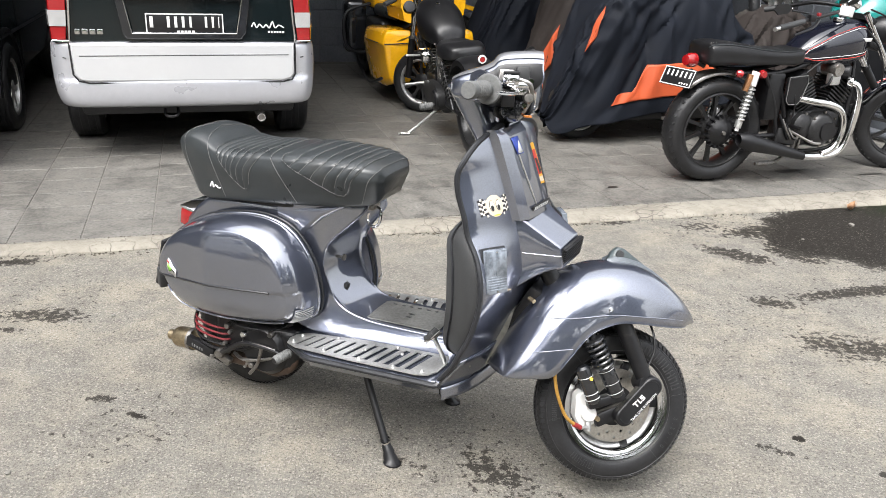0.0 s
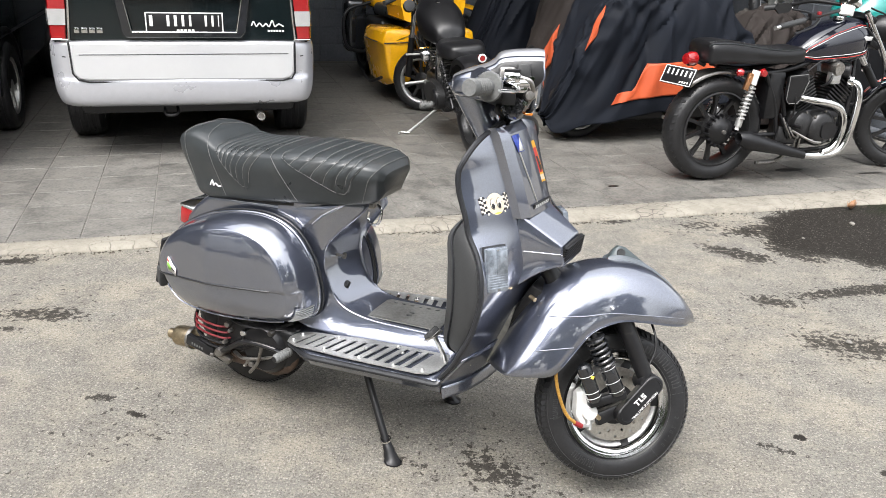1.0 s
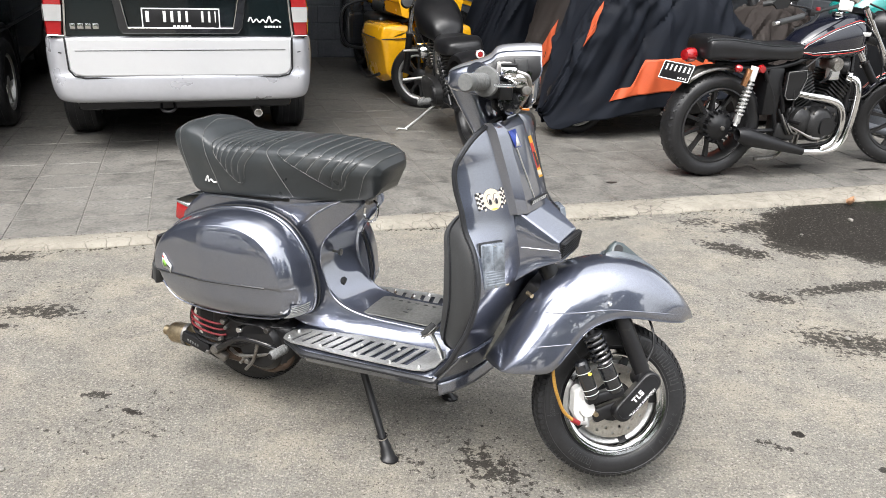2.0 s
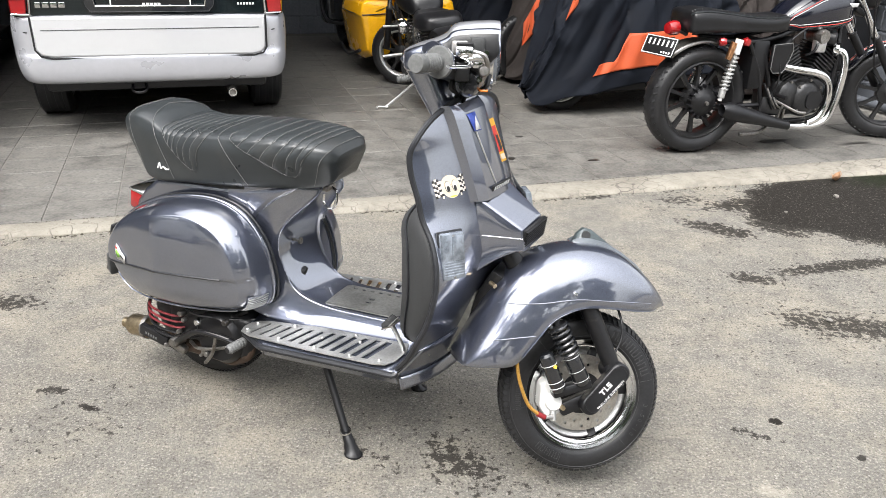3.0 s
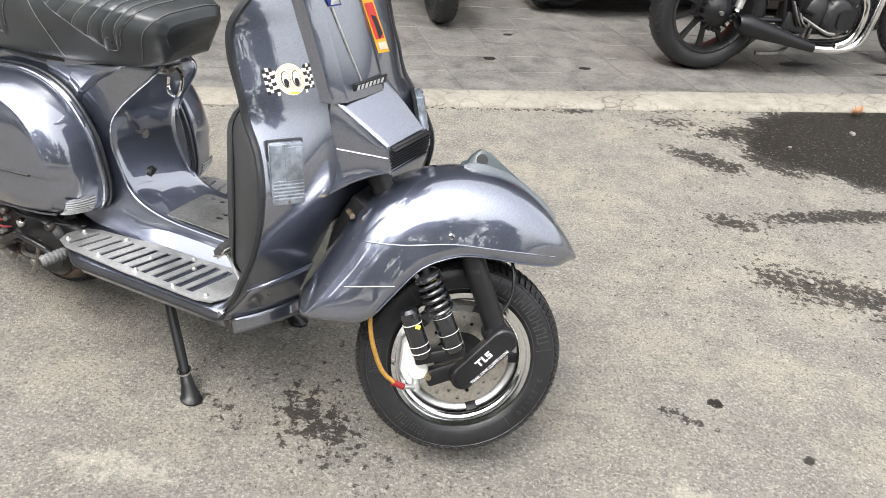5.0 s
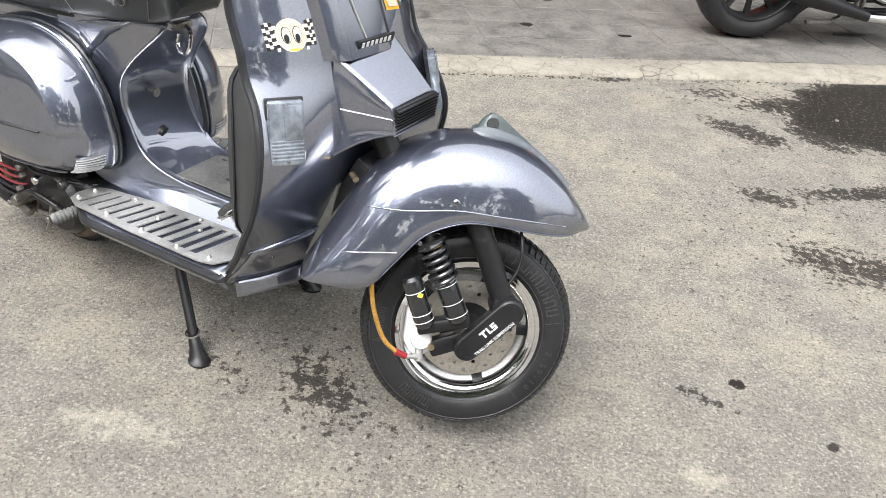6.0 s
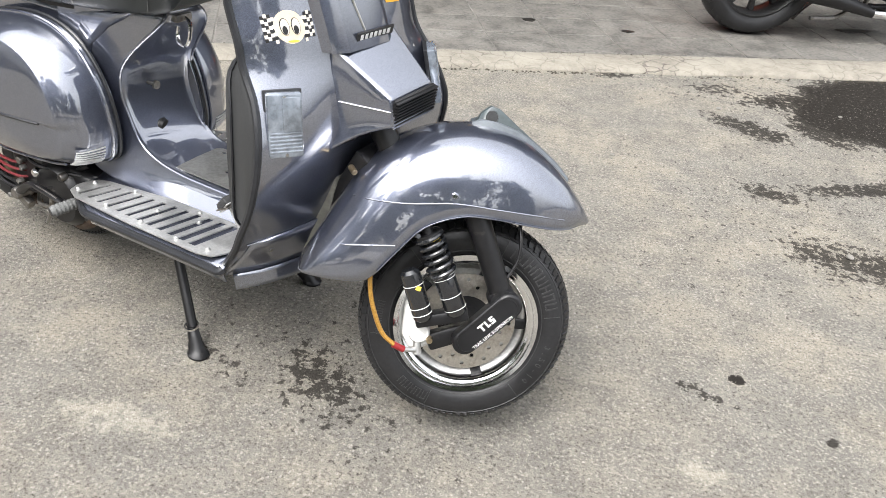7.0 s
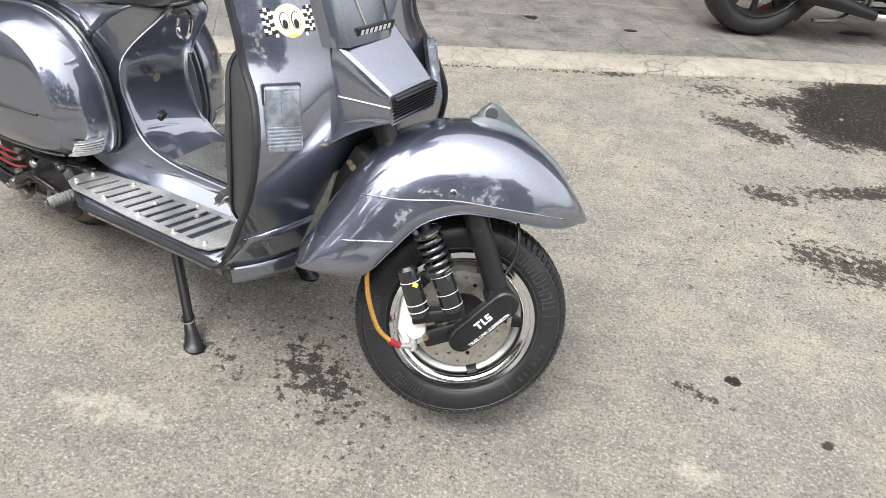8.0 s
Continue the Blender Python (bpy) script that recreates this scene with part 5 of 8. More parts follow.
    pts.append((cap[0][0] + 0.024 * math.cos(a), cap[0][1] + 0.024 * math.sin(a)))
link_outline = pts
link = rounded(front("link_cover", plate(pts, -0.128, -0.098, 1), SATIN_BLACK, "black suspension link cover with white lettering"), 0.005, 2)
face = pose(0.034, -0.1285, 0.030, 90, 0, 0) @ pose(0, 0, 0, 0, 0, math.degrees(ang))
words("lettering", "TRAIL LINK SUSPENSION", 0.0086, face @ pose(-0.002, -0.0135, 0.0003), INK_WHITE, link, "white lettering", 0.0004)
for k, sh in enumerate(([(-0.012, 0.0), (0.002, 0.0), (0.002, 0.003), (-0.003, 0.003), (-0.003, 0.014), (-0.007, 0.014), (-0.007, 0.003), (-0.012, 0.003)], [(0.004, 0.014), (0.004, 0.0), (0.012, 0.0), (0.012, 0.003), (0.0075, 0.003), (0.0075, 0.014)], [(0.014, 0.0), (0.024, 0.0), (0.024, 0.0085), (0.018, 0.0085), (0.018, 0.011), (0.024, 0.011), (0.024, 0.014), (0.014, 0.014), (0.014, 0.0055), (0.020, 0.0055), (0.020, 0.003), (0.014, 0.003)])):
    ob = part("white_mark", plate([(x, 0.014 - y if k == 0 else y) for x, y in sh], 0.0, 0.0006, 2), INK_WHITE, link)
    ob.matrix_local = face @ pose(-0.006, 0.0, 0)
lx, lz = sum(p[0] for p in link_outline) / len(link_outline), sum(p[1] for p in link_outline) / len(link_outline)
front("raised_border", bar([(lx + (x - lx) * 0.86, -0.128, lz + (z - lz) * 0.86) for x, z in link_outline + link_outline[:1]], 0.0012, 6), SATIN_BLACK, "", link)
# damper with spring, its reservoir, caliper and hose
a, b = Vector((-0.106, -0.118, 0.235)), Vector((-0.026, -0.120, 0.050))
damper = front("damper", bar([a, a + (b - a) * 0.5, b], [0.010, 0.010, 0.010], 12), SATIN_BLACK, "black coil spring damper")
front("damper_body", bar([a + (b - a) * 0.58, a + (b - a) * 0.60, a + (b - a) * 0.97, b], [0.017, 0.021, 0.021, 0.016], 18), BLACK_PAINT, "", damper)
for f in (0.62, 0.80, 0.93):
    front("white_band", bar([a + (b - a) * f, a + (b - a) * (f + 0.005)], 0.0213, 18), INK_WHITE, "", damper)
for f in (0.18, 0.56):
    front("spring_seat", bar([a + (b - a) * f, a + (b - a) * (f + 0.03)], 0.024, 18), ALU if f > 0.5 else SATIN_BLACK, "", damper)
front("yellow_ring", bar([a + (b - a) * 0.225, a + (b - a) * 0.25], 0.0185, 16), INK_YELLOW, "", damper)
d = (b - a).normalized()
u_, w_ = d.orthogonal().normalized(), d.cross(d.orthogonal().normalized())
front("coil_spring", bar([a + (b - a) * (0.16 + 0.42 * k / 90) + 0.0235 * (math.cos(k * 0.42) * u_ + math.sin(k * 0.42) * w_) for k in range(91)], 0.0046, 8), BLACK_PAINT, "black coil spring", damper)
a, b = Vector((-0.122, -0.122, 0.132)), Vector((-0.088, -0.122, 0.036))
res = front("damper_reservoir", bar([a, a + (b - a) * 0.06, a + (b - a) * 0.94, b], [0.013, 0.019, 0.019, 0.014], 18), BLACK_PAINT, "black damper reservoir with white print")
for f, mt in ((0.28, INK_WHITE), (0.72, INK_WHITE), (0.86, INK_WHITE)):
    front("print_band", bar([a + (b - a) * f, a + (b - a) * (f + 0.014)], 0.0194, 18), mt, "", res)
front("yellow_print", block((-0.004, -0.0005, -0.004), (0.006, 0.0005, 0.004), 0, pose(-0.104, -0.1418, 0.103, 0, 20, 20)), INK_YELLOW, "", res)
front("reservoir_link", block((-0.05, -0.016, -0.012), (0.05, 0.016, 0.012), 0.005, pose(-0.055, -0.112, 0.040, 0, -12, 0)), SATIN_BLACK, "", res)
cal = rounded(front("brake_caliper", plate([(-0.122, 0.045), (-0.105, 0.058), (-0.085, 0.03), (-0.072, 0.012), (-0.072, -0.03), (-0.092, -0.042), (-0.112, -0.038), (-0.126, -0.01)], -0.085, -0.038, 1), WHITE_PLASTIC, "pale grey brake caliper"), 0.006, 2)
front("caliper_piston", turned([(0.0, -0.014), (0.018, -0.014), (0.021, -0.009), (0.021, 0.01), (0.0, 0.01)], 20, pose(-0.094, -0.088, 0.0, 0, 0, 0)), WHITE_PLASTIC, "", cal)
front("caliper_fitting", bar([(-0.096, -0.092, -0.02), (-0.096, -0.095, -0.045)], 0.008, 10), ALU, "", cal)
front("caliper_bolt", turned([(0.0, -0.012), (0.006, -0.012), (0.007, 0.0), (0.0, 0.0)], 10, pose(-0.074, -0.098, -0.012, 0, 0, 0)), BRONZE, "brass bolt", cal)
hose = front("brake_hose", bar([(-0.190, -0.105, 0.155), (-0.192, -0.118, 0.116), (-0.186, -0.120, 0.065), (-0.166, -0.120, 0.008), (-0.138, -0.118, -0.021)], 0.0045, 8, 6), HOSE, "brass coloured braided brake hose")
front("red_sleeve", bar([(-0.142, -0.118, -0.018), (-0.122, -0.112, -0.030)], 0.0068, 10), RED, "red sleeve", hose)
front("hose_end", bar([(-0.122, -0.112, -0.030), (-0.100, -0.102, -0.034)], 0.005, 10), ALU, "", hose)
front("speedo_cable", bar([(0.077, -0.075, 0.235), (0.083, -0.095, 0.195), (0.080, -0.102, 0.155), (0.062, -0.104, 0.118)], 0.0032, 8, 6), SATIN_BLACK, "thin black cable")
front("hub", turned([(0.0, -0.095), (0.018, -0.095), (0.022, -0.06), (0.034, -0.034), (0.0, -0.03)], 20), SATIN_BLACK, "black hub and axle")
front("link_arm", block((-0.05, -0.014, -0.018), (0.05, 0.014, 0.018), 0.007, pose(-0.03, -0.085, -0.005, 0, -20, 0)), SATIN_BLACK, "black trailing arm")
part("fork_stem", bar([(0.20, 0, 0.93), (0.30, 0, 0.72), (0.41, 0.0, 0.56), (0.46, 0.03, 0.50)], [0.03, 0.024, 0.019, 0.018], 14, 4), SATIN_BLACK, scooter, "dark fork stem inside the column")
part("cable_bolt", bar([(0.345, -0.068, 0.562), (0.362, -0.078, 0.560)], 0.006, 8), BRONZE, scooter, "brass cable adjuster")
part("inner_brace", block((-0.02, -0.05, -0.09), (0.02, 0.05, 0.09), 0.01, pose(0.315, 0.0, 0.50, 0, 28, 0)), SATIN_BLACK, scooter, "dark steel brace behind the mudguard")

# ---- stand, engine, exhaust, rear wheel ----
stand = part("centre_stand", bar([(-0.165, -0.085, 0.295), (-0.122, -0.108, 0.21), (-0.03, -0.160, 0.055), (-0.004, -0.176, 0.012)], 0.0115, 12, 4), SATIN_BLACK, scooter, "black tubular centre stand with rubber feet")
part("stand_tube", bar([(-0.165, 0.085, 0.295), (-0.122, 0.11, 0.21), (-0.02, 0.172, 0.055), (0.006, 0.19, 0.012)], 0.0115, 12, 4), SATIN_BLACK, stand)
part("stand_bar", bar([(-0.165, -0.09, 0.293), (-0.165, 0.09, 0.293)], 0.012, 10), SATIN_BLACK, stand)
for x, y in ((0.0, -0.178), (0.01, 0.194)):
    s = -1 if y < 0 else 1
    rb = loft(bmesh.new(), [[(x + px * k + o * 1.8, y + py * k + s * o, z) for px, py in oval(0, 0, 0.018, 0.015, 10)] for z, k, o in ((0.0, 1.55, 0.005), (0.005, 1.55, 0.005), (0.010, 1.2, 0.002), (0.018, 1.18, -0.001), (0.028, 0.92, -0.004), (0.034, 0.97, -0.006), (0.046, 0.80, -0.011), (0.056, 0.80, -0.015))])
    part("rubber_foot", rb, SATIN_BLACK, stand, "worn black rubber foot")
    part("wire_band", turned([(0.0145, -0.002), (0.0165, -0.002), (0.0172, 0.003), (0.0145, 0.003)], 16, pose(x - 0.027, y - s * 0.014, 0.056, 78 * s, 0, 0), True), CHROME, stand)
rear = part("rear_wheel", turned(rim_prof, 48, pose(-0.618, 0.0, 0.219, 0, 0, 180), True), STEEL, scooter, "rear wheel under the engine")
part("tyre", turned(T + [(r, -y) for r, y in T[-2::-1]] + [(0.132, 0.02), (0.132, -0.02)], 60, pose(-0.618, 0.0, 0.219, 0, 0, 0), True), RUBBER, rear)
tr = tread_mesh()
bmesh.ops.transform(tr, matrix=pose(-0.618, 0, 0.219), verts=tr.verts)
part("tread", tr, RUBBER, rear)["kind"] = "stuff"
engine = part("engine_case", block((-0.16, -0.075, -0.07), (0.15, 0.06, 0.08), 0.03, pose(-0.50, -0.08, 0.25, 0, 6, 0), 3), SATIN_BLACK, scooter, "oily dark engine case")
part("gear_housing", turned([(0.0, -0.03), (0.07, -0.03), (0.085, -0.015), (0.09, 0.04), (0.0, 0.05)], 28, pose(-0.46, -0.14, 0.235)), SATIN_BLACK, engine)
fan = part("fan_cover", turned([(0.0, -0.016), (0.034, -0.018), (0.050, -0.008), (0.054, 0.03), (0.0, 0.03)], 28, pose(-0.660, -0.132, 0.266, 0, 0, 0)), SATIN_BLACK, engine, "black cooling fan behind a red guard")
for k in range(5):
    z = 0.206 + k * 0.019
    h = math.sqrt(max(0.0, 0.074 ** 2 - (z - 0.255) ** 2))
    part("guard_rib", bar([(-0.66 - h, -0.145, z + 0.006), (-0.66 - h * 0.7, -0.168, z + 0.002), (-0.66, -0.176, z - 0.004), (-0.66 + h * 0.7, -0.168, z - 0.010), (-0.66 + h, -0.145, z - 0.012)], 0.0036, 8, 3), DARK_RED if k > 1 else SATIN_BLACK, fan)
part("guard_ring", bar([(-0.66 + 0.075 * math.cos(t), -0.148, 0.255 + 0.075 * math.sin(t)) for t in [k * math.pi / 12 for k in range(25)]], 0.006, 8), SATIN_BLACK, fan)
bracket = part("muffler_bracket", block((-0.055, -0.010, -0.018), (0.055, 0.010, 0.018), 0.005, pose(-0.705, -0.165, 0.182, 0, 12, 0)), SATIN_BLACK, scooter, "black muffler bracket with pale print")
for k in range(5):
    part("print_bar", block((-0.030 + k * 0.010, -0.0112, -0.006), (-0.025 + k * 0.010, -0.0098, 0.002), 0, pose(-0.705, -0.165, 0.182, 0, 12, 0)), GRIP, bracket)
for x, z in ((-0.655, 0.165), (-0.60, 0.225), (-0.575, 0.27)):
    part("bracket_bolt", turned([(0.0, -0.007), (0.006, -0.007), (0.0075, -0.004), (0.0075, 0.008), (0.0, 0.008)], 6, pose(x, -0.172, z)), STEEL, bracket)
exhaust = part("exhaust_pipe", bar([(-0.37, -0.115, 0.235), (-0.375, -0.135, 0.19), (-0.43, -0.13, 0.155), (-0.53, -0.12, 0.150), (-0.64, -0.12, 0.150), (-0.72, -0.118, 0.155)], [0.016, 0.016, 0.02, 0.021, 0.02, 0.018, 0.018], 14, 6), RUST, scooter, "rusty exhaust pipe")
part("muffler", turned([(0.0, 0.0), (0.020, 0.0), (0.034, 0.008), (0.035, 0.075), (0.031, 0.085), (0.017, 0.09), (0.017, 0.118), (0.0, 0.118)], 24, pose(-0.765, -0.115, 0.165, 0, 0, 90) @ pose(0, 0, 0, -4, 0, 0)), BRONZE, exhaust, "small bronze muffler")
part("muffler_clamp", turned([(0.036, 0.0), (0.038, 0.0), (0.038, 0.014), (0.036, 0.014)], 24, pose(-0.775, -0.115, 0.165, 0, 0, 90), True), STEEL, exhaust)
arm = part("kick_lever", bar([(-0.623, -0.165, 0.182), (-0.575, -0.185, 0.215), (-0.503, -0.200, 0.263), (-0.427, -0.215, 0.280), (-0.360, -0.222, 0.283), (-0.338, -0.225, 0.279)], 0.012, 12, 5, 0.6), SATIN_BLACK, scooter, "black kick start lever")
part("lever_edge", bar([(-0.503, -0.206, 0.271), (-0.427, -0.221, 0.288), (-0.360, -0.228, 0.291)], 0.0022, 6, 4), STEEL, arm, "bright upper edge")
KICK = pose(-0.328, -0.200, 0.280) @ Vector((-0.014, -0.062, -0.004)).to_track_quat('Y', 'Z').to_matrix().to_4x4()
part("kick_pedal", turned([(0.0, 0.0), (0.010, 0.0), (0.013, 0.004), (0.013, 0.056), (0.010, 0.061), (0.0, 0.061)], 14, KICK), GRIP, arm, "ribbed grey rubber pedal")
for k in range(6):
    part("pedal_rib", turned([(0.013, 0.0), (0.0143, 0.001), (0.0143, 0.004), (0.013, 0.005)], 14, KICK @ pose(0, 0.006 + k * 0.0086, 0), True), GRIP, arm)
part("pedal_end", turned([(0.0, 0.0605), (0.009, 0.0605), (0.009, 0.062), (0.0, 0.062)], 14, KICK), SATIN_BLACK, arm)
part("kick_boss", turned([(0.0, -0.012), (0.014, -0.012), (0.018, 0.0), (0.018, 0.03), (0.0, 0.03)], 16, pose(-0.623, -0.170, 0.182)), STEEL, arm)
part("boss_clamp", block((-0.022, -0.012, -0.016), (0.022, 0.010, 0.010), 0.004, pose(-0.610, -0.160, 0.165, 0, 25, 0)), STEEL, arm)
part("hanging_link", bar([(-0.505, -0.155, 0.222), (-0.515, -0.152, 0.200), (-0.536, -0.150, 0.160), (-0.545, -0.150, 0.146)], [0.005, 0.007, 0.004, 0.006], 8, 4), STEEL, engine, "steel linkage lever")
part("pull_rod", bar([(-0.515, -0.158, 0.246), (-0.44, -0.145, 0.290), (-0.367, -0.130, 0.333)], 0.006, 8), SATIN_BLACK, engine, "black pull rod")
part("cast_lug", block((-0.026, -0.02, -0.045), (0.026, 0.02, 0.045), 0.010, pose(-0.425, -0.125, 0.262, 0, 18, 0)), STEEL, engine, "cast metal engine lug")
part("mount_bolt", turned([(0.0, -0.009), (0.009, -0.008), (0.012, -0.003), (0.012, 0.008), (0.0, 0.008)], 14, pose(-0.523, -0.170, 0.275)), CHROME, engine)
part("shift_bracket", block((-0.07, -0.012, -0.014), (0.07, 0.012, 0.014), 0.004, pose(-0.71, -0.125, 0.150, 0, 14, 0)), SATIN_BLACK, exhaust)
for k, (x, y, z) in enumerate(((-0.59, -0.165, 0.285), (-0.42, -0.17, 0.30), (-0.50, -0.17, 0.175), (-0.63, -0.15, 0.165), (-0.34, -0.12, 0.29))):
    part("engine_bolt", turned([(0.0, -0.008), (0.008, -0.008), (0.010, -0.004), (0.010, 0.01), (0.0, 0.01)], 10, pose(x, y, z)), STEEL, engine)
for k, pts in enumerate((((-0.66, -0.12, 0.20), (-0.55, -0.17, 0.215), (-0.44, -0.16, 0.27), (-0.36, -0.12, 0.30)), ((-0.60, -0.13, 0.17), (-0.52, -0.175, 0.19), (-0.42, -0.165, 0.22), (-0.36, -0.13, 0.28)), ((-0.62, -0.14, 0.30), (-0.52, -0.17, 0.30), (-0.40, -0.15, 0.305), (-0.33, -0.11, 0.305)), ((-0.50, -0.18, 0.15), (-0.46, -0.19, 0.20), (-0.445, -0.185, 0.26)))):
    part("engine_cable", bar(pts, 0.0045 + 0.001 * (k % 2), 8, 6), STEEL if k in (1, 3) else SATIN_BLACK, engine)
part("chassis_beam", block((-0.36, -0.10, 0.27), (0.16, 0.10, 0.315), 0.012, pose(0, 0, 0, 0, -4.4, 0)), SATIN_BLACK, scooter, "dark underside beam")


# ---- parked estate car, seen from behind ----
CAR_GREEN = surf("dark_green_car_paint", (0.005, 0.009, 0.010), 0.12, 0.0, 0.1, 30, 3, 0.004, 0.3, (0.012, 0.014, 0.014), (0.65, 0.9))
BUMPER_SILVER = surf("silver_bumper_paint", (0.47, 0.475, 0.505), 0.3, 0.5, 0.03, 40, 3, 0.01, 1.0, (0.42, 0.41, 0.40), (0.68, 1.0))
CAR_SILVER = surf("silver_white_car_paint", (0.55, 0.555, 0.565), 0.25, 0.3, 0.01, 40, 2, 0.005, 1.0, (0.66, 0.65, 0.63), (0.74, 1.0))
GLASS_DARK = surf("dark_tinted_glass", (0.01, 0.012, 0.013), 0.06, 0.0, 0.05, 40, 5, 0.0, 1.0)
CLEAR_LENS = surf("clear_lens", (0.42, 0.42, 0.42), 0.10, 0.3, 0.1, 220, 10, 0.15, 1.0)
PLATE_BLACK = surf("black_number_plate", (0.012, 0.012, 0.013), 0.35, 0, 0.15, 90, 8, 0.03)


def local(name, bm, material, parent, m, label=""):
    """A part built at a pose of its own within its thing."""
    bmesh.ops.transform(bm, matrix=m, verts=bm.verts)
    return part(name, bm, material, parent, label)


def road_wheel(parent, m, r, w, rim_mat, spokes=6, name="wheel", label=""):
    k = r / 0.30
    prof = [(r * 0.64, -w * 0.42), (r * 0.70, -w * 0.5), (r * 0.80, -w * 0.52), (r * 0.92, -w * 0.49), (r * 0.98, -w * 0.40), (r, -w * 0.26), (r, 0)]
    prof += [(a, -b) for a, b in prof[-2::-1]]
    ty = local("tyre", turned(prof + [(r * 0.62, w * 0.3), (r * 0.62, -w * 0.3)], 48, None, True), RUBBER, parent, m)
    tr = bmesh.new()
    for i in range(4):
        y = -w * 0.33 + i * w * 0.22
        lathe(tr, [(r * 1.0, y - w * 0.07), (r * 1.008, y - w * 0.06), (r * 1.008, y + w * 0.06), (r * 1.0, y + w * 0.07)], 48, None, True)
    local("tread", tr, RUBBER, ty, m)["kind"] = "stuff"
    local("rim", turned([(r * 0.66, -w * 0.44), (r * 0.62, -w * 0.45), (r * 0.58, -w * 0.40), (r * 0.56, -w * 0.2), (r * 0.56, w * 0.2), (r * 0.62, w * 0.45), (r * 0.66, w * 0.44), (r * 0.6, w * 0.1), (r * 0.6, -w * 0.3)], 40, None, True), rim_mat, ty, m)
    for i in range(spokes):
        local("spoke", block((-0.02 * k, -w * 0.34, 0.03 * k), (0.02 * k, -w * 0.1, r * 0.59), 0.006, pose(0, 0, 0, 0, 360 * i / spokes, 0)), rim_mat, ty, m)
    local("hub", turned([(0.0, -w * 0.40), (r * 0.15, -w * 0.38), (r * 0.19, -w * 0.28), (r * 0.19, w * 0.2), (0.0, w * 0.2)], 20), rim_mat, ty, m)
    return ty


# the car's frame: x to its right, y ahead, z up
CAR = GARAGE @ pose(0.868, 1.50, FLOOR_Z, 0, 0, 0)
car = thing("estate_car", CAR, "dark green and silver-white estate car parked tail out", "car")
HW = 0.80


def across(rows):
    """Skin over sections that run from the car's left to its right."""
    return loft(bmesh.new(), rows, False)


# shell above the bumper, along its length
SHELL = ((0.06, 0.745, 0.70, 1.02, 0.62, 1.60), (0.12, 0.775, 0.45, 1.05, 0.64, 1.70), (0.6, 0.80, 0.36, 1.05, 0.66, 1.74), (1.6, 0.81, 0.32, 1.03, 0.66, 1.75), (2.6, 0.81, 0.32, 1.00, 0.64, 1.70), (3.1, 0.80, 0.32, 0.98, 0.60, 1.10), (3.9, 0.77, 0.36, 0.90, 0.55, 0.96), (4.12, 0.70, 0.45, 0.75, 0.50, 0.80))
rings = []
for y, w, z0, zb, wt, zt in SHELL:
    half = [(w * 0.92, z0), (w, z0 + 0.06), (w * 1.005, (z0 + zb) / 2), (w * 0.99, zb), ((w * 0.95 + wt) / 2, (zb + zt) / 2), (wt, zt - 0.05), (wt * 0.9, zt), (wt * 0.4, zt + 0.01)]
    rings.append([(x, y, z) for x, z in half] + [(-x, y, z) for x, z in half[::-1]])
shell = part("body", loft(bmesh.new(), rings), CAR_GREEN, car, "dark green upper body")
tailgate = rounded(part("tailgate", plate([(-0.665, 0.745), (0.665, 0.745), (0.672, 1.06), (0.60, 1.56), (-0.60, 1.56), (-0.672, 1.06)], 0.035, 0.075, 1), CAR_GREEN, car, "glossy dark green tailgate"), 0.008, 2)
part("rear_window", plate([(-0.60, 1.10), (0.60, 1.10), (0.54, 1.50), (-0.54, 1.50)], 0.028, 0.036, 1), GLASS_DARK, tailgate)
garnish = rounded(part("plate_recess", plate([(-0.405, 1.07), (0.405, 1.07), (0.36, 0.80), (0.33, 0.765), (-0.34, 0.765), (-0.365, 0.80)], 0.006, 0.036, 1, [[(-0.345, 1.0), (0.345, 1.0), (0.305, 0.80), (-0.31, 0.80)]]), BLACK_PAINT, tailgate, "black plate surround"), 0.006, 2)
part("chrome_edge", bar([(-0.31, 0.004, 0.80), (0.305, 0.004, 0.80)], 0.004, 8), CHROME, garnish)
for a, b in (((-0.31, 0.80), (-0.345, 1.0)), ((0.305, 0.80), (0.345, 1.0))):
    part("chrome_edge", bar([(a[0], 0.004, a[1]), (b[0], 0.004, b[1])], 0.004, 8), CHROME, garnish)
npl = part("number_plate", block((-0.228, 0.012, 0.785), (0.228, 0.018, 0.918), 0.003), PLATE_BLACK, garnish, "black number plate with pale bars")
part("plate_rim", plate([(-0.228, 0.785), (0.228, 0.785), (0.228, 0.918), (-0.228, 0.918)], 0.008, 0.013, 1, [[(-0.221, 0.792), (0.221, 0.792), (0.221, 0.911), (-0.221, 0.911)]]), INK_WHITE, npl)
for x0, x1 in ((-0.215, -0.175), (-0.115, -0.078), (-0.072, -0.035), (-0.028, 0.008), (0.016, 0.05), (0.108, 0.142), (0.149, 0.182), (0.188, 0.214)):
    part("plate_bar", block((x0 + 0.010, 0.0095, 0.835), (x1 - 0.010, 0.0122, 0.900), 0.001), INK_WHITE, npl)
for k in range(5):
    part("date_bar", block((-0.05 + k * 0.022, 0.0095, 0.800), (-0.034 + k * 0.022, 0.0122, 0.817), 0), INK_WHITE, npl)
for k, turn in enumerate((0, 120, 240)):
    part("emblem_diamond", plate([(0, 0.0), (0.016, 0.024), (0, 0.048), (-0.016, 0.024)], -0.003, 0.003, 1), INK_RED, garnish).matrix_local = pose(-0.005, 0.0, 1.028, 0, turn, 0)
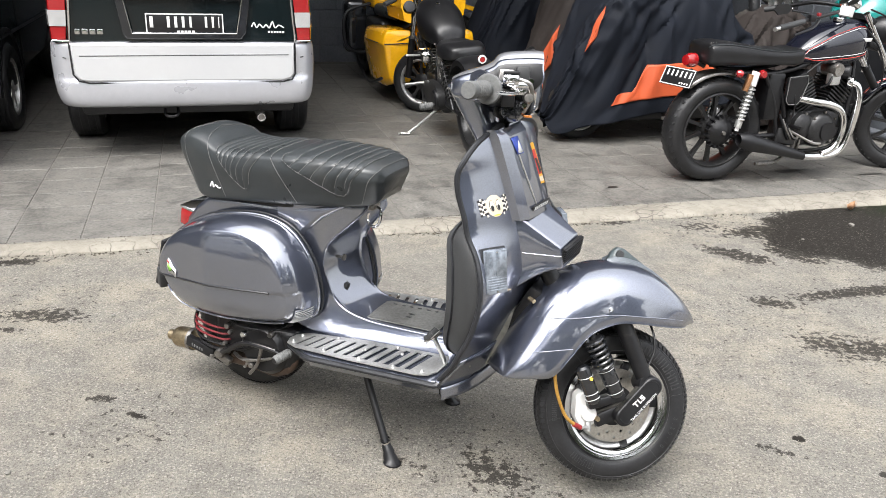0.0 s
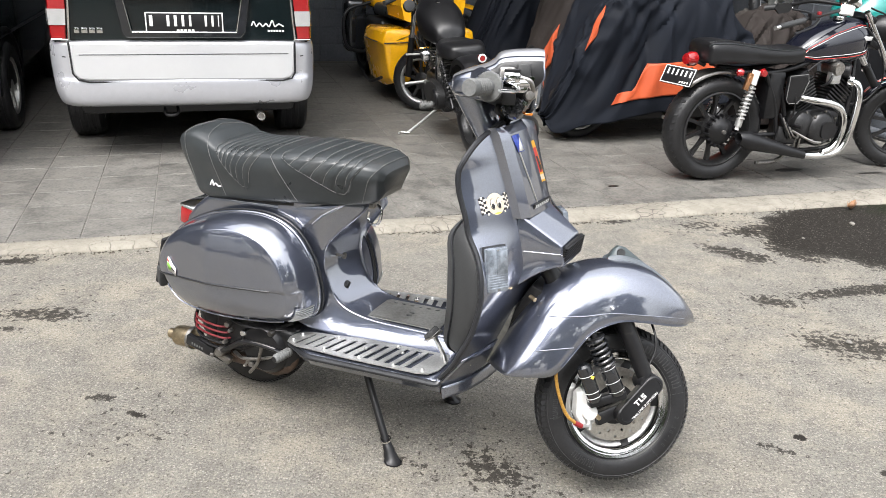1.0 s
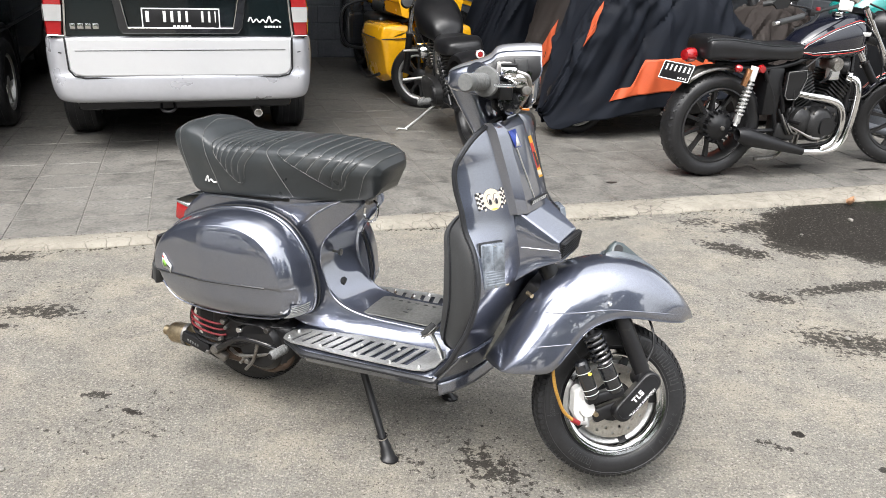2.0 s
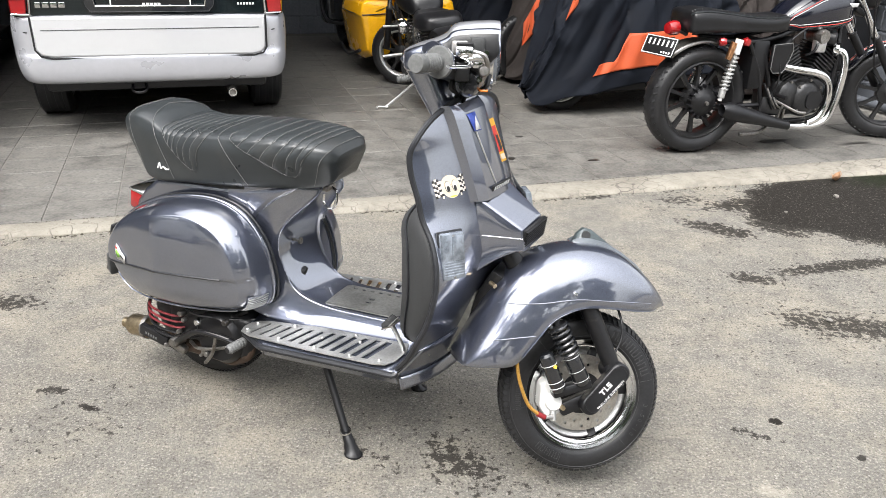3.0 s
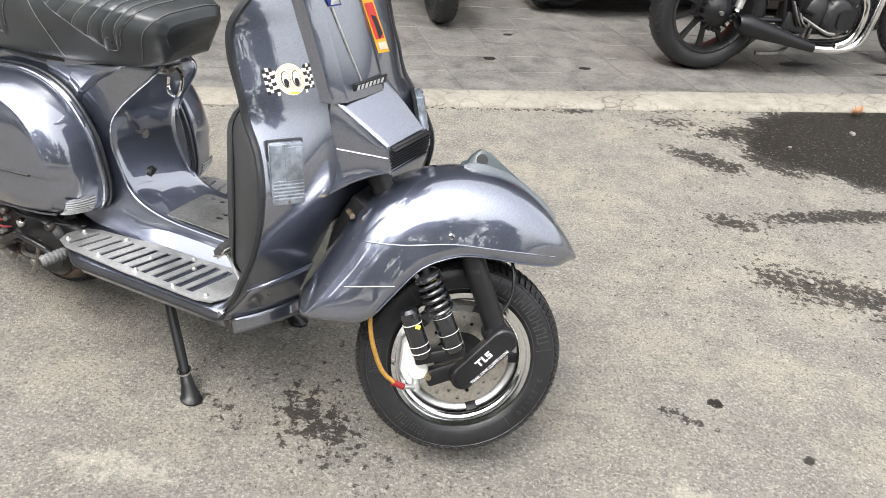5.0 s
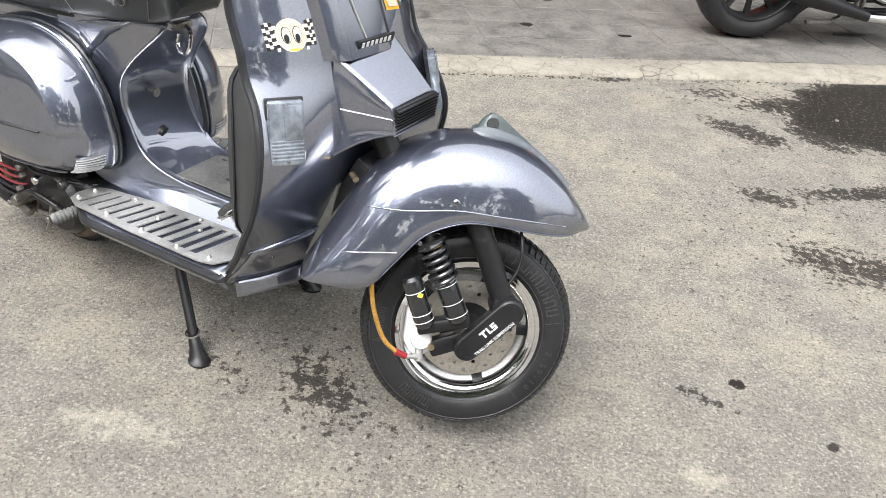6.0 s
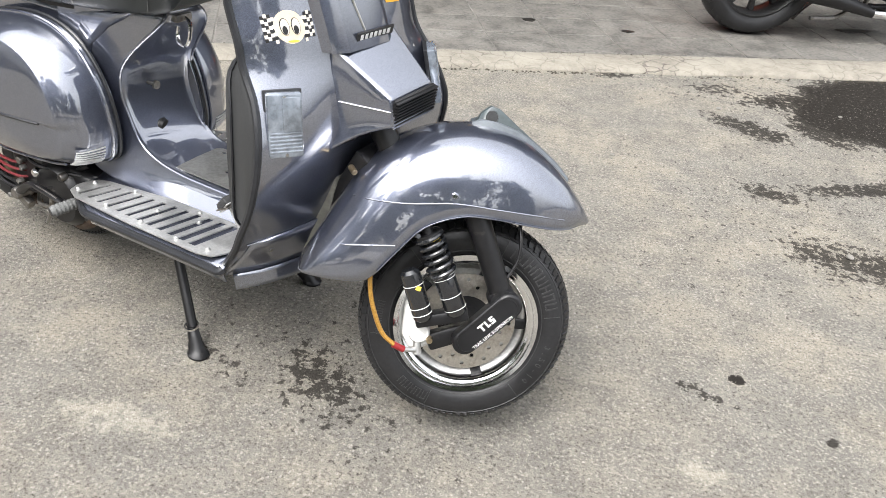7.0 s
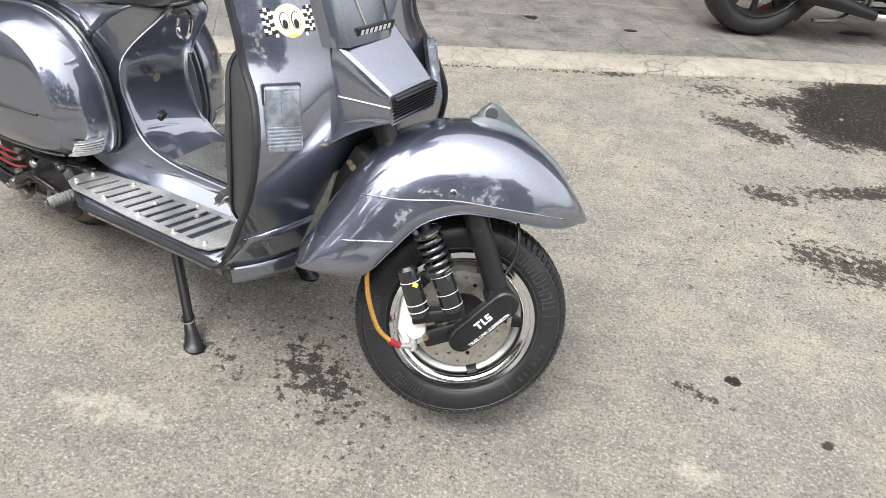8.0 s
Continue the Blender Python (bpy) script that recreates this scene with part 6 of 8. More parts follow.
for x0, x1, z0, z1 in ((-0.635, -0.605, 0.79, 0.822), (-0.595, -0.56, 0.79, 0.822), (-0.552, -0.518, 0.79, 0.822), (-0.51, -0.475, 0.79, 0.822)):
    part("script_bar", block((x0, 0.029, z0), (x1, 0.036, z1), 0.003), CHROME, tailgate)
part("script_line", bar([(0.40, 0.03, 0.84), (0.415, 0.03, 0.865), (0.43, 0.03, 0.835), (0.45, 0.03, 0.855), (0.47, 0.03, 0.835), (0.49, 0.03, 0.852), (0.51, 0.03, 0.834), (0.53, 0.03, 0.872), (0.545, 0.03, 0.835), (0.57, 0.03, 0.85), (0.60, 0.03, 0.835)], 0.0045, 6, 4), INK_WHITE, tailgate)
for k in range(6):
    part("script_bar", block((0.50 + k * 0.018, 0.030, 0.802), (0.512 + k * 0.018, 0.036, 0.814), 0), INK_WHITE, tailgate)


def bumper_rows():
    rows = []
    for z, out, grow in ((0.335, 0.10, -0.075), (0.345, 0.045, -0.05), (0.37, 0.008, -0.03), (0.43, -0.005, -0.012), (0.50, -0.002, -0.004), (0.54, 0.012, 0.0), (0.62, 0.014, 0.003), (0.70, 0.016, 0.0), (0.735, 0.024, -0.008), (0.75, 0.05, -0.03)):
        w = HW + grow
        rows.append([(-w + 0.01, 0.62, z), (-w, 0.32, z), (-w, 0.14 + out, z), (-w + 0.03, 0.06 + out, z), (-w + 0.10, 0.015 + out, z), (-w + 0.25, out, z), (0, out - 0.012, z), (w - 0.25, out, z), (w - 0.10, 0.015 + out, z), (w - 0.03, 0.06 + out, z), (w, 0.14 + out, z), (w, 0.32, z), (w - 0.01, 0.62, z)])
    sk = Skin(rows, False)
    return sk.mesh(36, 72, False)


bumper = thick(part("bumper", bumper_rows(), BUMPER_SILVER, car, "silver-white rear bumper"), 0.004)
rounded(part("tailgate_panel", plate([(-0.665, 0.742), (0.657, 0.742), (0.655, 0.55), (0.63, 0.520), (0.58, 0.508), (-0.58, 0.512), (-0.635, 0.524), (-0.66, 0.555)], -0.012, 0.03, 1), CAR_SILVER, bumper, "white lower tailgate panel"), 0.012, 3)
part("panel_gap", bar([(-0.672, 0.004, 0.745), (-0.667, 0.002, 0.555), (-0.64, 0.0, 0.518), (-0.58, 0.0, 0.503), (0.58, 0.0, 0.500), (0.64, 0.0, 0.514), (0.662, 0.002, 0.55), (0.664, 0.004, 0.745)], 0.006, 6), INK_BLACK, bumper)
part("panel_crease", bar([(-0.62, -0.0115, 0.668), (0.62, -0.0115, 0.672)], 0.003, 6), PLASTIC, bumper)
for s in (-1, 1):
    part("side_crease", bar([(s * 0.70, 0.02, 0.652), (s * 0.785, 0.10, 0.655)], 0.0035, 6), INK_BLACK, bumper)
    lamp = rounded(part("tail_lamp", loft(bmesh.new(), [[(s * (xi + 0.0), y0, z), (s * xo, y0 + 0.012, z), (s * (xo + 0.012), y0 + 0.05, z), (s * xi, y0 + 0.06, z)] for z, xi, xo, y0 in ((0.757, 0.685, 0.765, 0.02), (0.90, 0.672, 0.765, 0.022), (1.10, 0.655, 0.755, 0.026))]), RED_LENS, car, "red and clear tail lamp"), 0.006, 2)
    part("clear_band", loft(bmesh.new(), [[(s * (xi - 0.002), y0 - 0.004, z), (s * (xo + 0.002), y0 + 0.008, z), (s * (xo + 0.016), y0 + 0.05, z), (s * xi, y0 + 0.06, z)] for z, xi, xo, y0 in ((0.838, 0.678, 0.766, 0.02), (0.868, 0.675, 0.766, 0.02), (0.93, 0.670, 0.766, 0.022))]), CLEAR_LENS, lamp)
    part("lamp_trim", bar([(s * 0.668, 0.018, 0.752), (s * 0.655, 0.018, 0.90), (s * 0.64, 0.024, 1.10)], 0.007, 8), CHROME, lamp)
    part("lamp_foot", bar([(s * 0.67, 0.016, 0.753), (s * 0.765, 0.03, 0.755)], 0.004, 8), CHROME, lamp)
    road_wheel(car, pose(s * 0.70, 0.84, 0.315, 0, 0, 0 if s > 0 else 180) @ pose(0, 0, 0, 0, 0, 90), 0.315, 0.215, ALU)
    road_wheel(car, pose(s * 0.70, 3.40, 0.315, 0, 0, 0 if s > 0 else 180) @ pose(0, 0, 0, 0, 0, 90), 0.315, 0.215, ALU)
    part("arch_liner", block((s * 0.74 - 0.06, 0.50, 0.33), (s * 0.74 + 0.05, 1.2, 0.68), 0.03), INK_BLACK, car)
part("underbody", block((-0.66, 0.12, 0.28), (0.66, 3.9, 0.42), 0.03), INK_BLACK, car, "dark underbody")
part("tail_pipe", bar([(0.435, 0.035, 0.262), (0.43, 0.16, 0.27), (0.40, 0.5, 0.30)], 0.026, 14, 4), STEEL, car, "tail pipe")
part("pipe_end", turned([(0.021, 0.0), (0.0265, 0.0), (0.0265, 0.03), (0.021, 0.03)], 20, pose(0.435, 0.028, 0.262), True), CHROME, car)
part("tow_eye", bar([(-0.16, 0.14, 0.33), (-0.165, 0.10, 0.285), (-0.13, 0.08, 0.272), (-0.085, 0.09, 0.285), (-0.09, 0.14, 0.33)], 0.010, 8, 5), SATIN_BLACK, car)
part("rear_axle", bar([(-0.66, 0.84, 0.30), (0.66, 0.84, 0.30)], 0.035, 12), SATIN_BLACK, car)

# ---- dark van beside it, its flank towards the car ----
VAN = GARAGE @ pose(-1.18, 1.35, FLOOR_Z, 0, 0, 0)
van = thing("dark_van", VAN, "very dark green van parked beside the estate car", "van")
rings = []
for y, w, z0, zt in ((0.0, 0.74, 0.40, 1.60), (0.08, 0.80, 0.34, 1.78), (1.2, 0.82, 0.32, 1.84), (2.6, 0.82, 0.32, 1.82), (3.3, 0.81, 0.32, 1.40), (4.1, 0.78, 0.36, 1.0), (4.25, 0.70, 0.45, 0.85)):
    half = [(w * 0.95, z0), (w, z0 + 0.07), (w, 0.62), (w * 0.995, 0.66), (w * 0.99, min(zt - 0.1, 1.0)), (w * 0.88, zt - 0.07), (w * 0.78, zt), (w * 0.3, zt + 0.012)]
    rings.append([(x, y, z) for x, z in half] + [(-x, y, z) for x, z in half[::-1]])
part("body", loft(bmesh.new(), rings), CAR_GREEN, van)
for s in (-1, 1):
    arch = [(s * 0.822, 1.22 + 0.40 * math.cos(math.pi * k / 16), 0.30 + 0.40 * math.sin(math.pi * k / 16)) for k in range(17)]
    part("wheel_arch", bar(arch, 0.018, 8), SATIN_BLACK, van)
    part("arch_liner", plate([(1.22 + 0.39 * math.cos(math.pi * k / 16), 0.30 + 0.39 * math.sin(math.pi * k / 16)) for k in range(17)], s * 0.60, s * 0.826, 0), INK_BLACK, van)
    part("door_seam", bar([(s * 0.822, 1.75, 0.36), (s * 0.822, 1.75, 1.0)], 0.005, 6), INK_BLACK, van)
    part("side_moulding", bar([(s * 0.823, 0.1, 0.66), (s * 0.825, 4.0, 0.66)], 0.016, 8, 0, 0.5), SATIN_BLACK, van)
    for y in (1.22, 3.5):
        road_wheel(van, pose(s * 0.755, y, 0.305, 0, 0, 90 if s > 0 else -90), 0.305, 0.19, ALU, 7)
    part("side_window", plate([(0.3, 1.08), (2.6, 1.08), (2.4, 1.55), (0.35, 1.60)], s * 0.80, s * 0.815, 0), GLASS_DARK, van)
part("rear_bumper", block((-0.78, -0.06, 0.36), (0.78, 0.05, 0.56), 0.03), SATIN_BLACK, van)


# ---- motorcycles: each frame has x ahead from the rear axle's foot, y to its left, z up ----
CLOTH = surf("black_cover_cloth", (0.0085, 0.0105, 0.0155), 0.72, 0, 0.18, 300, 4, 0.15, 0.0, (0.012, 0.012, 0.015), (0.55, 0.85))
BROWN_CLOTH = surf("dark_brown_cover_cloth", (0.030, 0.025, 0.023), 0.78, 0, 0.18, 300, 4, 0.15, 0.0, (0.065, 0.06, 0.055), (0.55, 0.85))
for m in (CLOTH, BROWN_CLOTH):
    m.node_tree.nodes["Principled BSDF"].inputs["Specular IOR Level"].default_value = 0.12
ORANGE_CLOTH = surf("orange_cover_cloth", (0.46, 0.075, 0.02), 0.7, 0, 0.12, 300, 6, 0.12)
TEAL = surf("teal_gloss_paint", (0.01, 0.22, 0.20), 0.22, 0, 0.08, 30, 3, 0.01, 1.0)
GUNMETAL = surf("dark_cast_metal", (0.035, 0.035, 0.036), 0.38, 0.6, 0.2, 90, 9, 0.15, 0.0, (0.09, 0.085, 0.08))
COPPER = surf("copper_reservoir", (0.55, 0.28, 0.14), 0.3, 1.0, 0.15, 60, 8, 0.05)
BLUEBLACK = surf("blue_black_gloss_paint", (0.006, 0.007, 0.014), 0.18, 0.1, 0.1, 30, 3, 0.01, 1.0)


def moto_wheel(bike, m, r, w, spokes, rim_mat, name, rim_edge=None):
    prof = [(r * 0.70, -w * 0.36), (r * 0.76, -w * 0.46), (r * 0.86, -w * 0.5), (r * 0.94, -w * 0.42), (r * 0.985, -w * 0.25), (r, 0)]
    prof += [(a, -b) for a, b in prof[-2::-1]]
    wh = local(name, turned([(r * 0.72, -w * 0.40), (r * 0.69, -w * 0.42), (r * 0.66, -w * 0.34), (r * 0.64, -w * 0.1), (r * 0.64, w * 0.1), (r * 0.66, w * 0.34), (r * 0.69, w * 0.42), (r * 0.72, w * 0.40), (r * 0.69, 0)], 56, None, True), rim_edge or rim_mat, bike, m)
    local("tyre", turned(prof + [(r * 0.66, w * 0.28), (r * 0.66, -w * 0.28)], 64, None, True), RUBBER, wh, m)
    tr = bmesh.new()
    for i in range(44):
        for y, rr, turn, lean_, o in ((-0.32, 0.964, 38, 28, 3), (-0.14, 0.991, 30, 7, 0), (0.14, 0.991, -30, -7, 0), (0.32, 0.964, -38, -28, 3)):
            box(tr, (-r * 0.040, -w * 0.066, -0.006), (r * 0.040, w * 0.066, 0.0010), pose(0, 0, 0, 0, 360 * i / 44 + o, 0) @ pose(0, y * w, r * rr, lean_, 0, turn))
    local("tread", tr, RUBBER, wh, m)["kind"] = "stuff"
    for i in range(spokes):
        local("spoke", loft(bmesh.new(), [[(x * k, y, z) for x, y in ((-1, -0.014), (1, -0.014), (1, 0.014), (-1, 0.014))] for z, k in ((r * 0.16, 0.016), (r * 0.4, 0.009), (r * 0.66, 0.014))]), rim_mat, wh, m @ pose(0, 0, 0, 0, 360 * i / spokes, 0))
    local("hub", turned([(0.0, -w * 0.42), (r * 0.10, -w * 0.42), (r * 0.13, -w * 0.34), (r * 0.24, -w * 0.26), (r * 0.26, w * 0.2), (r * 0.12, w * 0.4), (0.0, w * 0.4)], 28), rim_mat, wh, m)
    return wh


def telescopic(bike, top, low, r=0.019, sleeve=0.027, upper=CHROME, lower=SATIN_BLACK):
    top, low = Vector(top), Vector(low)
    f = part("fork_tube", bar([top, low], r, 12), upper, bike)
    part("fork_slider", bar([top + (low - top) * 0.5, top + (low - top) * 0.52, low], [r * 1.05, sleeve, sleeve], 14), lower, f)
    part("dust_seal", bar([top + (low - top) * 0.485, top + (low - top) * 0.505], sleeve * 1.08, 14), RUBBER, f)


def coil(bike, a, b, r, turns, wire, mat, name="spring"):
    a, b = Vector(a), Vector(b)
    d = (b - a).normalized()
    u = d.orthogonal().normalized()
    w = d.cross(u)
    n = turns * 12
    return part(name, bar([a + (b - a) * k / n + r * (math.cos(k * math.pi / 6) * u + math.sin(k * math.pi / 6) * w) for k in range(n + 1)], wire, 6), mat, bike)


# black roadster standing along the kerb
ROAD = GARAGE @ pose(4.04, 0.53, FLOOR_Z, 0, 0, 0)
bike = thing("roadster_motorcycle", ROAD, "black roadster motorcycle with chrome pipes along the kerb", "motorcycle")
moto_wheel(bike, pose(0, 0, 0.333), 0.333, 0.165, 10, GUNMETAL, "rear_wheel")
moto_wheel(bike, pose(1.545, 0.02, 0.310, 0, 0, -28), 0.310, 0.10, 9, GUNMETAL, "front_wheel")
for y, r in ((-0.075, 0.085),):
    fd = part("final_drive", turned([(0.0, -0.045), (0.035, -0.045), (0.06, -0.03), (0.088, -0.012), (0.092, 0.02), (0.0, 0.02)], 28, pose(0.0, -0.085, 0.333)), SATIN_BLACK, bike, "black finned rear hub")
    for k in range(18):
        part("fin", block((-0.004, -0.03, 0.086), (0.004, 0.015, 0.106), 0, pose(0, -0.085, 0.333, 0, 20 * k, 0)), SATIN_BLACK, fd)
    part("hub_bolt", turned([(0.0, -0.06), (0.012, -0.06), (0.014, -0.04), (0.0, -0.04)], 10, pose(0.0, -0.085, 0.333)), STEEL, fd)
part("rear_caliper", block((-0.05, -0.04, -0.05), (0.05, 0.0, 0.05), 0.012, pose(0.02, 0.06, 0.42, 0, 20, 0)), CHROME, bike)
fr = part("frame", bar([(0.05, -0.10, 0.70), (0.30, -0.10, 0.69), (0.55, -0.09, 0.72), (0.85, -0.06, 0.80), (1.12, -0.03, 0.90)], 0.016, 10, 4), SATIN_BLACK, bike, "black tubular frame")
for pts in (((0.05, 0.10, 0.70), (0.30, 0.10, 0.69), (0.55, 0.09, 0.72), (0.85, 0.06, 0.80), (1.12, 0.03, 0.90)), ((0.30, -0.10, 0.69), (0.40, -0.11, 0.52), (0.46, -0.11, 0.36), (0.50, -0.10, 0.24)), ((0.38, -0.10, 0.70), (0.47, -0.11, 0.55), (0.52, -0.11, 0.42)),
            ((1.12, -0.03, 0.88), (1.10, -0.09, 0.60), (1.08, -0.10, 0.34), (0.98, -0.10, 0.20), (0.55, -0.10, 0.20), (0.40, -0.10, 0.26)), ((0.0, -0.09, 0.312), (0.25, -0.10, 0.30), (0.48, -0.10, 0.30))):
    part("frame_tube", bar(pts, 0.015, 10, 4), SATIN_BLACK, fr)
part("swingarm", bar([(0.0, 0.08, 0.312), (0.25, 0.09, 0.30), (0.48, 0.09, 0.30)], 0.018, 10, 3), SATIN_BLACK, fr)
# seat
rings = []
for x, z0, z1, w in ((-0.215, 0.785, 0.835, 0.07), (-0.205, 0.760, 0.866, 0.115), (-0.175, 0.750, 0.880, 0.135), (-0.06, 0.748, 0.884, 0.142), (0.10, 0.748, 0.868, 0.145), (0.28, 0.748, 0.846, 0.145), (0.46, 0.748, 0.838, 0.140), (0.58, 0.752, 0.846, 0.125), (0.605, 0.762, 0.836, 0.105)):
    half = [(0, z0), (w * 0.9, z0), (w, z0 + (z1 - z0) * 0.35), (w * 0.98, z0 + (z1 - z0) * 0.75), (w * 0.8, z1 - 0.006), (w * 0.4, z1), (0, z1)]
    rings.append([(x, -a, b) for a, b in half] + [(x, a, b) for a, b in half[-2:0:-1]])
sk = Skin(rings)
bseat = part("seat", sk.mesh(40, 48), SATIN_BLACK, bike, "black stitched bench seat")
part("seat_piping", bar(sk.line([(0.8, 3.6), (2, 3.6), (4, 3.6), (7.4, 3.6)], 0.002), 0.004, 6), VINYL, bseat)
for k in range(22):
    p = sk.at(1.4 + k * 0.27, 4.3)
    part("stitch", bar([p + Vector((0, -0.002, 0.001)), p + Vector((0.012, 0.012, 0.004))], 0.0018, 5), STITCH, bseat)
# tank
rings = []
for x, z0, z1, w in ((0.555, 0.80, 0.84, 0.04), (0.58, 0.785, 0.885, 0.085), (0.68, 0.78, 0.955, 0.125), (0.82, 0.785, 1.01, 0.150), (0.98, 0.795, 1.045, 0.155), (1.10, 0.81, 1.045, 0.135), (1.17, 0.83, 1.01, 0.09), (1.185, 0.86, 0.97, 0.04)):
    half = [(0, z0), (w * 0.85, z0), (w, z0 + (z1 - z0) * 0.4), (w * 0.9, z0 + (z1 - z0) * 0.72), (w * 0.55, z1 - 0.012), (0, z1)]
    rings.append([(x, -a, b) for a, b in half] + [(x, a, b) for a, b in half[-2:0:-1]])
tk = Skin(rings)
tank = part("fuel_tank", tk.mesh(40, 48), BLUEBLACK, bike, "blue-black fuel tank with red and white pinstripes")
for s in (0, 1):
    sd = (lambda v: v) if s == 0 else (lambda v: 10 - v)
    for off, mt, rad in ((0.0, INK_RED, 0.0022), (0.16, INK_WHITE, 0.0018)):
        part("pinstripe", bar(tk.line([(6.0, sd(1.35 + off)), (4, sd(1.35 + off)), (2, sd(1.4 + off)), (1.15, sd(1.8)), (1.6, sd(2.6 - off)), (3, sd(3.2 - off)), (4.5, sd(3.5 - off)), (5.5, sd(3.4 - off))], 0.0), rad, 6), mt, tank)
    lp = tk.at(4.9, sd(2.35))
    part("tank_badge", block((-0.055, -0.003, -0.013), (0.055, 0.003, 0.013), 0.003, pose(lp.x, lp.y, lp.z, 14 if s == 0 else -14, 0, 0)), INK_WHITE, tank)
part("filler_cap", turned([(0.0, 0.0), (0.035, 0.0), (0.038, 0.012), (0.034, 0.022), (0.0, 0.024)], 20, pose(0.93, -0.02, 1.035, 90, 0, 0)), CHROME, tank)
# side cover with pale piping
sc = plate([(0.475, 0.675), (0.63, 0.685), (0.645, 0.64), (0.60, 0.53), (0.575, 0.505), (0.50, 0.505), (0.475, 0.53)], -0.148, -0.115, 1)
side = rounded(part("side_cover", sc, SATIN_BLACK, bike, "black side cover with pale piping"), 0.01, 2)
part("cover_piping", bar([(x, -0.149, z) for x, z in ((0.475, 0.675), (0.63, 0.685), (0.645, 0.64), (0.60, 0.53), (0.575, 0.505), (0.50, 0.505), (0.475, 0.53), (0.475, 0.675))], 0.0032, 6), STITCH, side)
part("side_cover", block((0.33, -0.12, 0.40), (0.47, 0.12, 0.70), 0.02), SATIN_BLACK, bike)
# V engine: case, two finned cylinders, covers
eng = part("engine", block((0.58, -0.11, 0.22), (1.04, 0.11, 0.46), 0.04, None, 3), GUNMETAL, bike, "black V-twin engine with cooling fins")
part("engine_cover", turned([(0.0, -0.055), (0.08, -0.055), (0.105, -0.04), (0.118, -0.01), (0.12, 0.03), (0.0, 0.03)], 32, pose(0.83, -0.13, 0.34)), GUNMETAL, eng)
part("cover_boss", plate(oval(0.86, 0.335, 0.062, 0.055, 20, 3), -0.20, -0.18, 1), SATIN_BLACK, eng)
part("clutch_cover", turned([(0.0, -0.03), (0.06, -0.03), (0.085, -0.01), (0.09, 0.03), (0.0, 0.03)], 28, pose(0.68, -0.13, 0.36)), GUNMETAL, eng)
for tilt, cx in ((-28, 0.74), (30, 0.92)):
    m = pose(cx, -0.005, 0.44, 0, tilt, 0)
    cy = local("cylinder", block((-0.065, -0.08, 0.0), (0.065, 0.08, 0.25), 0.012), GUNMETAL, eng, m)
    for k in range(9):
        local("fin", block((-0.088, -0.105, 0.03 + k * 0.022), (0.088, 0.105, 0.040 + k * 0.022), 0.003), GUNMETAL, cy, m)
    local("head_cover", block((-0.075, -0.095, 0.235), (0.075, 0.095, 0.275), 0.014), SATIN_BLACK, cy, m)
for x, z in ((0.745, 0.42), (0.755, 0.27), (0.83, 0.235), (0.92, 0.27), (0.93, 0.41), (0.83, 0.455), (0.66, 0.45), (0.62, 0.30)):
    part("cover_bolt", turned([(0.0, -0.010), (0.008, -0.010), (0.009, 0.0), (0.0, 0.0)], 8, pose(x, -0.165, z)), STEEL, eng)
for x in (0.60, 0.64):
    part("engine_bracket", block((x, -0.135, 0.24), (x + 0.02, -0.11, 0.50), 0.005, pose(0, 0, 0, 0, 6, 0)), STEEL, eng)
for k in range(4):
    part("linkage", bar([(0.46 + k * 0.035, -0.13, 0.44 - k * 0.03), (0.50 + k * 0.03, -0.15, 0.36 - k * 0.02), (0.56 + k * 0.03, -0.14, 0.28)], 0.007, 8, 4), STEEL if k % 2 else SATIN_BLACK, eng)
part("plug_cap", bar([(0.80, -0.11, 0.60), (0.83, -0.15, 0.64), (0.87, -0.13, 0.71)], 0.009, 8, 4), SATIN_BLACK, eng)
part("carburettor_body", block((0.84, -0.15, 0.62), (0.93, -0.10, 0.70), 0.012), ALU, eng, "bare metal carburettor")
part("carburettor", turned([(0.0, -0.07), (0.04, -0.07), (0.045, -0.05), (0.045, 0.06), (0.0, 0.06)], 18, pose(0.88, -0.10, 0.72)), STEEL, eng)
part("air_filter", turned([(0.0, -0.04), (0.035, -0.04), (0.045, -0.03), (0.045, 0.04), (0.0, 0.04)], 18, pose(0.99, -0.11, 0.70, 0, 0, 40)), SATIN_BLACK, eng)
# pipes
pp = part("exhaust_pipe", bar([(1.04, -0.115, 0.63), (1.075, -0.165, 0.615), (1.09, -0.185, 0.52), (1.075, -0.185, 0.34), (1.03, -0.18, 0.22), (0.95, -0.175, 0.175), (0.82, -0.17, 0.165), (0.70, -0.165, 0.17)], 0.025, 14, 6), CHROME, bike, "polished exhaust pipes")
part("exhaust_flange", turned([(0.0, -0.02), (0.04, -0.02), (0.042, 0.0), (0.04, 0.015), (0.0, 0.015)], 18, pose(1.045, -0.125, 0.635, 0, 0, 40)), CHROME, pp)
part("second_pipe", bar([(0.62, -0.12, 0.535), (0.70, -0.165, 0.525), (0.82, -0.185, 0.51), (0.93, -0.19, 0.475), (0.985, -0.19, 0.40), (0.985, -0.19, 0.30), (0.94, -0.185, 0.22), (0.86, -0.175, 0.185)], 0.024, 14, 6), CHROME, pp)
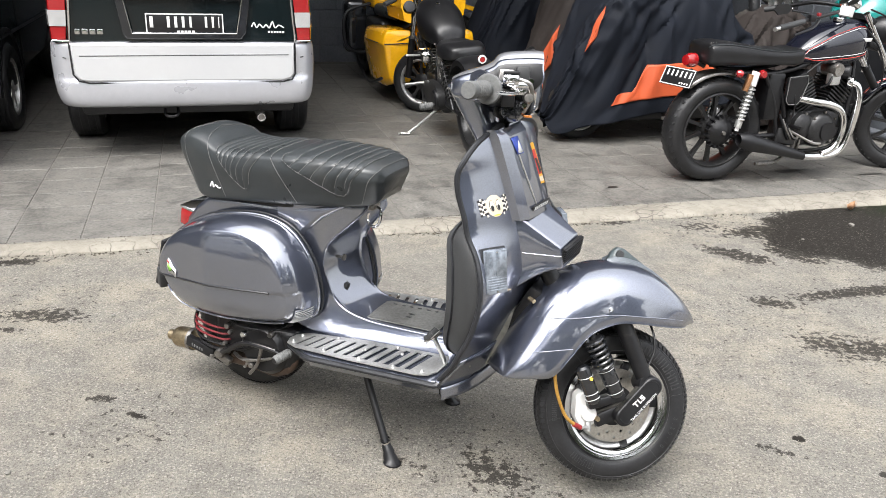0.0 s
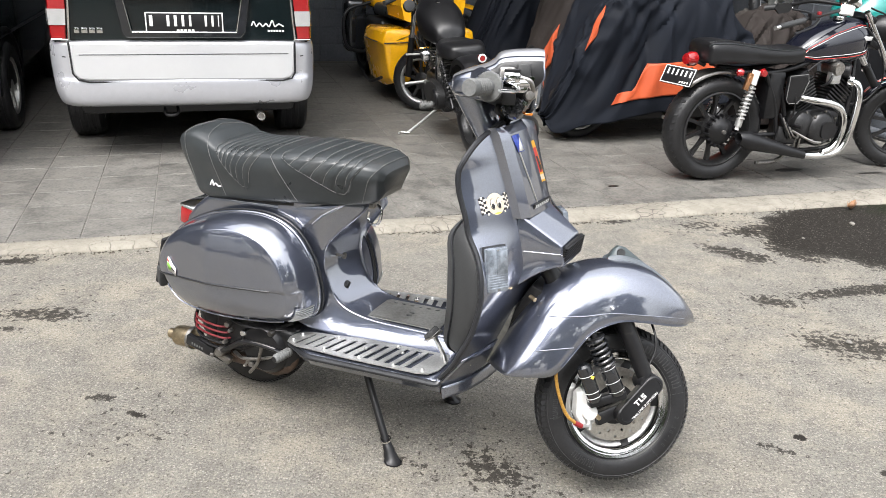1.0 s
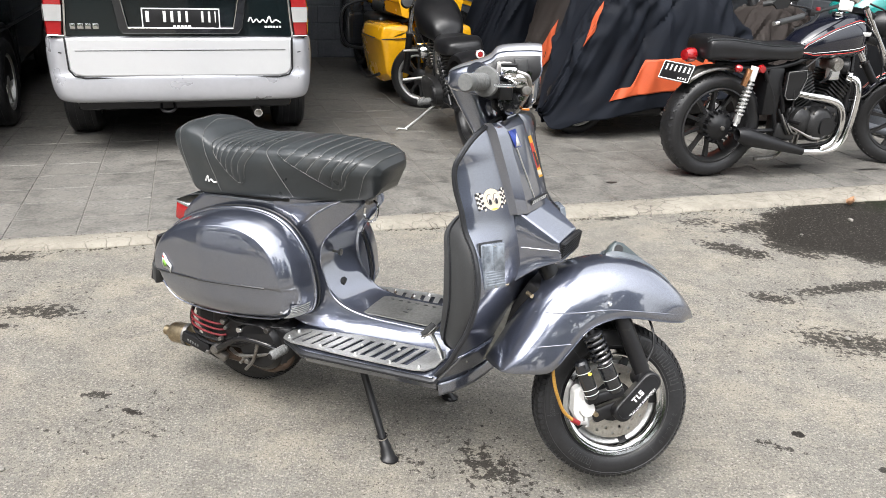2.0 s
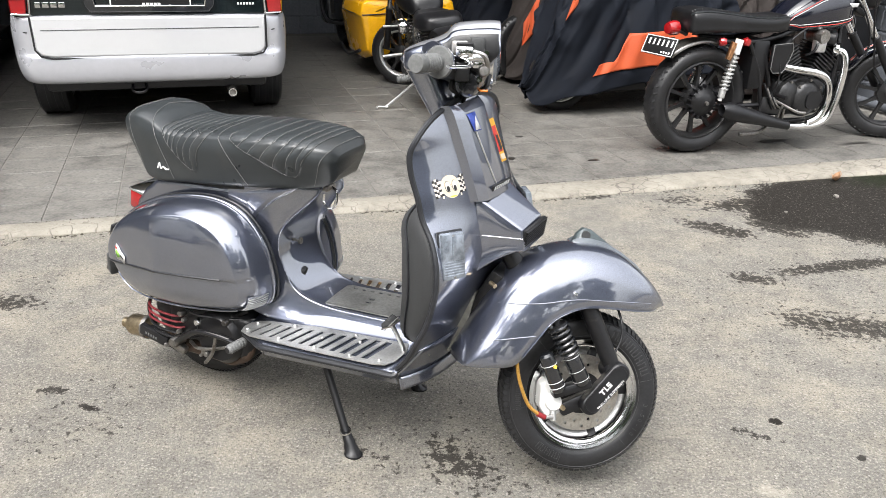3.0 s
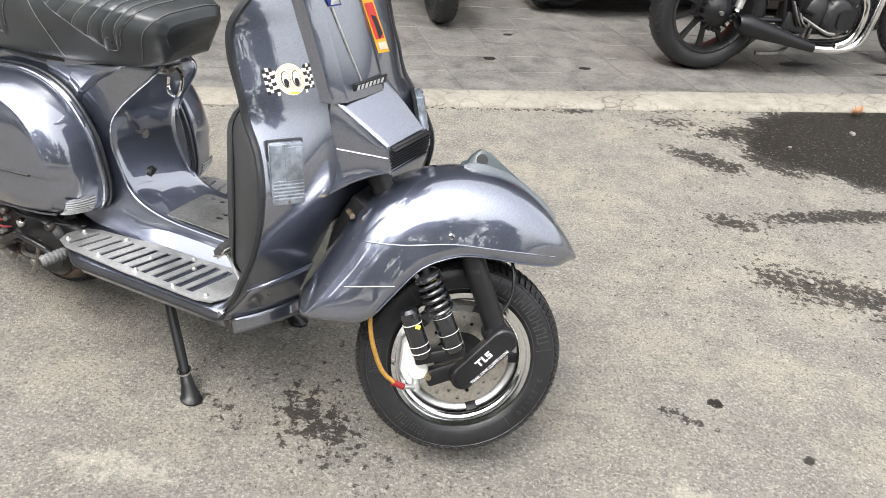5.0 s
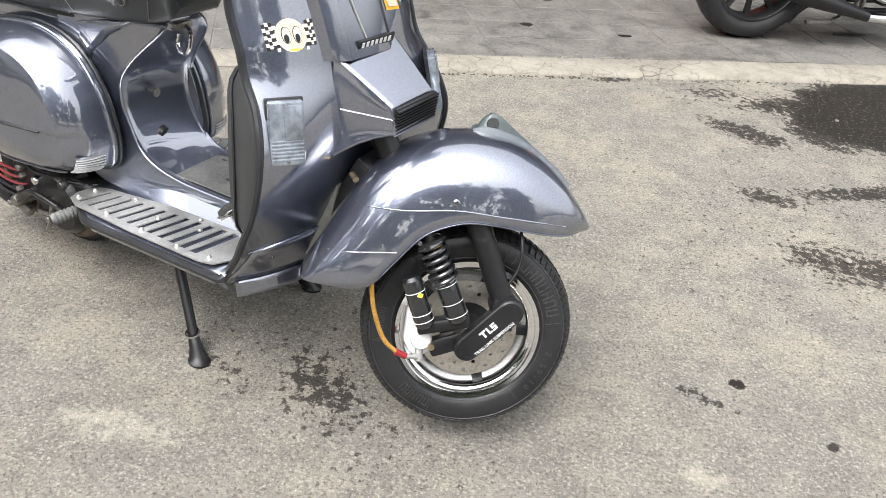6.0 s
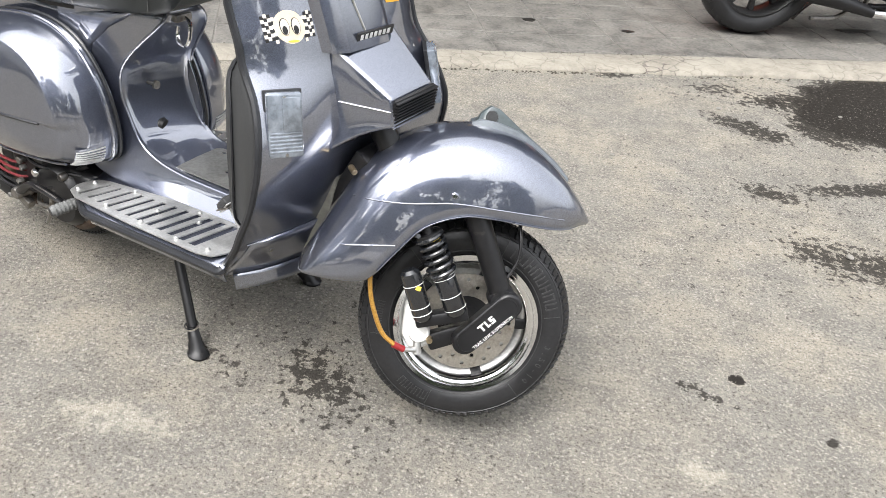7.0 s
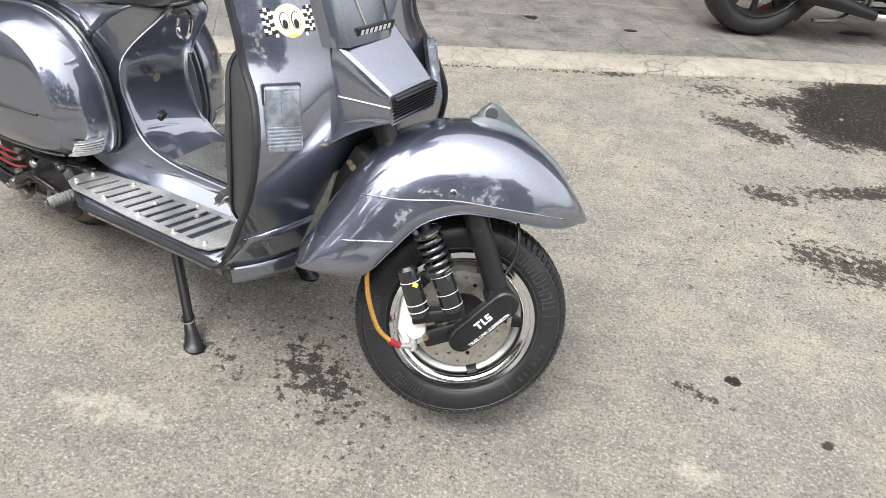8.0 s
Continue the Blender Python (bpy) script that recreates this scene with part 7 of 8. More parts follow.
part("muffler", loft(bmesh.new(), [[(0.70 + t * dx_, -0.168 - 0.012 * t + r * math.cos(q), 0.175 + t * 0.125 + r * math.sin(q)) for q in [math.pi * 2 * k / 20 for k in range(20)]] for t, r, dx_ in ((0.0, 0.028, -0.60), (0.3, 0.036, -0.60), (0.6, 0.048, -0.60), (0.86, 0.058, -0.60), (0.90, 0.056, -0.60), (1.0, 0.040, -0.60), (1.02, 0.034, -0.60), (0.99, 0.030, -0.60), (0.90, 0.028, -0.60))]), SATIN_BLACK, bike, "matt black megaphone muffler")
part("side_stand", bar([(0.62, -0.11, 0.20), (0.50, -0.12, 0.13), (0.33, -0.12, 0.12)], 0.011, 8, 4), STEEL, bike)
part("side_stand", bar([(0.62, 0.10, 0.22), (0.55, 0.20, 0.10), (0.52, 0.26, 0.004)], 0.012, 8, 4), STEEL, bike)
part("foot_peg", bar([(0.60, -0.12, 0.36), (0.60, -0.21, 0.36)], 0.014, 10), SATIN_BLACK, bike)
part("peg_bracket", block((0.42, -0.135, 0.32), (0.62, -0.115, 0.42), 0.01, pose(0, 0, 0, 0, 8, 0)), GUNMETAL, bike)
part("brake_lever", bar([(0.58, -0.14, 0.33), (0.72, -0.20, 0.27), (0.80, -0.205, 0.26)], 0.009, 8, 4), STEEL, bike)
# shock absorbers with copper-coloured reservoirs
for s in (-1, 1):
    sh = part("shock_absorber", bar([(0.165, s * 0.155, 0.70), (0.085, s * 0.15, 0.35)], 0.014, 12), WHITE_PLASTIC, bike, "silver coil shock absorber with copper reservoir")
    coil(sh, (0.15, s * 0.155, 0.63), (0.10, s * 0.15, 0.42), 0.026, 9, 0.0065, ALU)
    part("upper_cup", bar([(0.168, s * 0.155, 0.715), (0.148, s * 0.155, 0.63)], 0.027, 14), WHITE_PLASTIC, sh)
    part("lower_cup", bar([(0.10, s * 0.15, 0.42), (0.09, s * 0.15, 0.37)], 0.024, 14), ALU, sh)
    part("reservoir", bar([(0.115, s * 0.165, 0.70), (0.085, s * 0.165, 0.60)], 0.021, 14), COPPER, sh)
    sg = part("turn_signal", turned([(0.0, -0.022), (0.018, -0.02), (0.026, 0.0), (0.022, 0.02), (0.0, 0.03)], 16, pose(0.02 if s < 0 else 0.1, s * 0.17, 0.705, 0, 0, 60)), RED_LENS, bike, "small red signal lens")
    part("signal_stem", bar([(0.03, s * 0.10, 0.71), (0.03, s * 0.16, 0.705)], 0.008, 8), SATIN_BLACK, sg)
part("turn_signal", turned([(0.0, -0.022), (0.02, -0.02), (0.028, 0.0), (0.022, 0.02), (0.0, 0.03)], 16, pose(0.215, -0.165, 0.70)), RED_LENS, bike)
# rear mudguard, light and plate
rows = []
for k in range(12):
    a = math.radians(62 + k * 6.4)
    r = 0.362 + 0.02 * k / 11
    rows.append([(r * math.cos(a) * f, y, 0.333 + r * math.sin(a) * f) for y, f in ((-0.075, 0.95), (-0.062, 0.99), (0.0, 1.01), (0.062, 0.99), (0.075, 0.95))])
thick(part("rear_mudguard", loft(bmesh.new(), rows, False), STEEL, bike, "brushed steel rear mudguard"), 0.004)
pl_ = part("number_plate", block((-0.004, -0.125, -0.058), (0.004, 0.125, 0.058), 0.002, pose(-0.30, -0.01, 0.665, 0, 24, 14)), PLATE_BLACK, bike, "black number plate with pale bars")
for k in range(6):
    part("plate_bar", block((-0.006, -0.10 + k * 0.036, 0.0), (-0.0035, -0.088 + k * 0.036, 0.038), 0, pose(-0.30, -0.01, 0.665, 0, 24, 14)), INK_WHITE, pl_)
for k in range(4):
    part("date_bar", block((-0.006, -0.10 + k * 0.020, -0.042), (-0.0035, -0.090 + k * 0.020, -0.030), 0, pose(-0.30, -0.01, 0.665, 0, 24, 14)), INK_WHITE, pl_)
part("plate_border", plate([(-0.122, -0.055), (0.122, -0.055), (0.122, 0.055), (-0.122, 0.055)], -0.006, -0.0035, 0, [[(-0.117, -0.050), (0.117, -0.050), (0.117, 0.050), (-0.117, 0.050)]]), INK_WHITE, pl_).matrix_local = pose(-0.30, -0.01, 0.665, 0, 24, 14)
part("plate_bracket", bar([(-0.20, 0, 0.70), (-0.29, 0, 0.68)], 0.014, 8), SATIN_BLACK, pl_)
tl = part("tail_light", turned([(0.0, -0.03), (0.032, -0.025), (0.043, 0.0), (0.043, 0.04), (0.0, 0.045)], 20, pose(-0.235, 0.0, 0.765, 0, 0, -80)), RED_LENS, bike, "round red tail light")
part("light_stem", bar([(-0.20, 0, 0.765), (-0.12, 0, 0.73)], 0.016, 8), SATIN_BLACK, tl)
# front end
telescopic(bike, (0.92, -0.11, 1.06), (1.53, -0.075, 0.32))
telescopic(bike, (0.90, 0.10, 1.06), (1.54, 0.12, 0.32))
part("yoke", block((-0.04, -0.13, -0.02), (0.04, 0.13, 0.02), 0.01, pose(1.17, 0.0, 1.02, 0, 26, -20)), SATIN_BLACK, bike)
part("yoke", block((-0.04, -0.13, -0.02), (0.04, 0.13, 0.02), 0.01, pose(1.25, 0.0, 0.86, 0, 26, -20)), SATIN_BLACK, bike)
bars = part("handlebar", bar([(0.72, 0.38, 1.06), (0.80, 0.22, 1.10), (0.88, 0.06, 1.09), (0.84, -0.07, 1.09), (0.58, -0.18, 1.06), (0.32, -0.25, 1.02)], 0.012, 10, 5), SATIN_BLACK, bike, "black handlebar with grips, levers and mirror")
part("grip", bar([(0.34, -0.25, 1.02), (0.14, -0.30, 0.988)], 0.018, 12), PLASTIC, bars)
part("grip_end", bar([(0.14, -0.30, 0.988), (0.10, -0.31, 0.982)], 0.014, 12), CHROME, bars)
part("grip", bar([(0.72, 0.36, 1.06), (0.62, 0.48, 1.03)], 0.018, 12), PLASTIC, bars)
part("lever", bar([(0.46, -0.24, 1.03), (0.36, -0.31, 0.99), (0.20, -0.36, 0.955)], 0.007, 8, 4), SATIN_BLACK, bars)
part("brake_reservoir", block((-0.035, -0.03, -0.03), (0.035, 0.03, 0.03), 0.006, pose(0.71, -0.17, 1.075, 0, 10, 20)), WHITE_PLASTIC, bars, "pale brake fluid reservoir")
part("switch_box", block((-0.02, -0.02, -0.02), (0.02, 0.02, 0.02), 0.006, pose(0.40, -0.24, 1.04)), SATIN_BLACK, bars)
part("red_switch", block((-0.01, -0.01, -0.01), (0.01, 0.01, 0.01), 0.003, pose(0.44, -0.25, 1.062)), RED, bars)
mr = part("mirror", plate([(-0.07, 0.0), (-0.045, 0.028), (0.03, 0.032), (0.075, 0.012), (0.05, -0.022), (-0.03, -0.03)], -0.006, 0.006, 1), SATIN_BLACK, bars, "black wing mirror")
mr.matrix_local = pose(0.20, -0.22, 1.085, 0, 0, 10)
part("mirror_stem", bar([(0.27, -0.22, 1.08), (0.38, -0.22, 1.065), (0.44, -0.23, 1.04)], 0.006, 8, 4), SATIN_BLACK, bars)
for y, x in ((-0.05, 0.86), (0.06, 0.89)):
    part("gauge", turned([(0.0, 0.0), (0.036, 0.0), (0.04, -0.01), (0.036, -0.04), (0.0, -0.04)], 20, pose(x, y, 1.125, 55, 0, 90)), CHROME, bars)
part("headlamp", turned([(0.0, -0.08), (0.05, -0.07), (0.085, -0.02), (0.09, 0.05), (0.08, 0.065), (0.0, 0.075)], 24, pose(1.36, 0.0, 0.95, 0, 0, -110)), SATIN_BLACK, bike)
rows = []
for k in range(10):
    a = math.radians(35 + k * 13)
    rows.append([(0.345 * math.cos(a) * f, y, 0.345 * math.sin(a) * f) for y, f in ((-0.07, 0.93), (-0.055, 0.985), (0, 1.0), (0.055, 0.985), (0.07, 0.93))])
fm_ = loft(bmesh.new(), rows, False)
bmesh.ops.transform(fm_, matrix=pose(1.545, 0.02, 0.310, 0, 0, -28), verts=fm_.verts)
fmud = thick(part("front_mudguard", fm_, BLUEBLACK, bike, "blue-black front mudguard with red stripe"), 0.004)
for k, (y0, y1, mt) in enumerate(((-0.012, 0.012, INK_RED), (-0.020, -0.013, INK_WHITE), (0.013, 0.020, INK_WHITE))):
    rows = [[(0.349 * math.cos(math.radians(37 + q * 12)), y, 0.349 * math.sin(math.radians(37 + q * 12))) for y in (y0, y1)] for q in range(10)]
    bmx = loft(bmesh.new(), rows, False)
    bmesh.ops.transform(bmx, matrix=pose(1.545, 0.02, 0.310, 0, 0, -28), verts=bmx.verts)
    thick(part("stripe", bmx, mt, fmud), 0.001)
for pts in (((1.10, -0.10, 0.98), (1.22, -0.15, 0.85), (1.30, -0.16, 0.66), (1.22, -0.14, 0.52), (1.10, -0.10, 0.48)), ((1.05, -0.16, 1.09), (1.20, -0.20, 1.02), (1.30, -0.16, 0.80), (1.45, -0.12, 0.50)), ((0.92, -0.12, 0.80), (0.75, -0.13, 0.77), (0.64, -0.12, 0.70)), ((1.0, -0.12, 0.76), (1.08, -0.13, 0.80), (1.14, -0.08, 0.92)), ((0.52, -0.13, 0.66), (0.56, -0.15, 0.50), (0.55, -0.14, 0.38))):
    part("cable", bar(pts, 0.006, 8, 6), SATIN_BLACK, bike)

KEEP = ("rear_wheel", "front_wheel", "final_drive", "rear_mudguard", "number_plate", "tail_light", "front_mudguard", "fork_tube", "handlebar", "rear_caliper")


def draw_in(ob):
    """Shorten the machine between its axles."""
    for c in ob.children:
        if c.name.split(".")[0] in KEEP:
            continue
        low = 0.03 if c.name.startswith("fuel_tank") or ob.name.startswith("fuel_tank") else 0.0
        for v in c.data.vertices:
            v.co.x, v.co.z = v.co.x * 0.85 + 0.005, v.co.z - low
        draw_in(c)


draw_in(bike)


# ---- bikes under cloth covers ----
def draped(name, m, top, label, cloth, patches=(), seed=0.0):
    """A cloth over a motorcycle: rows of x, lowest z, ridge z, half width at the hem and at the shoulder."""
    cover = thing(name, m, label, "motorcycle cover")
    rings = []
    for x, z0, z1, wh, ws in top:
        half = [(wh, z0), (wh * 1.02, z0 + (z1 - z0) * 0.2), ((wh + ws) / 2, z0 + (z1 - z0) * 0.5), (ws, z0 + (z1 - z0) * 0.8), (ws * 0.7, z0 + (z1 - z0) * 0.95), (0.0, z1)]
        rings.append([(x, -a, b) for a, b in half] + [(x, a, b) for a, b in half[-2::-1]])
    sk = Skin(rings, False)
    nu = len(top) - 1
    rnd = random.Random(int(seed * 7) + 3)
    x_lo, x_hi = top[0][0], top[-1][0]
    folds = []
    for i in range(44):
        xa = rnd.uniform(x_lo + 0.1, x_hi)
        va = rnd.uniform(2.6, 4.8)
        folds.append((xa, va, xa + rnd.uniform(-0.55, 0.35), va - rnd.uniform(1.4, 3.4), rnd.uniform(0.022, 0.055), rnd.choice((-1, 1)) * rnd.uniform(0.010, 0.028)))

    def fold(u, v):
        p = sk.at(u, v)
        n = sk.normal(u, v)
        if n.y * (p.y if abs(p.y) > 0.02 else 0.0) + n.z * 0.2 < 0:
            n = -n
        vv = v if v <= 5 else 10 - v
        k = noise.noise(Vector((p.x * 2.3 + seed, v * 0.45, seed))) * 0.05 + noise.noise(Vector((p.x * 9 + seed, v * 1.6, 3))) * 0.008
        for x0, v0, x1, v1, w, h in folds:
            f = (v0 - vv) / (v0 - v1)
            if -0.15 < f < 1.1:
                d = abs(p.x - (x0 + (x1 - x0) * f + 0.03 * math.sin(f * 5 + x0 * 9))) / (w * (0.6 + 0.8 * max(0.0, f)))
                if d < 3:
                    k += h * math.exp(-d * d) * max(0.0, min(1.0, (f + 0.15) * 4, (1.1 - f) * 4))
        return p + n * k

    def u_of(x):
        xs = [q[0] for q in top]
        for i in range(nu):
            if x <= xs[i + 1]:
                return i + (x - xs[i]) / (xs[i + 1] - xs[i])
        return nu

    b = part("cloth", sk.mesh(200, 100, False, fold), cloth, cover)
    thick(b, 0.004)
    for x0, x1, x2, x3, v0, v1 in patches:
        rows = []
        for j in range(17):
            v = v0 + (v1 - v0) * j / 16
            a, c = x0 + (x2 - x0) * j / 16, x1 + (x3 - x1) * j / 16
            rows.append([fold(u_of(a + (c - a) * i / 30), v) + Vector((0, -0.011, 0.002)) for i in range(31)])
        thick(part("orange_panel", loft(bmesh.new(), rows, False), ORANGE_CLOTH, cover, "orange cloth panel"), 0.003)
    return cover


COV1 = GARAGE @ pose(3.38, 1.72, FLOOR_Z, 0, 0, 2)
c1 = draped("covered_motorcycle", COV1, (
    (0.02, 0.14, 0.20, 0.05, 0.04), (0.05, 0.08, 0.30, 0.10, 0.07), (0.09, 0.07, 0.42, 0.125, 0.10), (0.15, 0.085, 0.58, 0.155, 0.14), (0.23, 0.125, 0.80, 0.19, 0.19), (0.32, 0.155, 1.02, 0.25, 0.24), (0.44, 0.17, 1.17, 0.30, 0.30), (0.60, 0.20, 1.22, 0.32, 0.31), (0.85, 0.24, 1.19, 0.32, 0.28),
    (1.15, 0.27, 1.17, 0.31, 0.26), (1.35, 0.28, 1.12, 0.30, 0.22), (1.52, 0.32, 0.96, 0.27, 0.19), (1.70, 0.38, 0.76, 0.2, 0.14), (1.84, 0.44, 0.64, 0.1, 0.08)),
    "motorcycle under a black cloth cover with orange panels", CLOTH, ((0.52, 1.16, 0.70, 1.38, 0.70, 1.62), (0.42, 0.56, 0.46, 0.62, 0.70, 1.0), (0.235, 0.285, 0.275, 0.345, 3.0, 3.75)))
w1 = moto_wheel(c1, pose(0.30, -0.02, 0.255), 0.255, 0.11, 9, WHITE_PLASTIC, "front_wheel", WHITE_PLASTIC)
moto_wheel(c1, pose(1.62, 0, 0.285), 0.285, 0.13, 9, GUNMETAL, "rear_wheel")
part("underside", block((0.55, -0.16, 0.14), (1.5, 0.16, 0.5), 0.05), SATIN_BLACK, c1)
part("foot_peg", bar([(0.98, -0.16, 0.20), (0.90, -0.27, 0.19)], 0.016, 10), STEEL, c1)
COV2 = GARAGE @ pose(3.62, 2.75, FLOOR_Z, 0, 0, 12)
c2 = draped("covered_motorcycle", COV2, (
    (0.0, 0.05, 0.32, 0.07, 0.06), (0.08, 0.04, 0.5, 0.15, 0.11), (0.2, 0.06, 0.78, 0.2, 0.17), (0.34, 0.10, 1.08, 0.27, 0.25), (0.5, 0.14, 1.22, 0.3, 0.28), (0.9, 0.14, 1.15, 0.3, 0.24), (1.4, 0.16, 1.02, 0.28, 0.2), (1.8, 0.3, 0.85, 0.15, 0.1)),
    "motorcycle under a dark brown cloth cover", BROWN_CLOTH, ((0.10, 0.17, 0.12, 0.24, 2.2, 3.3),), 4.0)
moto_wheel(c2, pose(0.2, 0, 0.29), 0.29, 0.11, 9, GUNMETAL, "front_wheel")
part("underside", block((0.4, -0.15, 0.0), (1.5, 0.15, 0.5), 0.05), SATIN_BLACK, c2)
COV3 = GARAGE @ pose(3.36, 3.55, FLOOR_Z, 0, 0, 10)
c3 = draped("covered_motorcycle", COV3, (
    (0.0, 0.03, 0.48, 0.1, 0.08), (0.1, 0.03, 0.72, 0.2, 0.15), (0.22, 0.05, 0.98, 0.26, 0.22), (0.4, 0.06, 1.15, 0.3, 0.27), (0.9, 0.1, 1.1, 0.3, 0.24), (1.4, 0.12, 1.0, 0.28, 0.2), (1.8, 0.3, 0.8, 0.15, 0.1)),
    "motorcycle under a plain black cloth cover", CLOTH, (), 9.0)
part("underside", block((0.2, -0.15, 0.0), (1.5, 0.15, 0.5), 0.05), SATIN_BLACK, c3)
COV4 = GARAGE @ pose(5.0, 1.95, FLOOR_Z, 0, 0, 4)
c4 = draped("covered_motorcycle", COV4, ((0.0, 0.1, 0.55, 0.1, 0.08), (0.15, 0.06, 0.82, 0.24, 0.18), (0.4, 0.06, 0.98, 0.3, 0.24), (0.7, 0.06, 0.93, 0.3, 0.22), (0.95, 0.1, 0.7, 0.2, 0.12)), "low machine under a grey-black cloth cover", BROWN_CLOTH, (), 14.0)
part("underside", block((0.15, -0.12, 0.0), (0.85, 0.12, 0.4), 0.05), SATIN_BLACK, c4)

# ---- black bobber, tail towards the yard ----
BOB = GARAGE @ pose(2.745, 1.30, FLOOR_Z, -6, 0, 88)
bob = thing("bobber_motorcycle", BOB, "matt black bobber motorcycle leaning on its side stand", "motorcycle")
moto_wheel(bob, pose(0, 0, 0.31), 0.31, 0.14, 9, GUNMETAL, "rear_wheel")
moto_wheel(bob, pose(1.52, 0.02, 0.265, 0, 0, 55), 0.265, 0.085, 10, GUNMETAL, "front_wheel", ALU)
rings = []
for x, z0, z1, w in ((0.52, 0.70, 0.74, 0.05), (0.56, 0.69, 0.83, 0.11), (0.72, 0.70, 0.93, 0.155), (0.90, 0.72, 0.985, 0.165), (1.05, 0.76, 0.985, 0.13), (1.13, 0.82, 0.94, 0.06)):
    half = [(0, z0), (w * 0.8, z0), (w, z0 + (z1 - z0) * 0.4), (w * 0.9, z0 + (z1 - z0) * 0.75), (w * 0.5, z1 - 0.01), (0, z1)]
    rings.append([(x, -a, b) for a, b in half] + [(x, a, b) for a, b in half[-2:0:-1]])
btank = part("fuel_tank", Skin(rings).mesh(30, 40), SATIN_BLACK, bob, "matt black fuel tank")
part("tank_emblem", block((-0.02, -0.012, -0.002), (0.02, 0.012, 0.002), 0.001, pose(0.80, 0.02, 0.965, 0, -14, 0)), CHROME, btank)
rings = []
for x, z0, z1, w in ((0.10, 0.66, 0.70, 0.06), (0.13, 0.65, 0.735, 0.12), (0.25, 0.645, 0.75, 0.155), (0.40, 0.65, 0.735, 0.15), (0.52, 0.67, 0.74, 0.10), (0.56, 0.69, 0.72, 0.05)):
    half = [(0, z0), (w * 0.9, z0), (w, z0 + (z1 - z0) * 0.5), (w * 0.8, z1 - 0.005), (0, z1)]
    rings.append([(x, -a, b) for a, b in half] + [(x, a, b) for a, b in half[-2:0:-1]])
part("saddle", Skin(rings).mesh(24, 32), SATIN_BLACK, bob, "black solo saddle")
rows = []
for k in range(14):
    a = math.radians(35 + k * 9.5)
    rows.append([(0.375 * math.cos(a) * f, y, 0.31 + 0.375 * math.sin(a) * f) for y, f in ((-0.105, 0.86), (-0.10, 0.95), (-0.07, 0.995), (0, 1.01), (0.07, 0.995), (0.10, 0.95), (0.105, 0.86))])
thick(part("rear_mudguard", loft(bmesh.new(), rows, False), SATIN_BLACK, bob, "black rear mudguard"), 0.004)
tl = part("tail_light", turned([(0.0, -0.012), (0.016, -0.012), (0.02, -0.004), (0.02, 0.03), (0.0, 0.035)], 18, pose(-0.165, -0.014, 0.69, 0, 0, -88)), RED_LENS, bob, "small round red tail light")
part("light_rim", turned([(0.019, -0.014), (0.027, -0.012), (0.028, 0.0), (0.02, 0.005)], 20, pose(-0.165, -0.014, 0.69, 0, 0, -88), True), WHITE_PLASTIC, tl)
part("light_arm", bar([(-0.14, -0.014, 0.69), (-0.04, -0.014, 0.665)], 0.012, 8), SATIN_BLACK, tl)
beng = part("engine", block((0.50, -0.11, 0.20), (0.98, 0.11, 0.46), 0.04, None, 3), GUNMETAL, bob, "dark V-twin engine")
part("primary_cover", plate([(p[0], p[1]) for p in oval(0.62, 0.33, 0.24, 0.10, 28, 2.6)], 0.11, 0.16, 1), GUNMETAL, beng)
part("derby_cover", turned([(0.0, -0.01), (0.06, -0.01), (0.072, 0.0), (0.075, 0.03), (0.0, 0.03)], 24, pose(0.46, 0.175, 0.33, 0, 0, 180)), SATIN_BLACK, beng)
for tilt, cx in ((-24, 0.66), (24, 0.82)):
    m = pose(cx, 0.0, 0.43, 0, tilt, 0)
    cy = local("cylinder", block((-0.06, -0.07, 0.0), (0.06, 0.07, 0.24), 0.01), GUNMETAL, beng, m)
    for k in range(8):
        local("fin", block((-0.08, -0.095, 0.03 + k * 0.022), (0.08, 0.095, 0.039 + k * 0.022), 0.003), STEEL, cy, m)
for s in (-1, 1):
    sh = part("shock_absorber", bar([(0.30, s * 0.14, 0.62), (0.06, s * 0.14, 0.33)], 0.012, 10), SATIN_BLACK, bob, "black coil shock absorber")
    coil(sh, (0.28, s * 0.14, 0.60), (0.10, s * 0.14, 0.38), 0.025, 9, 0.006, GUNMETAL)
    part("swingarm", bar([(0.0, s * 0.11, 0.31), (0.46, s * 0.10, 0.30)], 0.017, 10), SATIN_BLACK, bob)
    part("frame_tube", bar([(0.30, s * 0.12, 0.64), (0.52, s * 0.10, 0.68), (0.90, s * 0.05, 0.72), (1.14, 0, 0.86)], 0.016, 10, 4), SATIN_BLACK, bob)
    telescopic(bob, (1.17, s * 0.10, 0.98), (1.49, s * 0.085 + 0.06, 0.33))
    part("foot_peg", bar([(0.42, s * 0.15, 0.30), (0.42, s * 0.17, 0.30), (0.40, s * 0.27, 0.30)], 0.012, 8), SATIN_BLACK, bob)
    pr = part("peg_rubber", turned([(0.0, 0.0), (0.02, 0.0), (0.023, 0.006), (0.023, 0.09), (0.02, 0.096), (0.0, 0.096)], 14, pose(0.41, s * 0.20, 0.30, 0, 0, 0 if s > 0 else 180)), GRIP, bob, "ribbed grey rubber foot peg")
    for k in range(5):
        part("peg_rib", turned([(0.023, 0.0), (0.026, 0.002), (0.026, 0.008), (0.023, 0.01)], 14, pose(0.41, s * 0.20, 0.30, 0, 0, 0 if s > 0 else 180) @ pose(0, 0.008 + k * 0.017, 0), True), GRIP, pr)
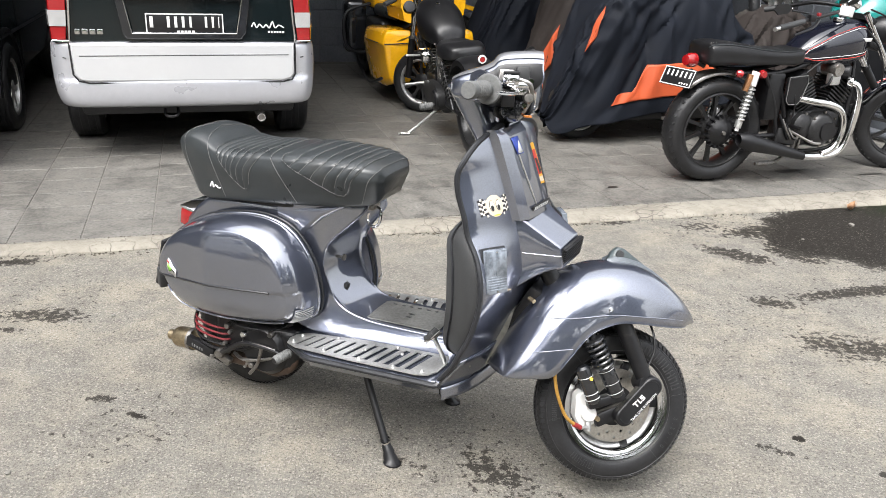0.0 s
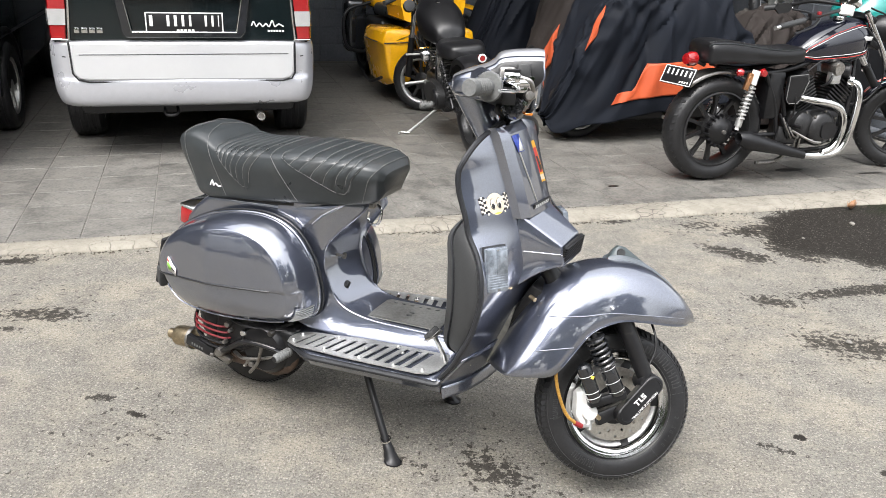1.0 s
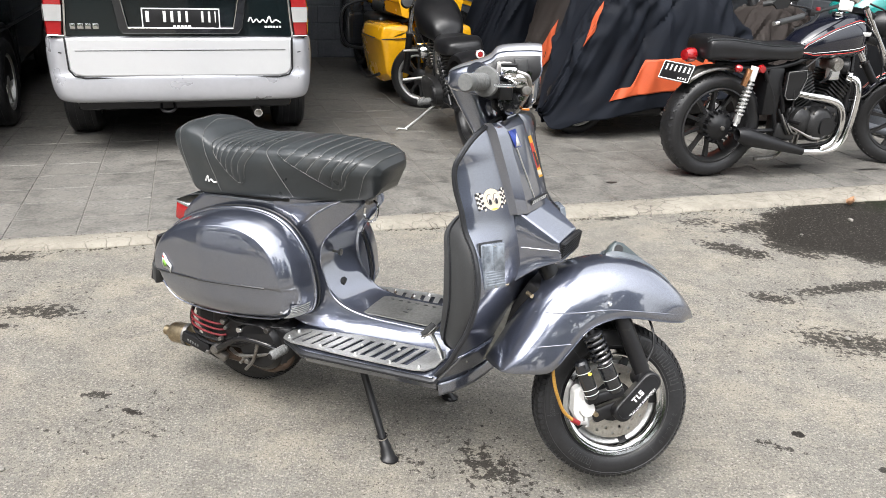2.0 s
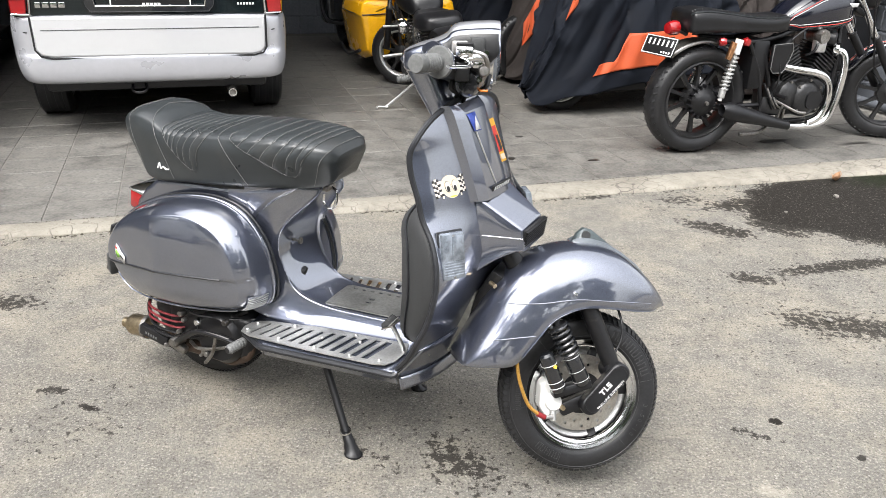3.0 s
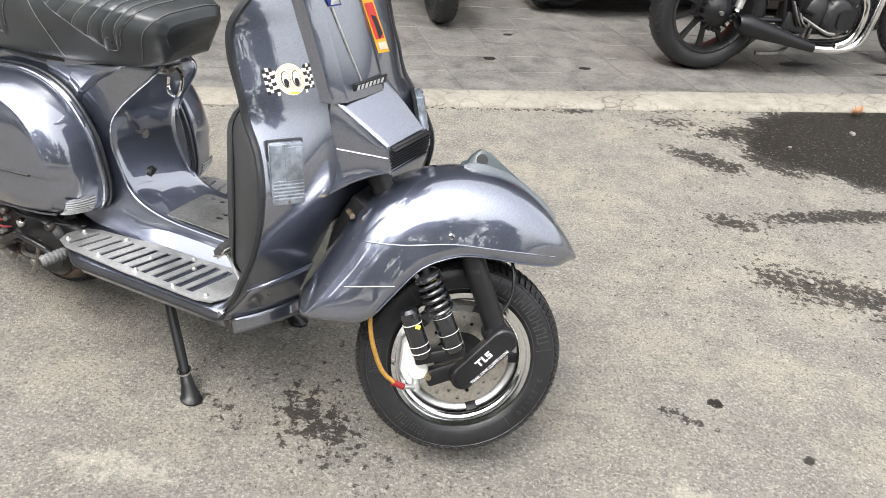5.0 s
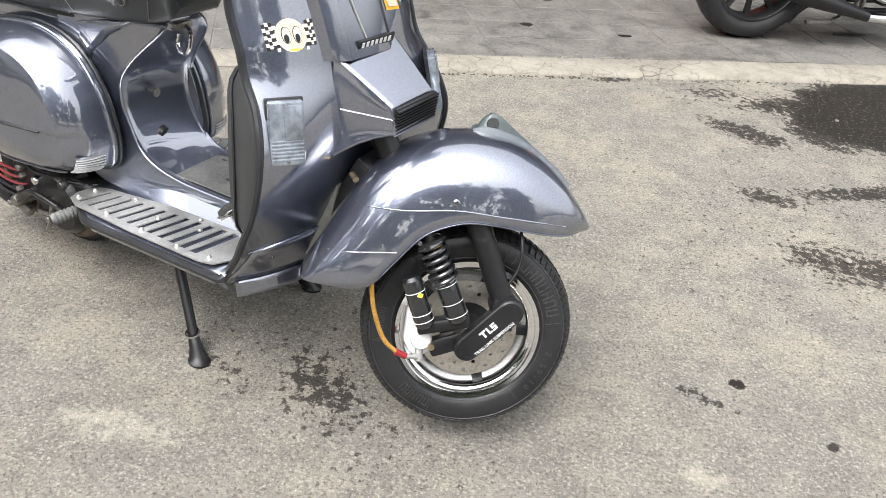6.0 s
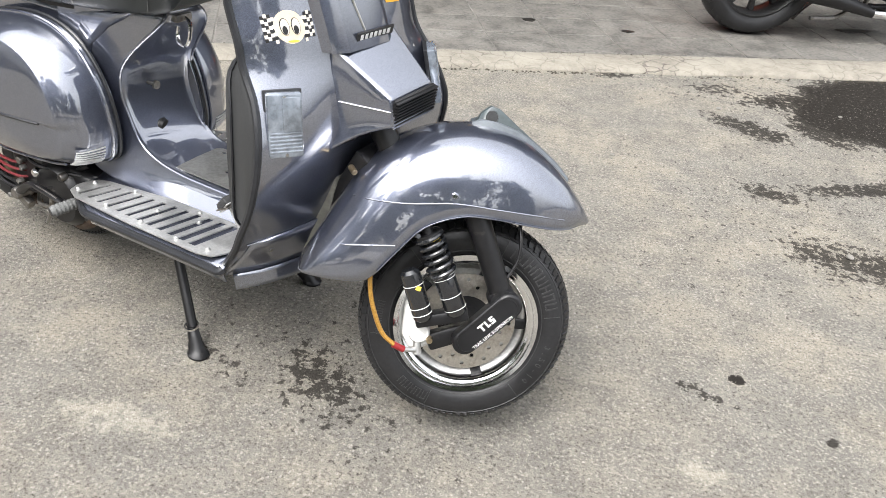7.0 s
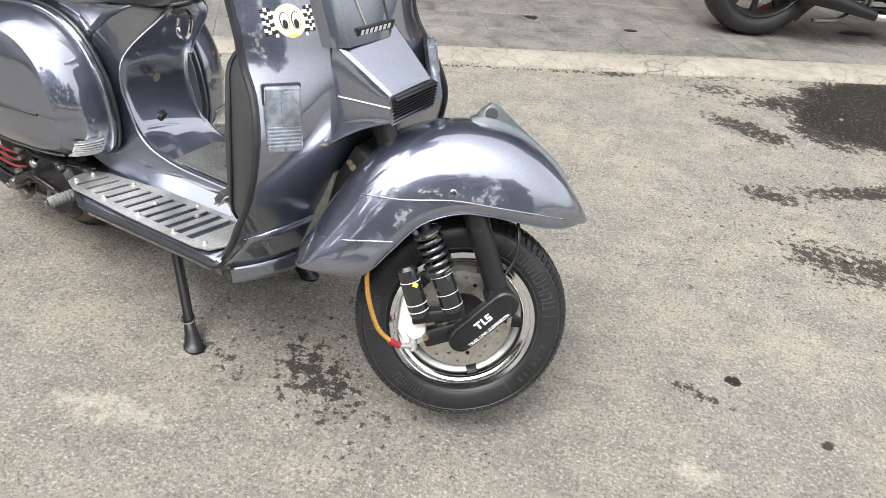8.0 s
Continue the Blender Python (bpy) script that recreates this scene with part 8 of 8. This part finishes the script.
    part("grip", bar([(0.98, s * 0.30, 1.00), (0.90, s * 0.40, 0.98)], 0.018, 10), PLASTIC, bob)
part("handlebar", bar([(0.98, -0.30, 1.00), (1.10, -0.18, 1.06), (1.16, 0, 1.05), (1.10, 0.18, 1.06), (0.98, 0.30, 1.00)], 0.012, 10, 5), SATIN_BLACK, bob)
gg = part("gauge", turned([(0.0, -0.02), (0.04, -0.02), (0.046, -0.012), (0.044, 0.03), (0.0, 0.035)], 24, pose(1.12, 0.17, 0.92, 20, 0, 90)), SATIN_BLACK, bob, "round black speedometer")
part("gauge_dial", turned([(0.030, -0.023), (0.036, -0.023), (0.036, -0.019), (0.030, -0.019)], 24, pose(1.12, 0.17, 0.92, 20, 0, 90), True), INK_WHITE, gg)
part("gauge_needle", block((-0.002, -0.024, -0.003), (0.002, -0.020, 0.028), 0, pose(1.12, 0.17, 0.92, 20, 0, 90) @ pose(0, 0, 0, 0, 40, 0)), INK_WHITE, gg)
stand = part("side_stand", bar([(0.60, 0.13, 0.22), (0.66, 0.26, 0.11), (0.68, 0.345, 0.052)], 0.011, 10, 4), ALU, bob, "bright steel side stand")
part("stand_foot", bar([(0.665, 0.335, 0.050), (0.70, 0.40, 0.055), (0.66, 0.42, 0.058)], 0.009, 8, 4, 0.7), ALU, stand)
part("exhaust", bar([(0.80, -0.13, 0.5), (0.78, -0.2, 0.35), (0.6, -0.2, 0.2), (0.3, -0.2, 0.2), (-0.13, -0.2, 0.22)], [0.022, 0.022, 0.026, 0.032, 0.034], 14, 5), SATIN_BLACK, bob, "black exhaust pipe")
part("front_mudguard", loft(bmesh.new(), [[(1.50 + 0.335 * math.cos(math.radians(a)) * math.cos(0.66) - y * 0.61, 0.06 + 0.335 * math.cos(math.radians(a)) * 0.61 + y * 0.79, 0.31 + 0.335 * math.sin(math.radians(a))) for y in (-0.05, 0, 0.05)] for a in range(60, 150, 10)], False), SATIN_BLACK, bob)
part("forward_peg", bar([(0.98, 0.12, 0.36), (0.98, 0.28, 0.36)], 0.011, 8), ALU, bob)
part("forward_peg", bar([(1.05, 0.12, 0.56), (1.05, 0.24, 0.57)], 0.008, 8), ALU, bob)
for pts in (((1.10, 0.08, 0.95), (1.20, 0.14, 0.8), (1.05, 0.13, 0.6), (0.9, 0.12, 0.5)), ((0.95, 0.12, 0.66), (1.05, 0.16, 0.72), (1.12, 0.12, 0.84)), ((0.56, 0.13, 0.62), (0.7, 0.15, 0.66), (0.9, 0.13, 0.7)), ((0.5, 0.14, 0.46), (0.44, 0.15, 0.55), (0.48, 0.13, 0.64))):
    part("cable", bar(pts, 0.006, 8, 5), SATIN_BLACK, bob)
part("horn", turned([(0.0, -0.03), (0.04, -0.03), (0.05, -0.01), (0.05, 0.02), (0.0, 0.02)], 20, pose(0.74, 0.15, 0.60, 0, 0, 180)), CHROME, bob)
part("coil_box", block((0.98, 0.05, 0.62), (1.06, 0.14, 0.74), 0.01), SATIN_BLACK, bob)

# ---- yellow touring bike behind it ----
TOUR = GARAGE @ pose(2.86, 3.32, FLOOR_Z, 0, 0, 96)
tour = thing("touring_motorcycle", TOUR, "yellow touring motorcycle with hard cases seen from behind", "motorcycle")
moto_wheel(tour, pose(0, 0, 0.31), 0.31, 0.15, 9, GUNMETAL, "rear_wheel")
moto_wheel(tour, pose(1.62, 0, 0.31), 0.31, 0.12, 9, GUNMETAL, "front_wheel")
for s in (-1, 1):
    rings = []
    for x, z0, z1, y0, y1 in ((-0.24, 0.30, 0.62, 0.18, 0.36), (-0.22, 0.20, 0.655, 0.16, 0.42), (-0.05, 0.15, 0.66, 0.16, 0.44), (0.25, 0.15, 0.65, 0.16, 0.44), (0.42, 0.22, 0.60, 0.18, 0.40)):
        rings.append([(x, s * y0, z0 + 0.03), (x, s * (y0 + 0.03), z0), (x, s * (y1 - 0.09), z0), (x, s * (y1 - 0.05), z0 + 0.05), (x, s * y1, z1 - 0.14), (x, s * (y1 + 0.012), z1 - 0.12), (x, s * (y1 - 0.01), z1 - 0.02), (x, s * (y1 - 0.05), z1), (x, s * (y0 + 0.03), z1), (x, s * y0, z1 - 0.03)])
    bag = rounded(part("saddlebag", loft(bmesh.new(), rings), YELLOW, tour, "hard yellow saddlebag with a lid"), 0.012, 2, 25)
    part("bag_seam", bar([(-0.246, s * 0.17, 0.55), (-0.25, s * 0.30, 0.545), (-0.235, s * 0.415, 0.54), (-0.05, s * 0.45, 0.54), (0.25, s * 0.448, 0.54)], 0.005, 6), INK_BLACK, bag)
    part("bag_guard", bar([(-0.16, s * 0.42, 0.24), (0.1, s * 0.44, 0.17), (0.40, s * 0.42, 0.22)], 0.014, 8, 4), SATIN_BLACK, tour)
    part("lower_fairing", block((0.98, s * 0.30 - 0.11, 0.30), (1.18, s * 0.30 + 0.11, 0.82), 0.06, None, 3), BLACK_PAINT, tour, "black leg fairing")
    part("crash_bar", bar([(0.95, s * 0.12, 0.30), (0.95, s * 0.38, 0.34), (0.97, s * 0.44, 0.50), (0.98, s * 0.40, 0.70), (1.0, s * 0.15, 0.78)], 0.017, 10, 5), SATIN_BLACK, tour)
tb = rounded(part("top_case", loft(bmesh.new(), [[(-0.30 + (z - 0.72) * 0.1 + i, -w, z) for i in (0.0,)] + [(-0.30, w, z), (0.12, w, z), (0.16, w * 0.6, z), (0.16, -w * 0.6, z), (0.12, -w, z)] for z, w in ((0.72, 0.22), (0.74, 0.27), (0.84, 0.29), (0.845, 0.30), (0.93, 0.30), (1.02, 0.27), (1.05, 0.2))]), YELLOW, tour, "hard yellow top case with black latches"), 0.015, 2, 20)
part("case_lamp", block((-0.325, -0.21, 0.765), (-0.29, 0.21, 0.815), 0.01), GLASS_DARK, tb)
for y in (-0.15, 0.15):
    part("latch", block((-0.332, y - 0.02, 0.80), (-0.295, y + 0.02, 0.94), 0.006), SATIN_BLACK, tb)
rows = []
for k in range(12):
    a = math.radians(30 + k * 13)
    rows.append([(0.365 * math.cos(a) * f, y, 0.31 + 0.365 * math.sin(a) * f) for y, f in ((-0.12, 0.8), (-0.115, 0.93), (-0.08, 0.99), (0, 1.0), (0.08, 0.99), (0.115, 0.93), (0.12, 0.8))])
thick(part("rear_mudguard", loft(bmesh.new(), rows, False), YELLOW, tour, "yellow rear mudguard"), 0.005)
tp = part("number_plate", block((-0.37, -0.11, 0.60), (-0.36, 0.11, 0.69), 0.002), PLATE_BLACK, tour, "black number plate with pale bars")
for k in range(5):
    part("plate_bar", block((-0.3725, -0.09 + k * 0.037, 0.62), (-0.37, -0.07 + k * 0.037, 0.67), 0), INK_WHITE, tp)
part("plate_arm", bar([(-0.36, 0, 0.645), (-0.2, 0, 0.60)], 0.02, 8), SATIN_BLACK, tp)
part("seat", block((0.15, -0.18, 0.68), (0.85, 0.18, 0.80), 0.05, None, 3), VINYL, tour, "black touring seat")
part("fuel_tank", block((0.85, -0.16, 0.72), (1.35, 0.16, 0.98), 0.08, None, 4), YELLOW, tour)
part("fairing", loft(bmesh.new(), [[(x, w * c, z0 + (z1 - z0) * d) for c, d in ((-1, 0.3), (-0.8, 0.05), (0, 0.0), (0.8, 0.05), (1, 0.3), (0.9, 0.8), (0.4, 1.0), (-0.4, 1.0), (-0.9, 0.8))] for x, w, z0, z1 in ((1.40, 0.36, 0.85, 1.2), (1.55, 0.40, 0.84, 1.25), (1.72, 0.30, 0.86, 1.18), (1.80, 0.12, 0.92, 1.08))]), BLACK_PAINT, tour, "black front fairing")
part("engine", block((0.55, -0.2, 0.2), (1.05, 0.2, 0.66), 0.05, None, 3), GUNMETAL, tour)
telescopic(tour, (1.35, -0.1, 0.95), (1.62, -0.1, 0.31))
telescopic(tour, (1.35, 0.1, 0.95), (1.62, 0.1, 0.31))

# ---- front end of a yellow trail bike further back ----
TRAIL = GARAGE @ pose(3.62, 4.55, FLOOR_Z, 0, 0, -62)
trail = thing("trail_motorcycle", TRAIL, "yellow trail motorcycle half hidden behind the covers", "motorcycle")
moto_wheel(trail, pose(0, 0, 0.33), 0.33, 0.08, 12, SATIN_BLACK, "front_wheel")
for s in (-1, 1):
    telescopic(trail, (-0.36, s * 0.10, 1.12), (-0.01, s * 0.09, 0.34), 0.018, 0.025, ALU, ALU)
rows = [[(x, y * w, z - 0.03 * y * y) for y in (-1, -0.5, 0, 0.5, 1)] for x, w, z in ((0.34, 0.03, 0.70), (0.25, 0.06, 0.745), (0.05, 0.07, 0.775), (-0.15, 0.07, 0.775), (-0.30, 0.06, 0.72))]
thick(part("front_mudguard", loft(bmesh.new(), rows, False), YELLOW, trail, "yellow high front mudguard"), 0.005)
part("number_board", block((-0.02, -0.12, -0.14), (0.02, 0.12, 0.14), 0.02, pose(-0.22, 0, 0.98, 0, -24, 0)), YELLOW, trail)
moto_wheel(trail, pose(-1.35, 0, 0.33), 0.33, 0.1, 12, SATIN_BLACK, "rear_wheel")
part("frame_body", block((-1.1, -0.1, 0.35), (-0.35, 0.1, 0.85), 0.06, None, 3), SATIN_BLACK, trail)
part("seat", block((-1.4, -0.09, 0.82), (-0.5, 0.09, 0.92), 0.03), VINYL, trail)

# ---- teal scooter and a spare wheel beside the side wall ----
TSC = GARAGE @ pose(5.78, 1.42, FLOOR_Z, 0, 0, 8)
tsc = thing("teal_scooter", TSC, "glossy teal scooter parked by the side wall", "scooter")
rings = []
for x, z0, z1, w in ((-0.12, 0.92, 0.98, 0.05), (-0.06, 0.86, 1.06, 0.16), (0.05, 0.83, 1.16, 0.22), (0.20, 0.82, 1.20, 0.24), (0.34, 0.84, 1.15, 0.20), (0.42, 0.90, 1.05, 0.08)):
    rings.append([(x, w * math.cos(q), (z0 + z1) / 2 + (z1 - z0) / 2 * math.sin(q)) for q in [math.pi * 2 * k / 14 for k in range(14)]])
part("body_shell", Skin(rings).mesh(24, 40), TEAL, tsc, "glossy teal body shell")
part("lower_body", block((-0.05, -0.14, 0.30), (0.36, 0.14, 0.86), 0.06, None, 3), SATIN_BLACK, tsc)
moto_wheel(tsc, pose(0.12, 0, 0.23), 0.23, 0.09, 6, GUNMETAL, "wheel")
part("chrome_bar", bar([(-0.06, -0.16, 0.80), (0.0, -0.2, 0.70), (0.02, -0.18, 0.56)], 0.012, 8, 5), CHROME, tsc)
SPARE = GARAGE @ pose(5.55, 2.05, FLOOR_Z, 0, 0, 10)
spare = thing("wheel_stand", SPARE, "spoked motorcycle wheel with disc on a dark rack", "wheel")
moto_wheel(spare, pose(0, 0, 0.98, -12, 0, 0), 0.27, 0.08, 16, STEEL, "spoked_wheel", CHROME)
part("disc", turned([(0.06, -0.06), (0.13, -0.06), (0.13, -0.055), (0.06, -0.055)], 32, pose(0, 0, 0.98, -12, 0, 0), True), STEEL, spare)
part("rack", block((-0.35, 0.05, 0.0), (0.35, 0.35, 0.72), 0.01), SATIN_BLACK, spare, "dark steel rack")
part("rack_post", bar([(0, 0.05, 0.6), (0, 0.03, 0.98)], 0.02, 8), SATIN_BLACK, spare)


# ---- behind the camera: trees and a white van, seen only as reflections in the paint ----
BARK = surf("grey_bark", (0.12, 0.095, 0.07), 0.9, 0, 0.25, 30, 4, 0.5)
LEAF = surf("green_leaves", (0.045, 0.075, 0.022), 0.55, 0, 0.3, 12, 1.5, 0.0)


def tree(x, y, height, spread, seed):
    rnd = random.Random(seed)
    t = thing("tree", pose(x, y, 0, 0, 0, rnd.uniform(0, 360)), "leafy green tree at the yard's far side", "tree", "trees across the yard")
    part("trunk", bar([(0, 0, -0.1), (0.05, 0.03, height * 0.2), (0.12, -0.05, height * 0.42), (0.05, 0.1, height * 0.65)], [0.20, 0.16, 0.11, 0.06], 10, 4), BARK, t)
    for k in range(6):
        a = k * 1.05 + rnd.uniform(-0.3, 0.3)
        z = height * rnd.uniform(0.32, 0.5)
        part("limb", bar([(0.08, 0, z), (spread * 0.4 * math.cos(a), spread * 0.4 * math.sin(a), z + height * 0.14), (spread * 0.75 * math.cos(a), spread * 0.75 * math.sin(a), z + height * 0.24)], [0.07, 0.05, 0.025], 7, 3), BARK, t)
    verts, faces = [], []
    for c in range(110):
        a, rr = rnd.uniform(0, 6.283), spread * math.sqrt(rnd.uniform(0.02, 1))
        cz = height * rnd.uniform(0.18, 0.98) - rr * rr / spread * 0.25
        cx, cy, cr = rr * math.cos(a), rr * math.sin(a), rnd.uniform(0.35, 0.8)
        for k in range(85):
            d = Vector((rnd.gauss(0, 1), rnd.gauss(0, 1), rnd.gauss(0, 0.8))).normalized() * cr * rnd.uniform(0.5, 1)
            p = Vector((cx, cy, cz)) + d
            u = Vector((rnd.gauss(0, 1), rnd.gauss(0, 1), rnd.gauss(0, 1))).normalized()
            w = u.orthogonal().normalized()
            s = rnd.uniform(0.09, 0.20)
            i = len(verts)
            verts += [p - u * s, p + w * s * 0.5, p + u * s, p - w * s * 0.5]
            faces.append((i, i + 1, i + 2, i + 3))
    me = bpy.data.meshes.new("crown")
    me.from_pydata(verts, [], faces)
    me.materials.append(LEAF)
    c = new("crown", me)
    c.parent = t


for i, (x, y, h, s) in enumerate(((-14.5, -5.5, 10.8, 3.6), (-11.5, -8.5, 10.4, 3.4), (-8, -10, 8.6, 3.0), (-4.5, -11, 8.2, 2.6), (-1.2, -12, 7.6, 2.5), (2.6, -11.5, 8.0, 2.5), (6.2, -9.6, 6.8, 2.2), (9.6, -7.2, 6.2, 2.0), (-16.5, -1.5, 10.2, 3.4), (-17, 2.5, 9.6, 3.2))):
    tree(x, y, h, s, 20 + i)

wv = thing("white_van", pose(-7.8, -0.6, 0, 0, 0, 219), "plain white van parked across the yard", "van")
rings = []
for y, w, z0, zt in ((0.0, 0.76, 0.42, 1.55), (0.08, 0.82, 0.36, 1.78), (1.4, 0.84, 0.34, 1.84), (2.9, 0.84, 0.34, 1.80), (3.5, 0.82, 0.34, 1.15), (4.0, 0.78, 0.36, 1.02), (4.15, 0.70, 0.45, 0.85)):
    half = [(w * 0.95, z0), (w, z0 + 0.07), (w, 0.66), (w * 0.99, min(zt - 0.1, 1.05)), (w * 0.88, zt - 0.07), (w * 0.78, zt), (w * 0.3, zt + 0.012)]
    rings.append([(x, y, z) for x, z in half] + [(-x, y, z) for x, z in half[::-1]])
part("body", loft(bmesh.new(), rings), WHITE_PLASTIC, wv)
for s in (-1, 1):
    part("side_window", plate([(2.05, 1.12), (2.95, 1.10), (2.62, 1.52), (2.05, 1.54)], s * 0.81, s * 0.835, 0), GLASS_DARK, wv)
    for y in (0.8, 3.3):
        road_wheel(wv, pose(s * 0.76, y, 0.31, 0, 0, 90 if s > 0 else -90), 0.31, 0.19, ALU, 7)


# ---- small things on the ground ----
DRY_LEAF = surf("dry_brown_leaf", (0.27, 0.145, 0.075), 0.7, 0, 0.25, 90, 20, 0.3)
leaf = thing("dry_leaf", pose(2.19, 4.955, 0.003, 0, 0, 40), "curled dry brown leaf lying by the kerb", "leaf")
rows = []
for k in range(9):
    t = k / 8
    w = 0.022 * math.sin(math.pi * (0.06 + 0.9 * t)) ** 0.8
    rows.append([(-0.042 + 0.084 * t, y * w, 0.004 + 0.030 * abs(y) ** 1.5 + 0.035 * (t - 0.5) ** 2 * 2 + 0.004 * math.sin(7 * t + 2 * y)) for y in (-1, -0.5, 0, 0.5, 1)])
thick(part("blade", loft(bmesh.new(), rows, False), DRY_LEAF, leaf), 0.0008)
part("stalk", bar([(0.042, 0, 0.02), (0.06, 0.006, 0.012), (0.075, 0.012, 0.004)], 0.0014, 6, 3), DRY_LEAF, leaf)

STONE = surf("pale_chip_of_stone", (0.19, 0.18, 0.16), 0.85, 0, 0.2, 200, 30, 0.4)
rnd = random.Random(8)
for x, y, r in ((1.23, 4.20, 0.011), (2.10, 4.66, 0.017), (1.58, 3.13, 0.012), (-1.28, 2.80, 0.009), (0.82, 3.55, 0.008), (0.95, 2.75, 0.007), (-1.07, 1.84, 0.008), (1.75, 4.35, 0.009)):
    bm = bmesh.new()
    bmesh.ops.create_icosphere(bm, subdivisions=2, radius=r)
    for v in bm.verts:
        v.co *= 1 + 0.35 * noise.noise(v.co / r + Vector((x, y, 0)))
        v.co.z = v.co.z * 0.55 + r * 0.4
    p = obj("pebble", bm, STONE, None, "", True, 25)
    p.matrix_world = pose(x, y, 0, 0, 0, rnd.uniform(0, 360))
    tagged(p, "small pale chip of stone on the asphalt", "pebble", "stone chips on the yard")
# dark crumbs of soil and moss along the kerb's foot and in its joint with the tiles
SOIL = surf("dark_damp_soil", (0.045, 0.038, 0.026), 0.9, 0, 0.3, 150, 12, 0.3)
rnd = random.Random(31)
bm = bmesh.new()
for k in range(1500):
    u = rnd.uniform(-1.0, 6.2)
    foot = k % 3 > 0
    thick_here = noise.noise(Vector((u * (1.7 if foot else 2.6), 3.0 if foot else 9.0, 0))) + 0.35 * noise.noise(Vector((u * 9, 1, 0)))
    if thick_here < rnd.uniform(-0.25, 0.35):
        continue
    edge_v = -0.062 + 0.040 - 0.022 * max(-1.0, min(6.0, u)) + 0.014 * noise.noise(Vector((u * 3.1, 0, 0))) + 0.010 * noise.noise(Vector((u * 14, 2, 0)))
    v = edge_v - abs(rnd.gauss(0.004, 0.016)) if foot else V0 - 0.003 + rnd.gauss(0, 0.004)
    z = 0.0 if foot else FLOOR_Z - 0.001
    r = rnd.uniform(0.003, 0.008) if foot else rnd.uniform(0.002, 0.005)
    turn = rnd.uniform(0, 6.28)
    ring = [bm.verts.new(GARAGE @ Vector((u + r * rnd.uniform(0.7, 1.6) * math.cos(turn + a), v + r * rnd.uniform(0.6, 1.1) * math.sin(turn + a), z))) for a in (0, 1.26, 2.51, 3.77, 5.03)]
    tip = bm.verts.new(GARAGE @ Vector((u, v, z + r * 0.7)))
    for i in range(5):
        bm.faces.new((ring[i], ring[(i + 1) % 5], tip))
crumbs = obj("soil_crumbs", bm, SOIL, None, "", False)
tagged(crumbs, "dark soil and moss crumbs along the cracked kerb", "soil", "", "stuff")
# oil drips on the tiles
OIL = surf("dried_oil", (0.022, 0.020, 0.018), 0.35, 0, 0.2, 60, 12, 0.05)
for u, v, a, b in ((2.85, 0.59, 0.035, 0.030), (3.345, 0.455, 0.038, 0.016), (4.76, 0.60, 0.11, 0.035), (5.30, 0.43, 0.09, 0.014), (3.10, 1.05, 0.03, 0.018)):
    out = [(px * (1 + 0.3 * noise.noise(Vector((px * 60, py * 60, u * 9)))), py * (1 + 0.3 * noise.noise(Vector((px * 60, py * 60, v * 7 + 3))))) for px, py in oval(0, 0, a, b, 26)]
    o = obj("oil_stain", plate(out, 0.0, 0.0016, 2), OIL, floor, "", False)
    o.location = (u, v, FLOOR_Z + 0.001)

# ---- tiles and wall blocks, each a piece ----
TU, TV, JOINT = 0.32, 0.26, 0.006


def tile_mesh(name, w, d, h, bevel, material):
    bm = block((-w / 2, -d / 2, -h), (w / 2, d / 2, 0.0), bevel, None, 1)
    me = bpy.data.meshes.new(name)
    bmesh.ops.recalc_face_normals(bm, faces=bm.faces)
    bm.to_mesh(me)
    bm.free()
    me.materials.append(material)
    return me


tile_me = tile_mesh("tile", TU - JOINT, TV - JOINT, 0.012, 0.0015, TILE)
spots = []
for i in range(-21, 11):
    for j in range(0, 22):
        u, v = 2.89 + TU * (i + 0.5), V0 + 0.004 + TV * (j + 0.5)
        if u + TU / 2 <= U1 - 0.002 and v + TV / 2 <= V1:
            spots.append(((u - 2.6) ** 2 * 0.35 + v * v, u, v))
spots.sort()
for k, (d, u, v) in enumerate(spots[:300]):
    o = new("tile", tile_me)
    o.parent = floor
    o.location = (u, v, FLOOR_Z + 0.0012 * math.sin(k * 12.9898) - 0.0004)
rest = bmesh.new()
for d, u, v in spots[300:]:
    box(rest, (u - TU / 2 + JOINT / 2, v - TV / 2 + JOINT / 2, FLOOR_Z - 0.012), (u + TU / 2 - JOINT / 2, v + TV / 2 - JOINT / 2, FLOOR_Z))
far_tiles = obj("far_tiles", rest, TILE, floor, "", False)
far_tiles["kind"] = "stuff"

BW, BH = 0.40, 0.195
block_me = tile_mesh("wall_block", BW - 0.012, BH - 0.012, 0.02, 0.005, DARKWALL)
for j in range(0, 9):
    for i in range(-2, 12):
        u = 0.9 + BW * (i + 0.5 * (j % 2))
        o = new("wall_block", block_me)
        o.parent = wall_back
        o.matrix_local = pose(u, V1 - 0.008, 0.02 + BH * (j + 0.5), 90, 0, 0)
for j in range(0, 8):
    for i in range(0, 8):
        v = 0.98 + BW * (i + 0.5 * (j % 2))
        o = new("wall_block", block_me)
        o.parent = wall_right
        o.matrix_local = pose(U1 - 0.008, v, 0.02 + BH * (j + 0.5), 90, 0, -90)
drain = structure("drain_pipe", bar([(U1 - 0.07, 0.9, 0.07), (U1 - 0.07, 3.5, 0.07)], 0.035, 12), DARKWALL, "dark pipe along the foot of the side wall", "pipe")
drain.matrix_world = GARAGE
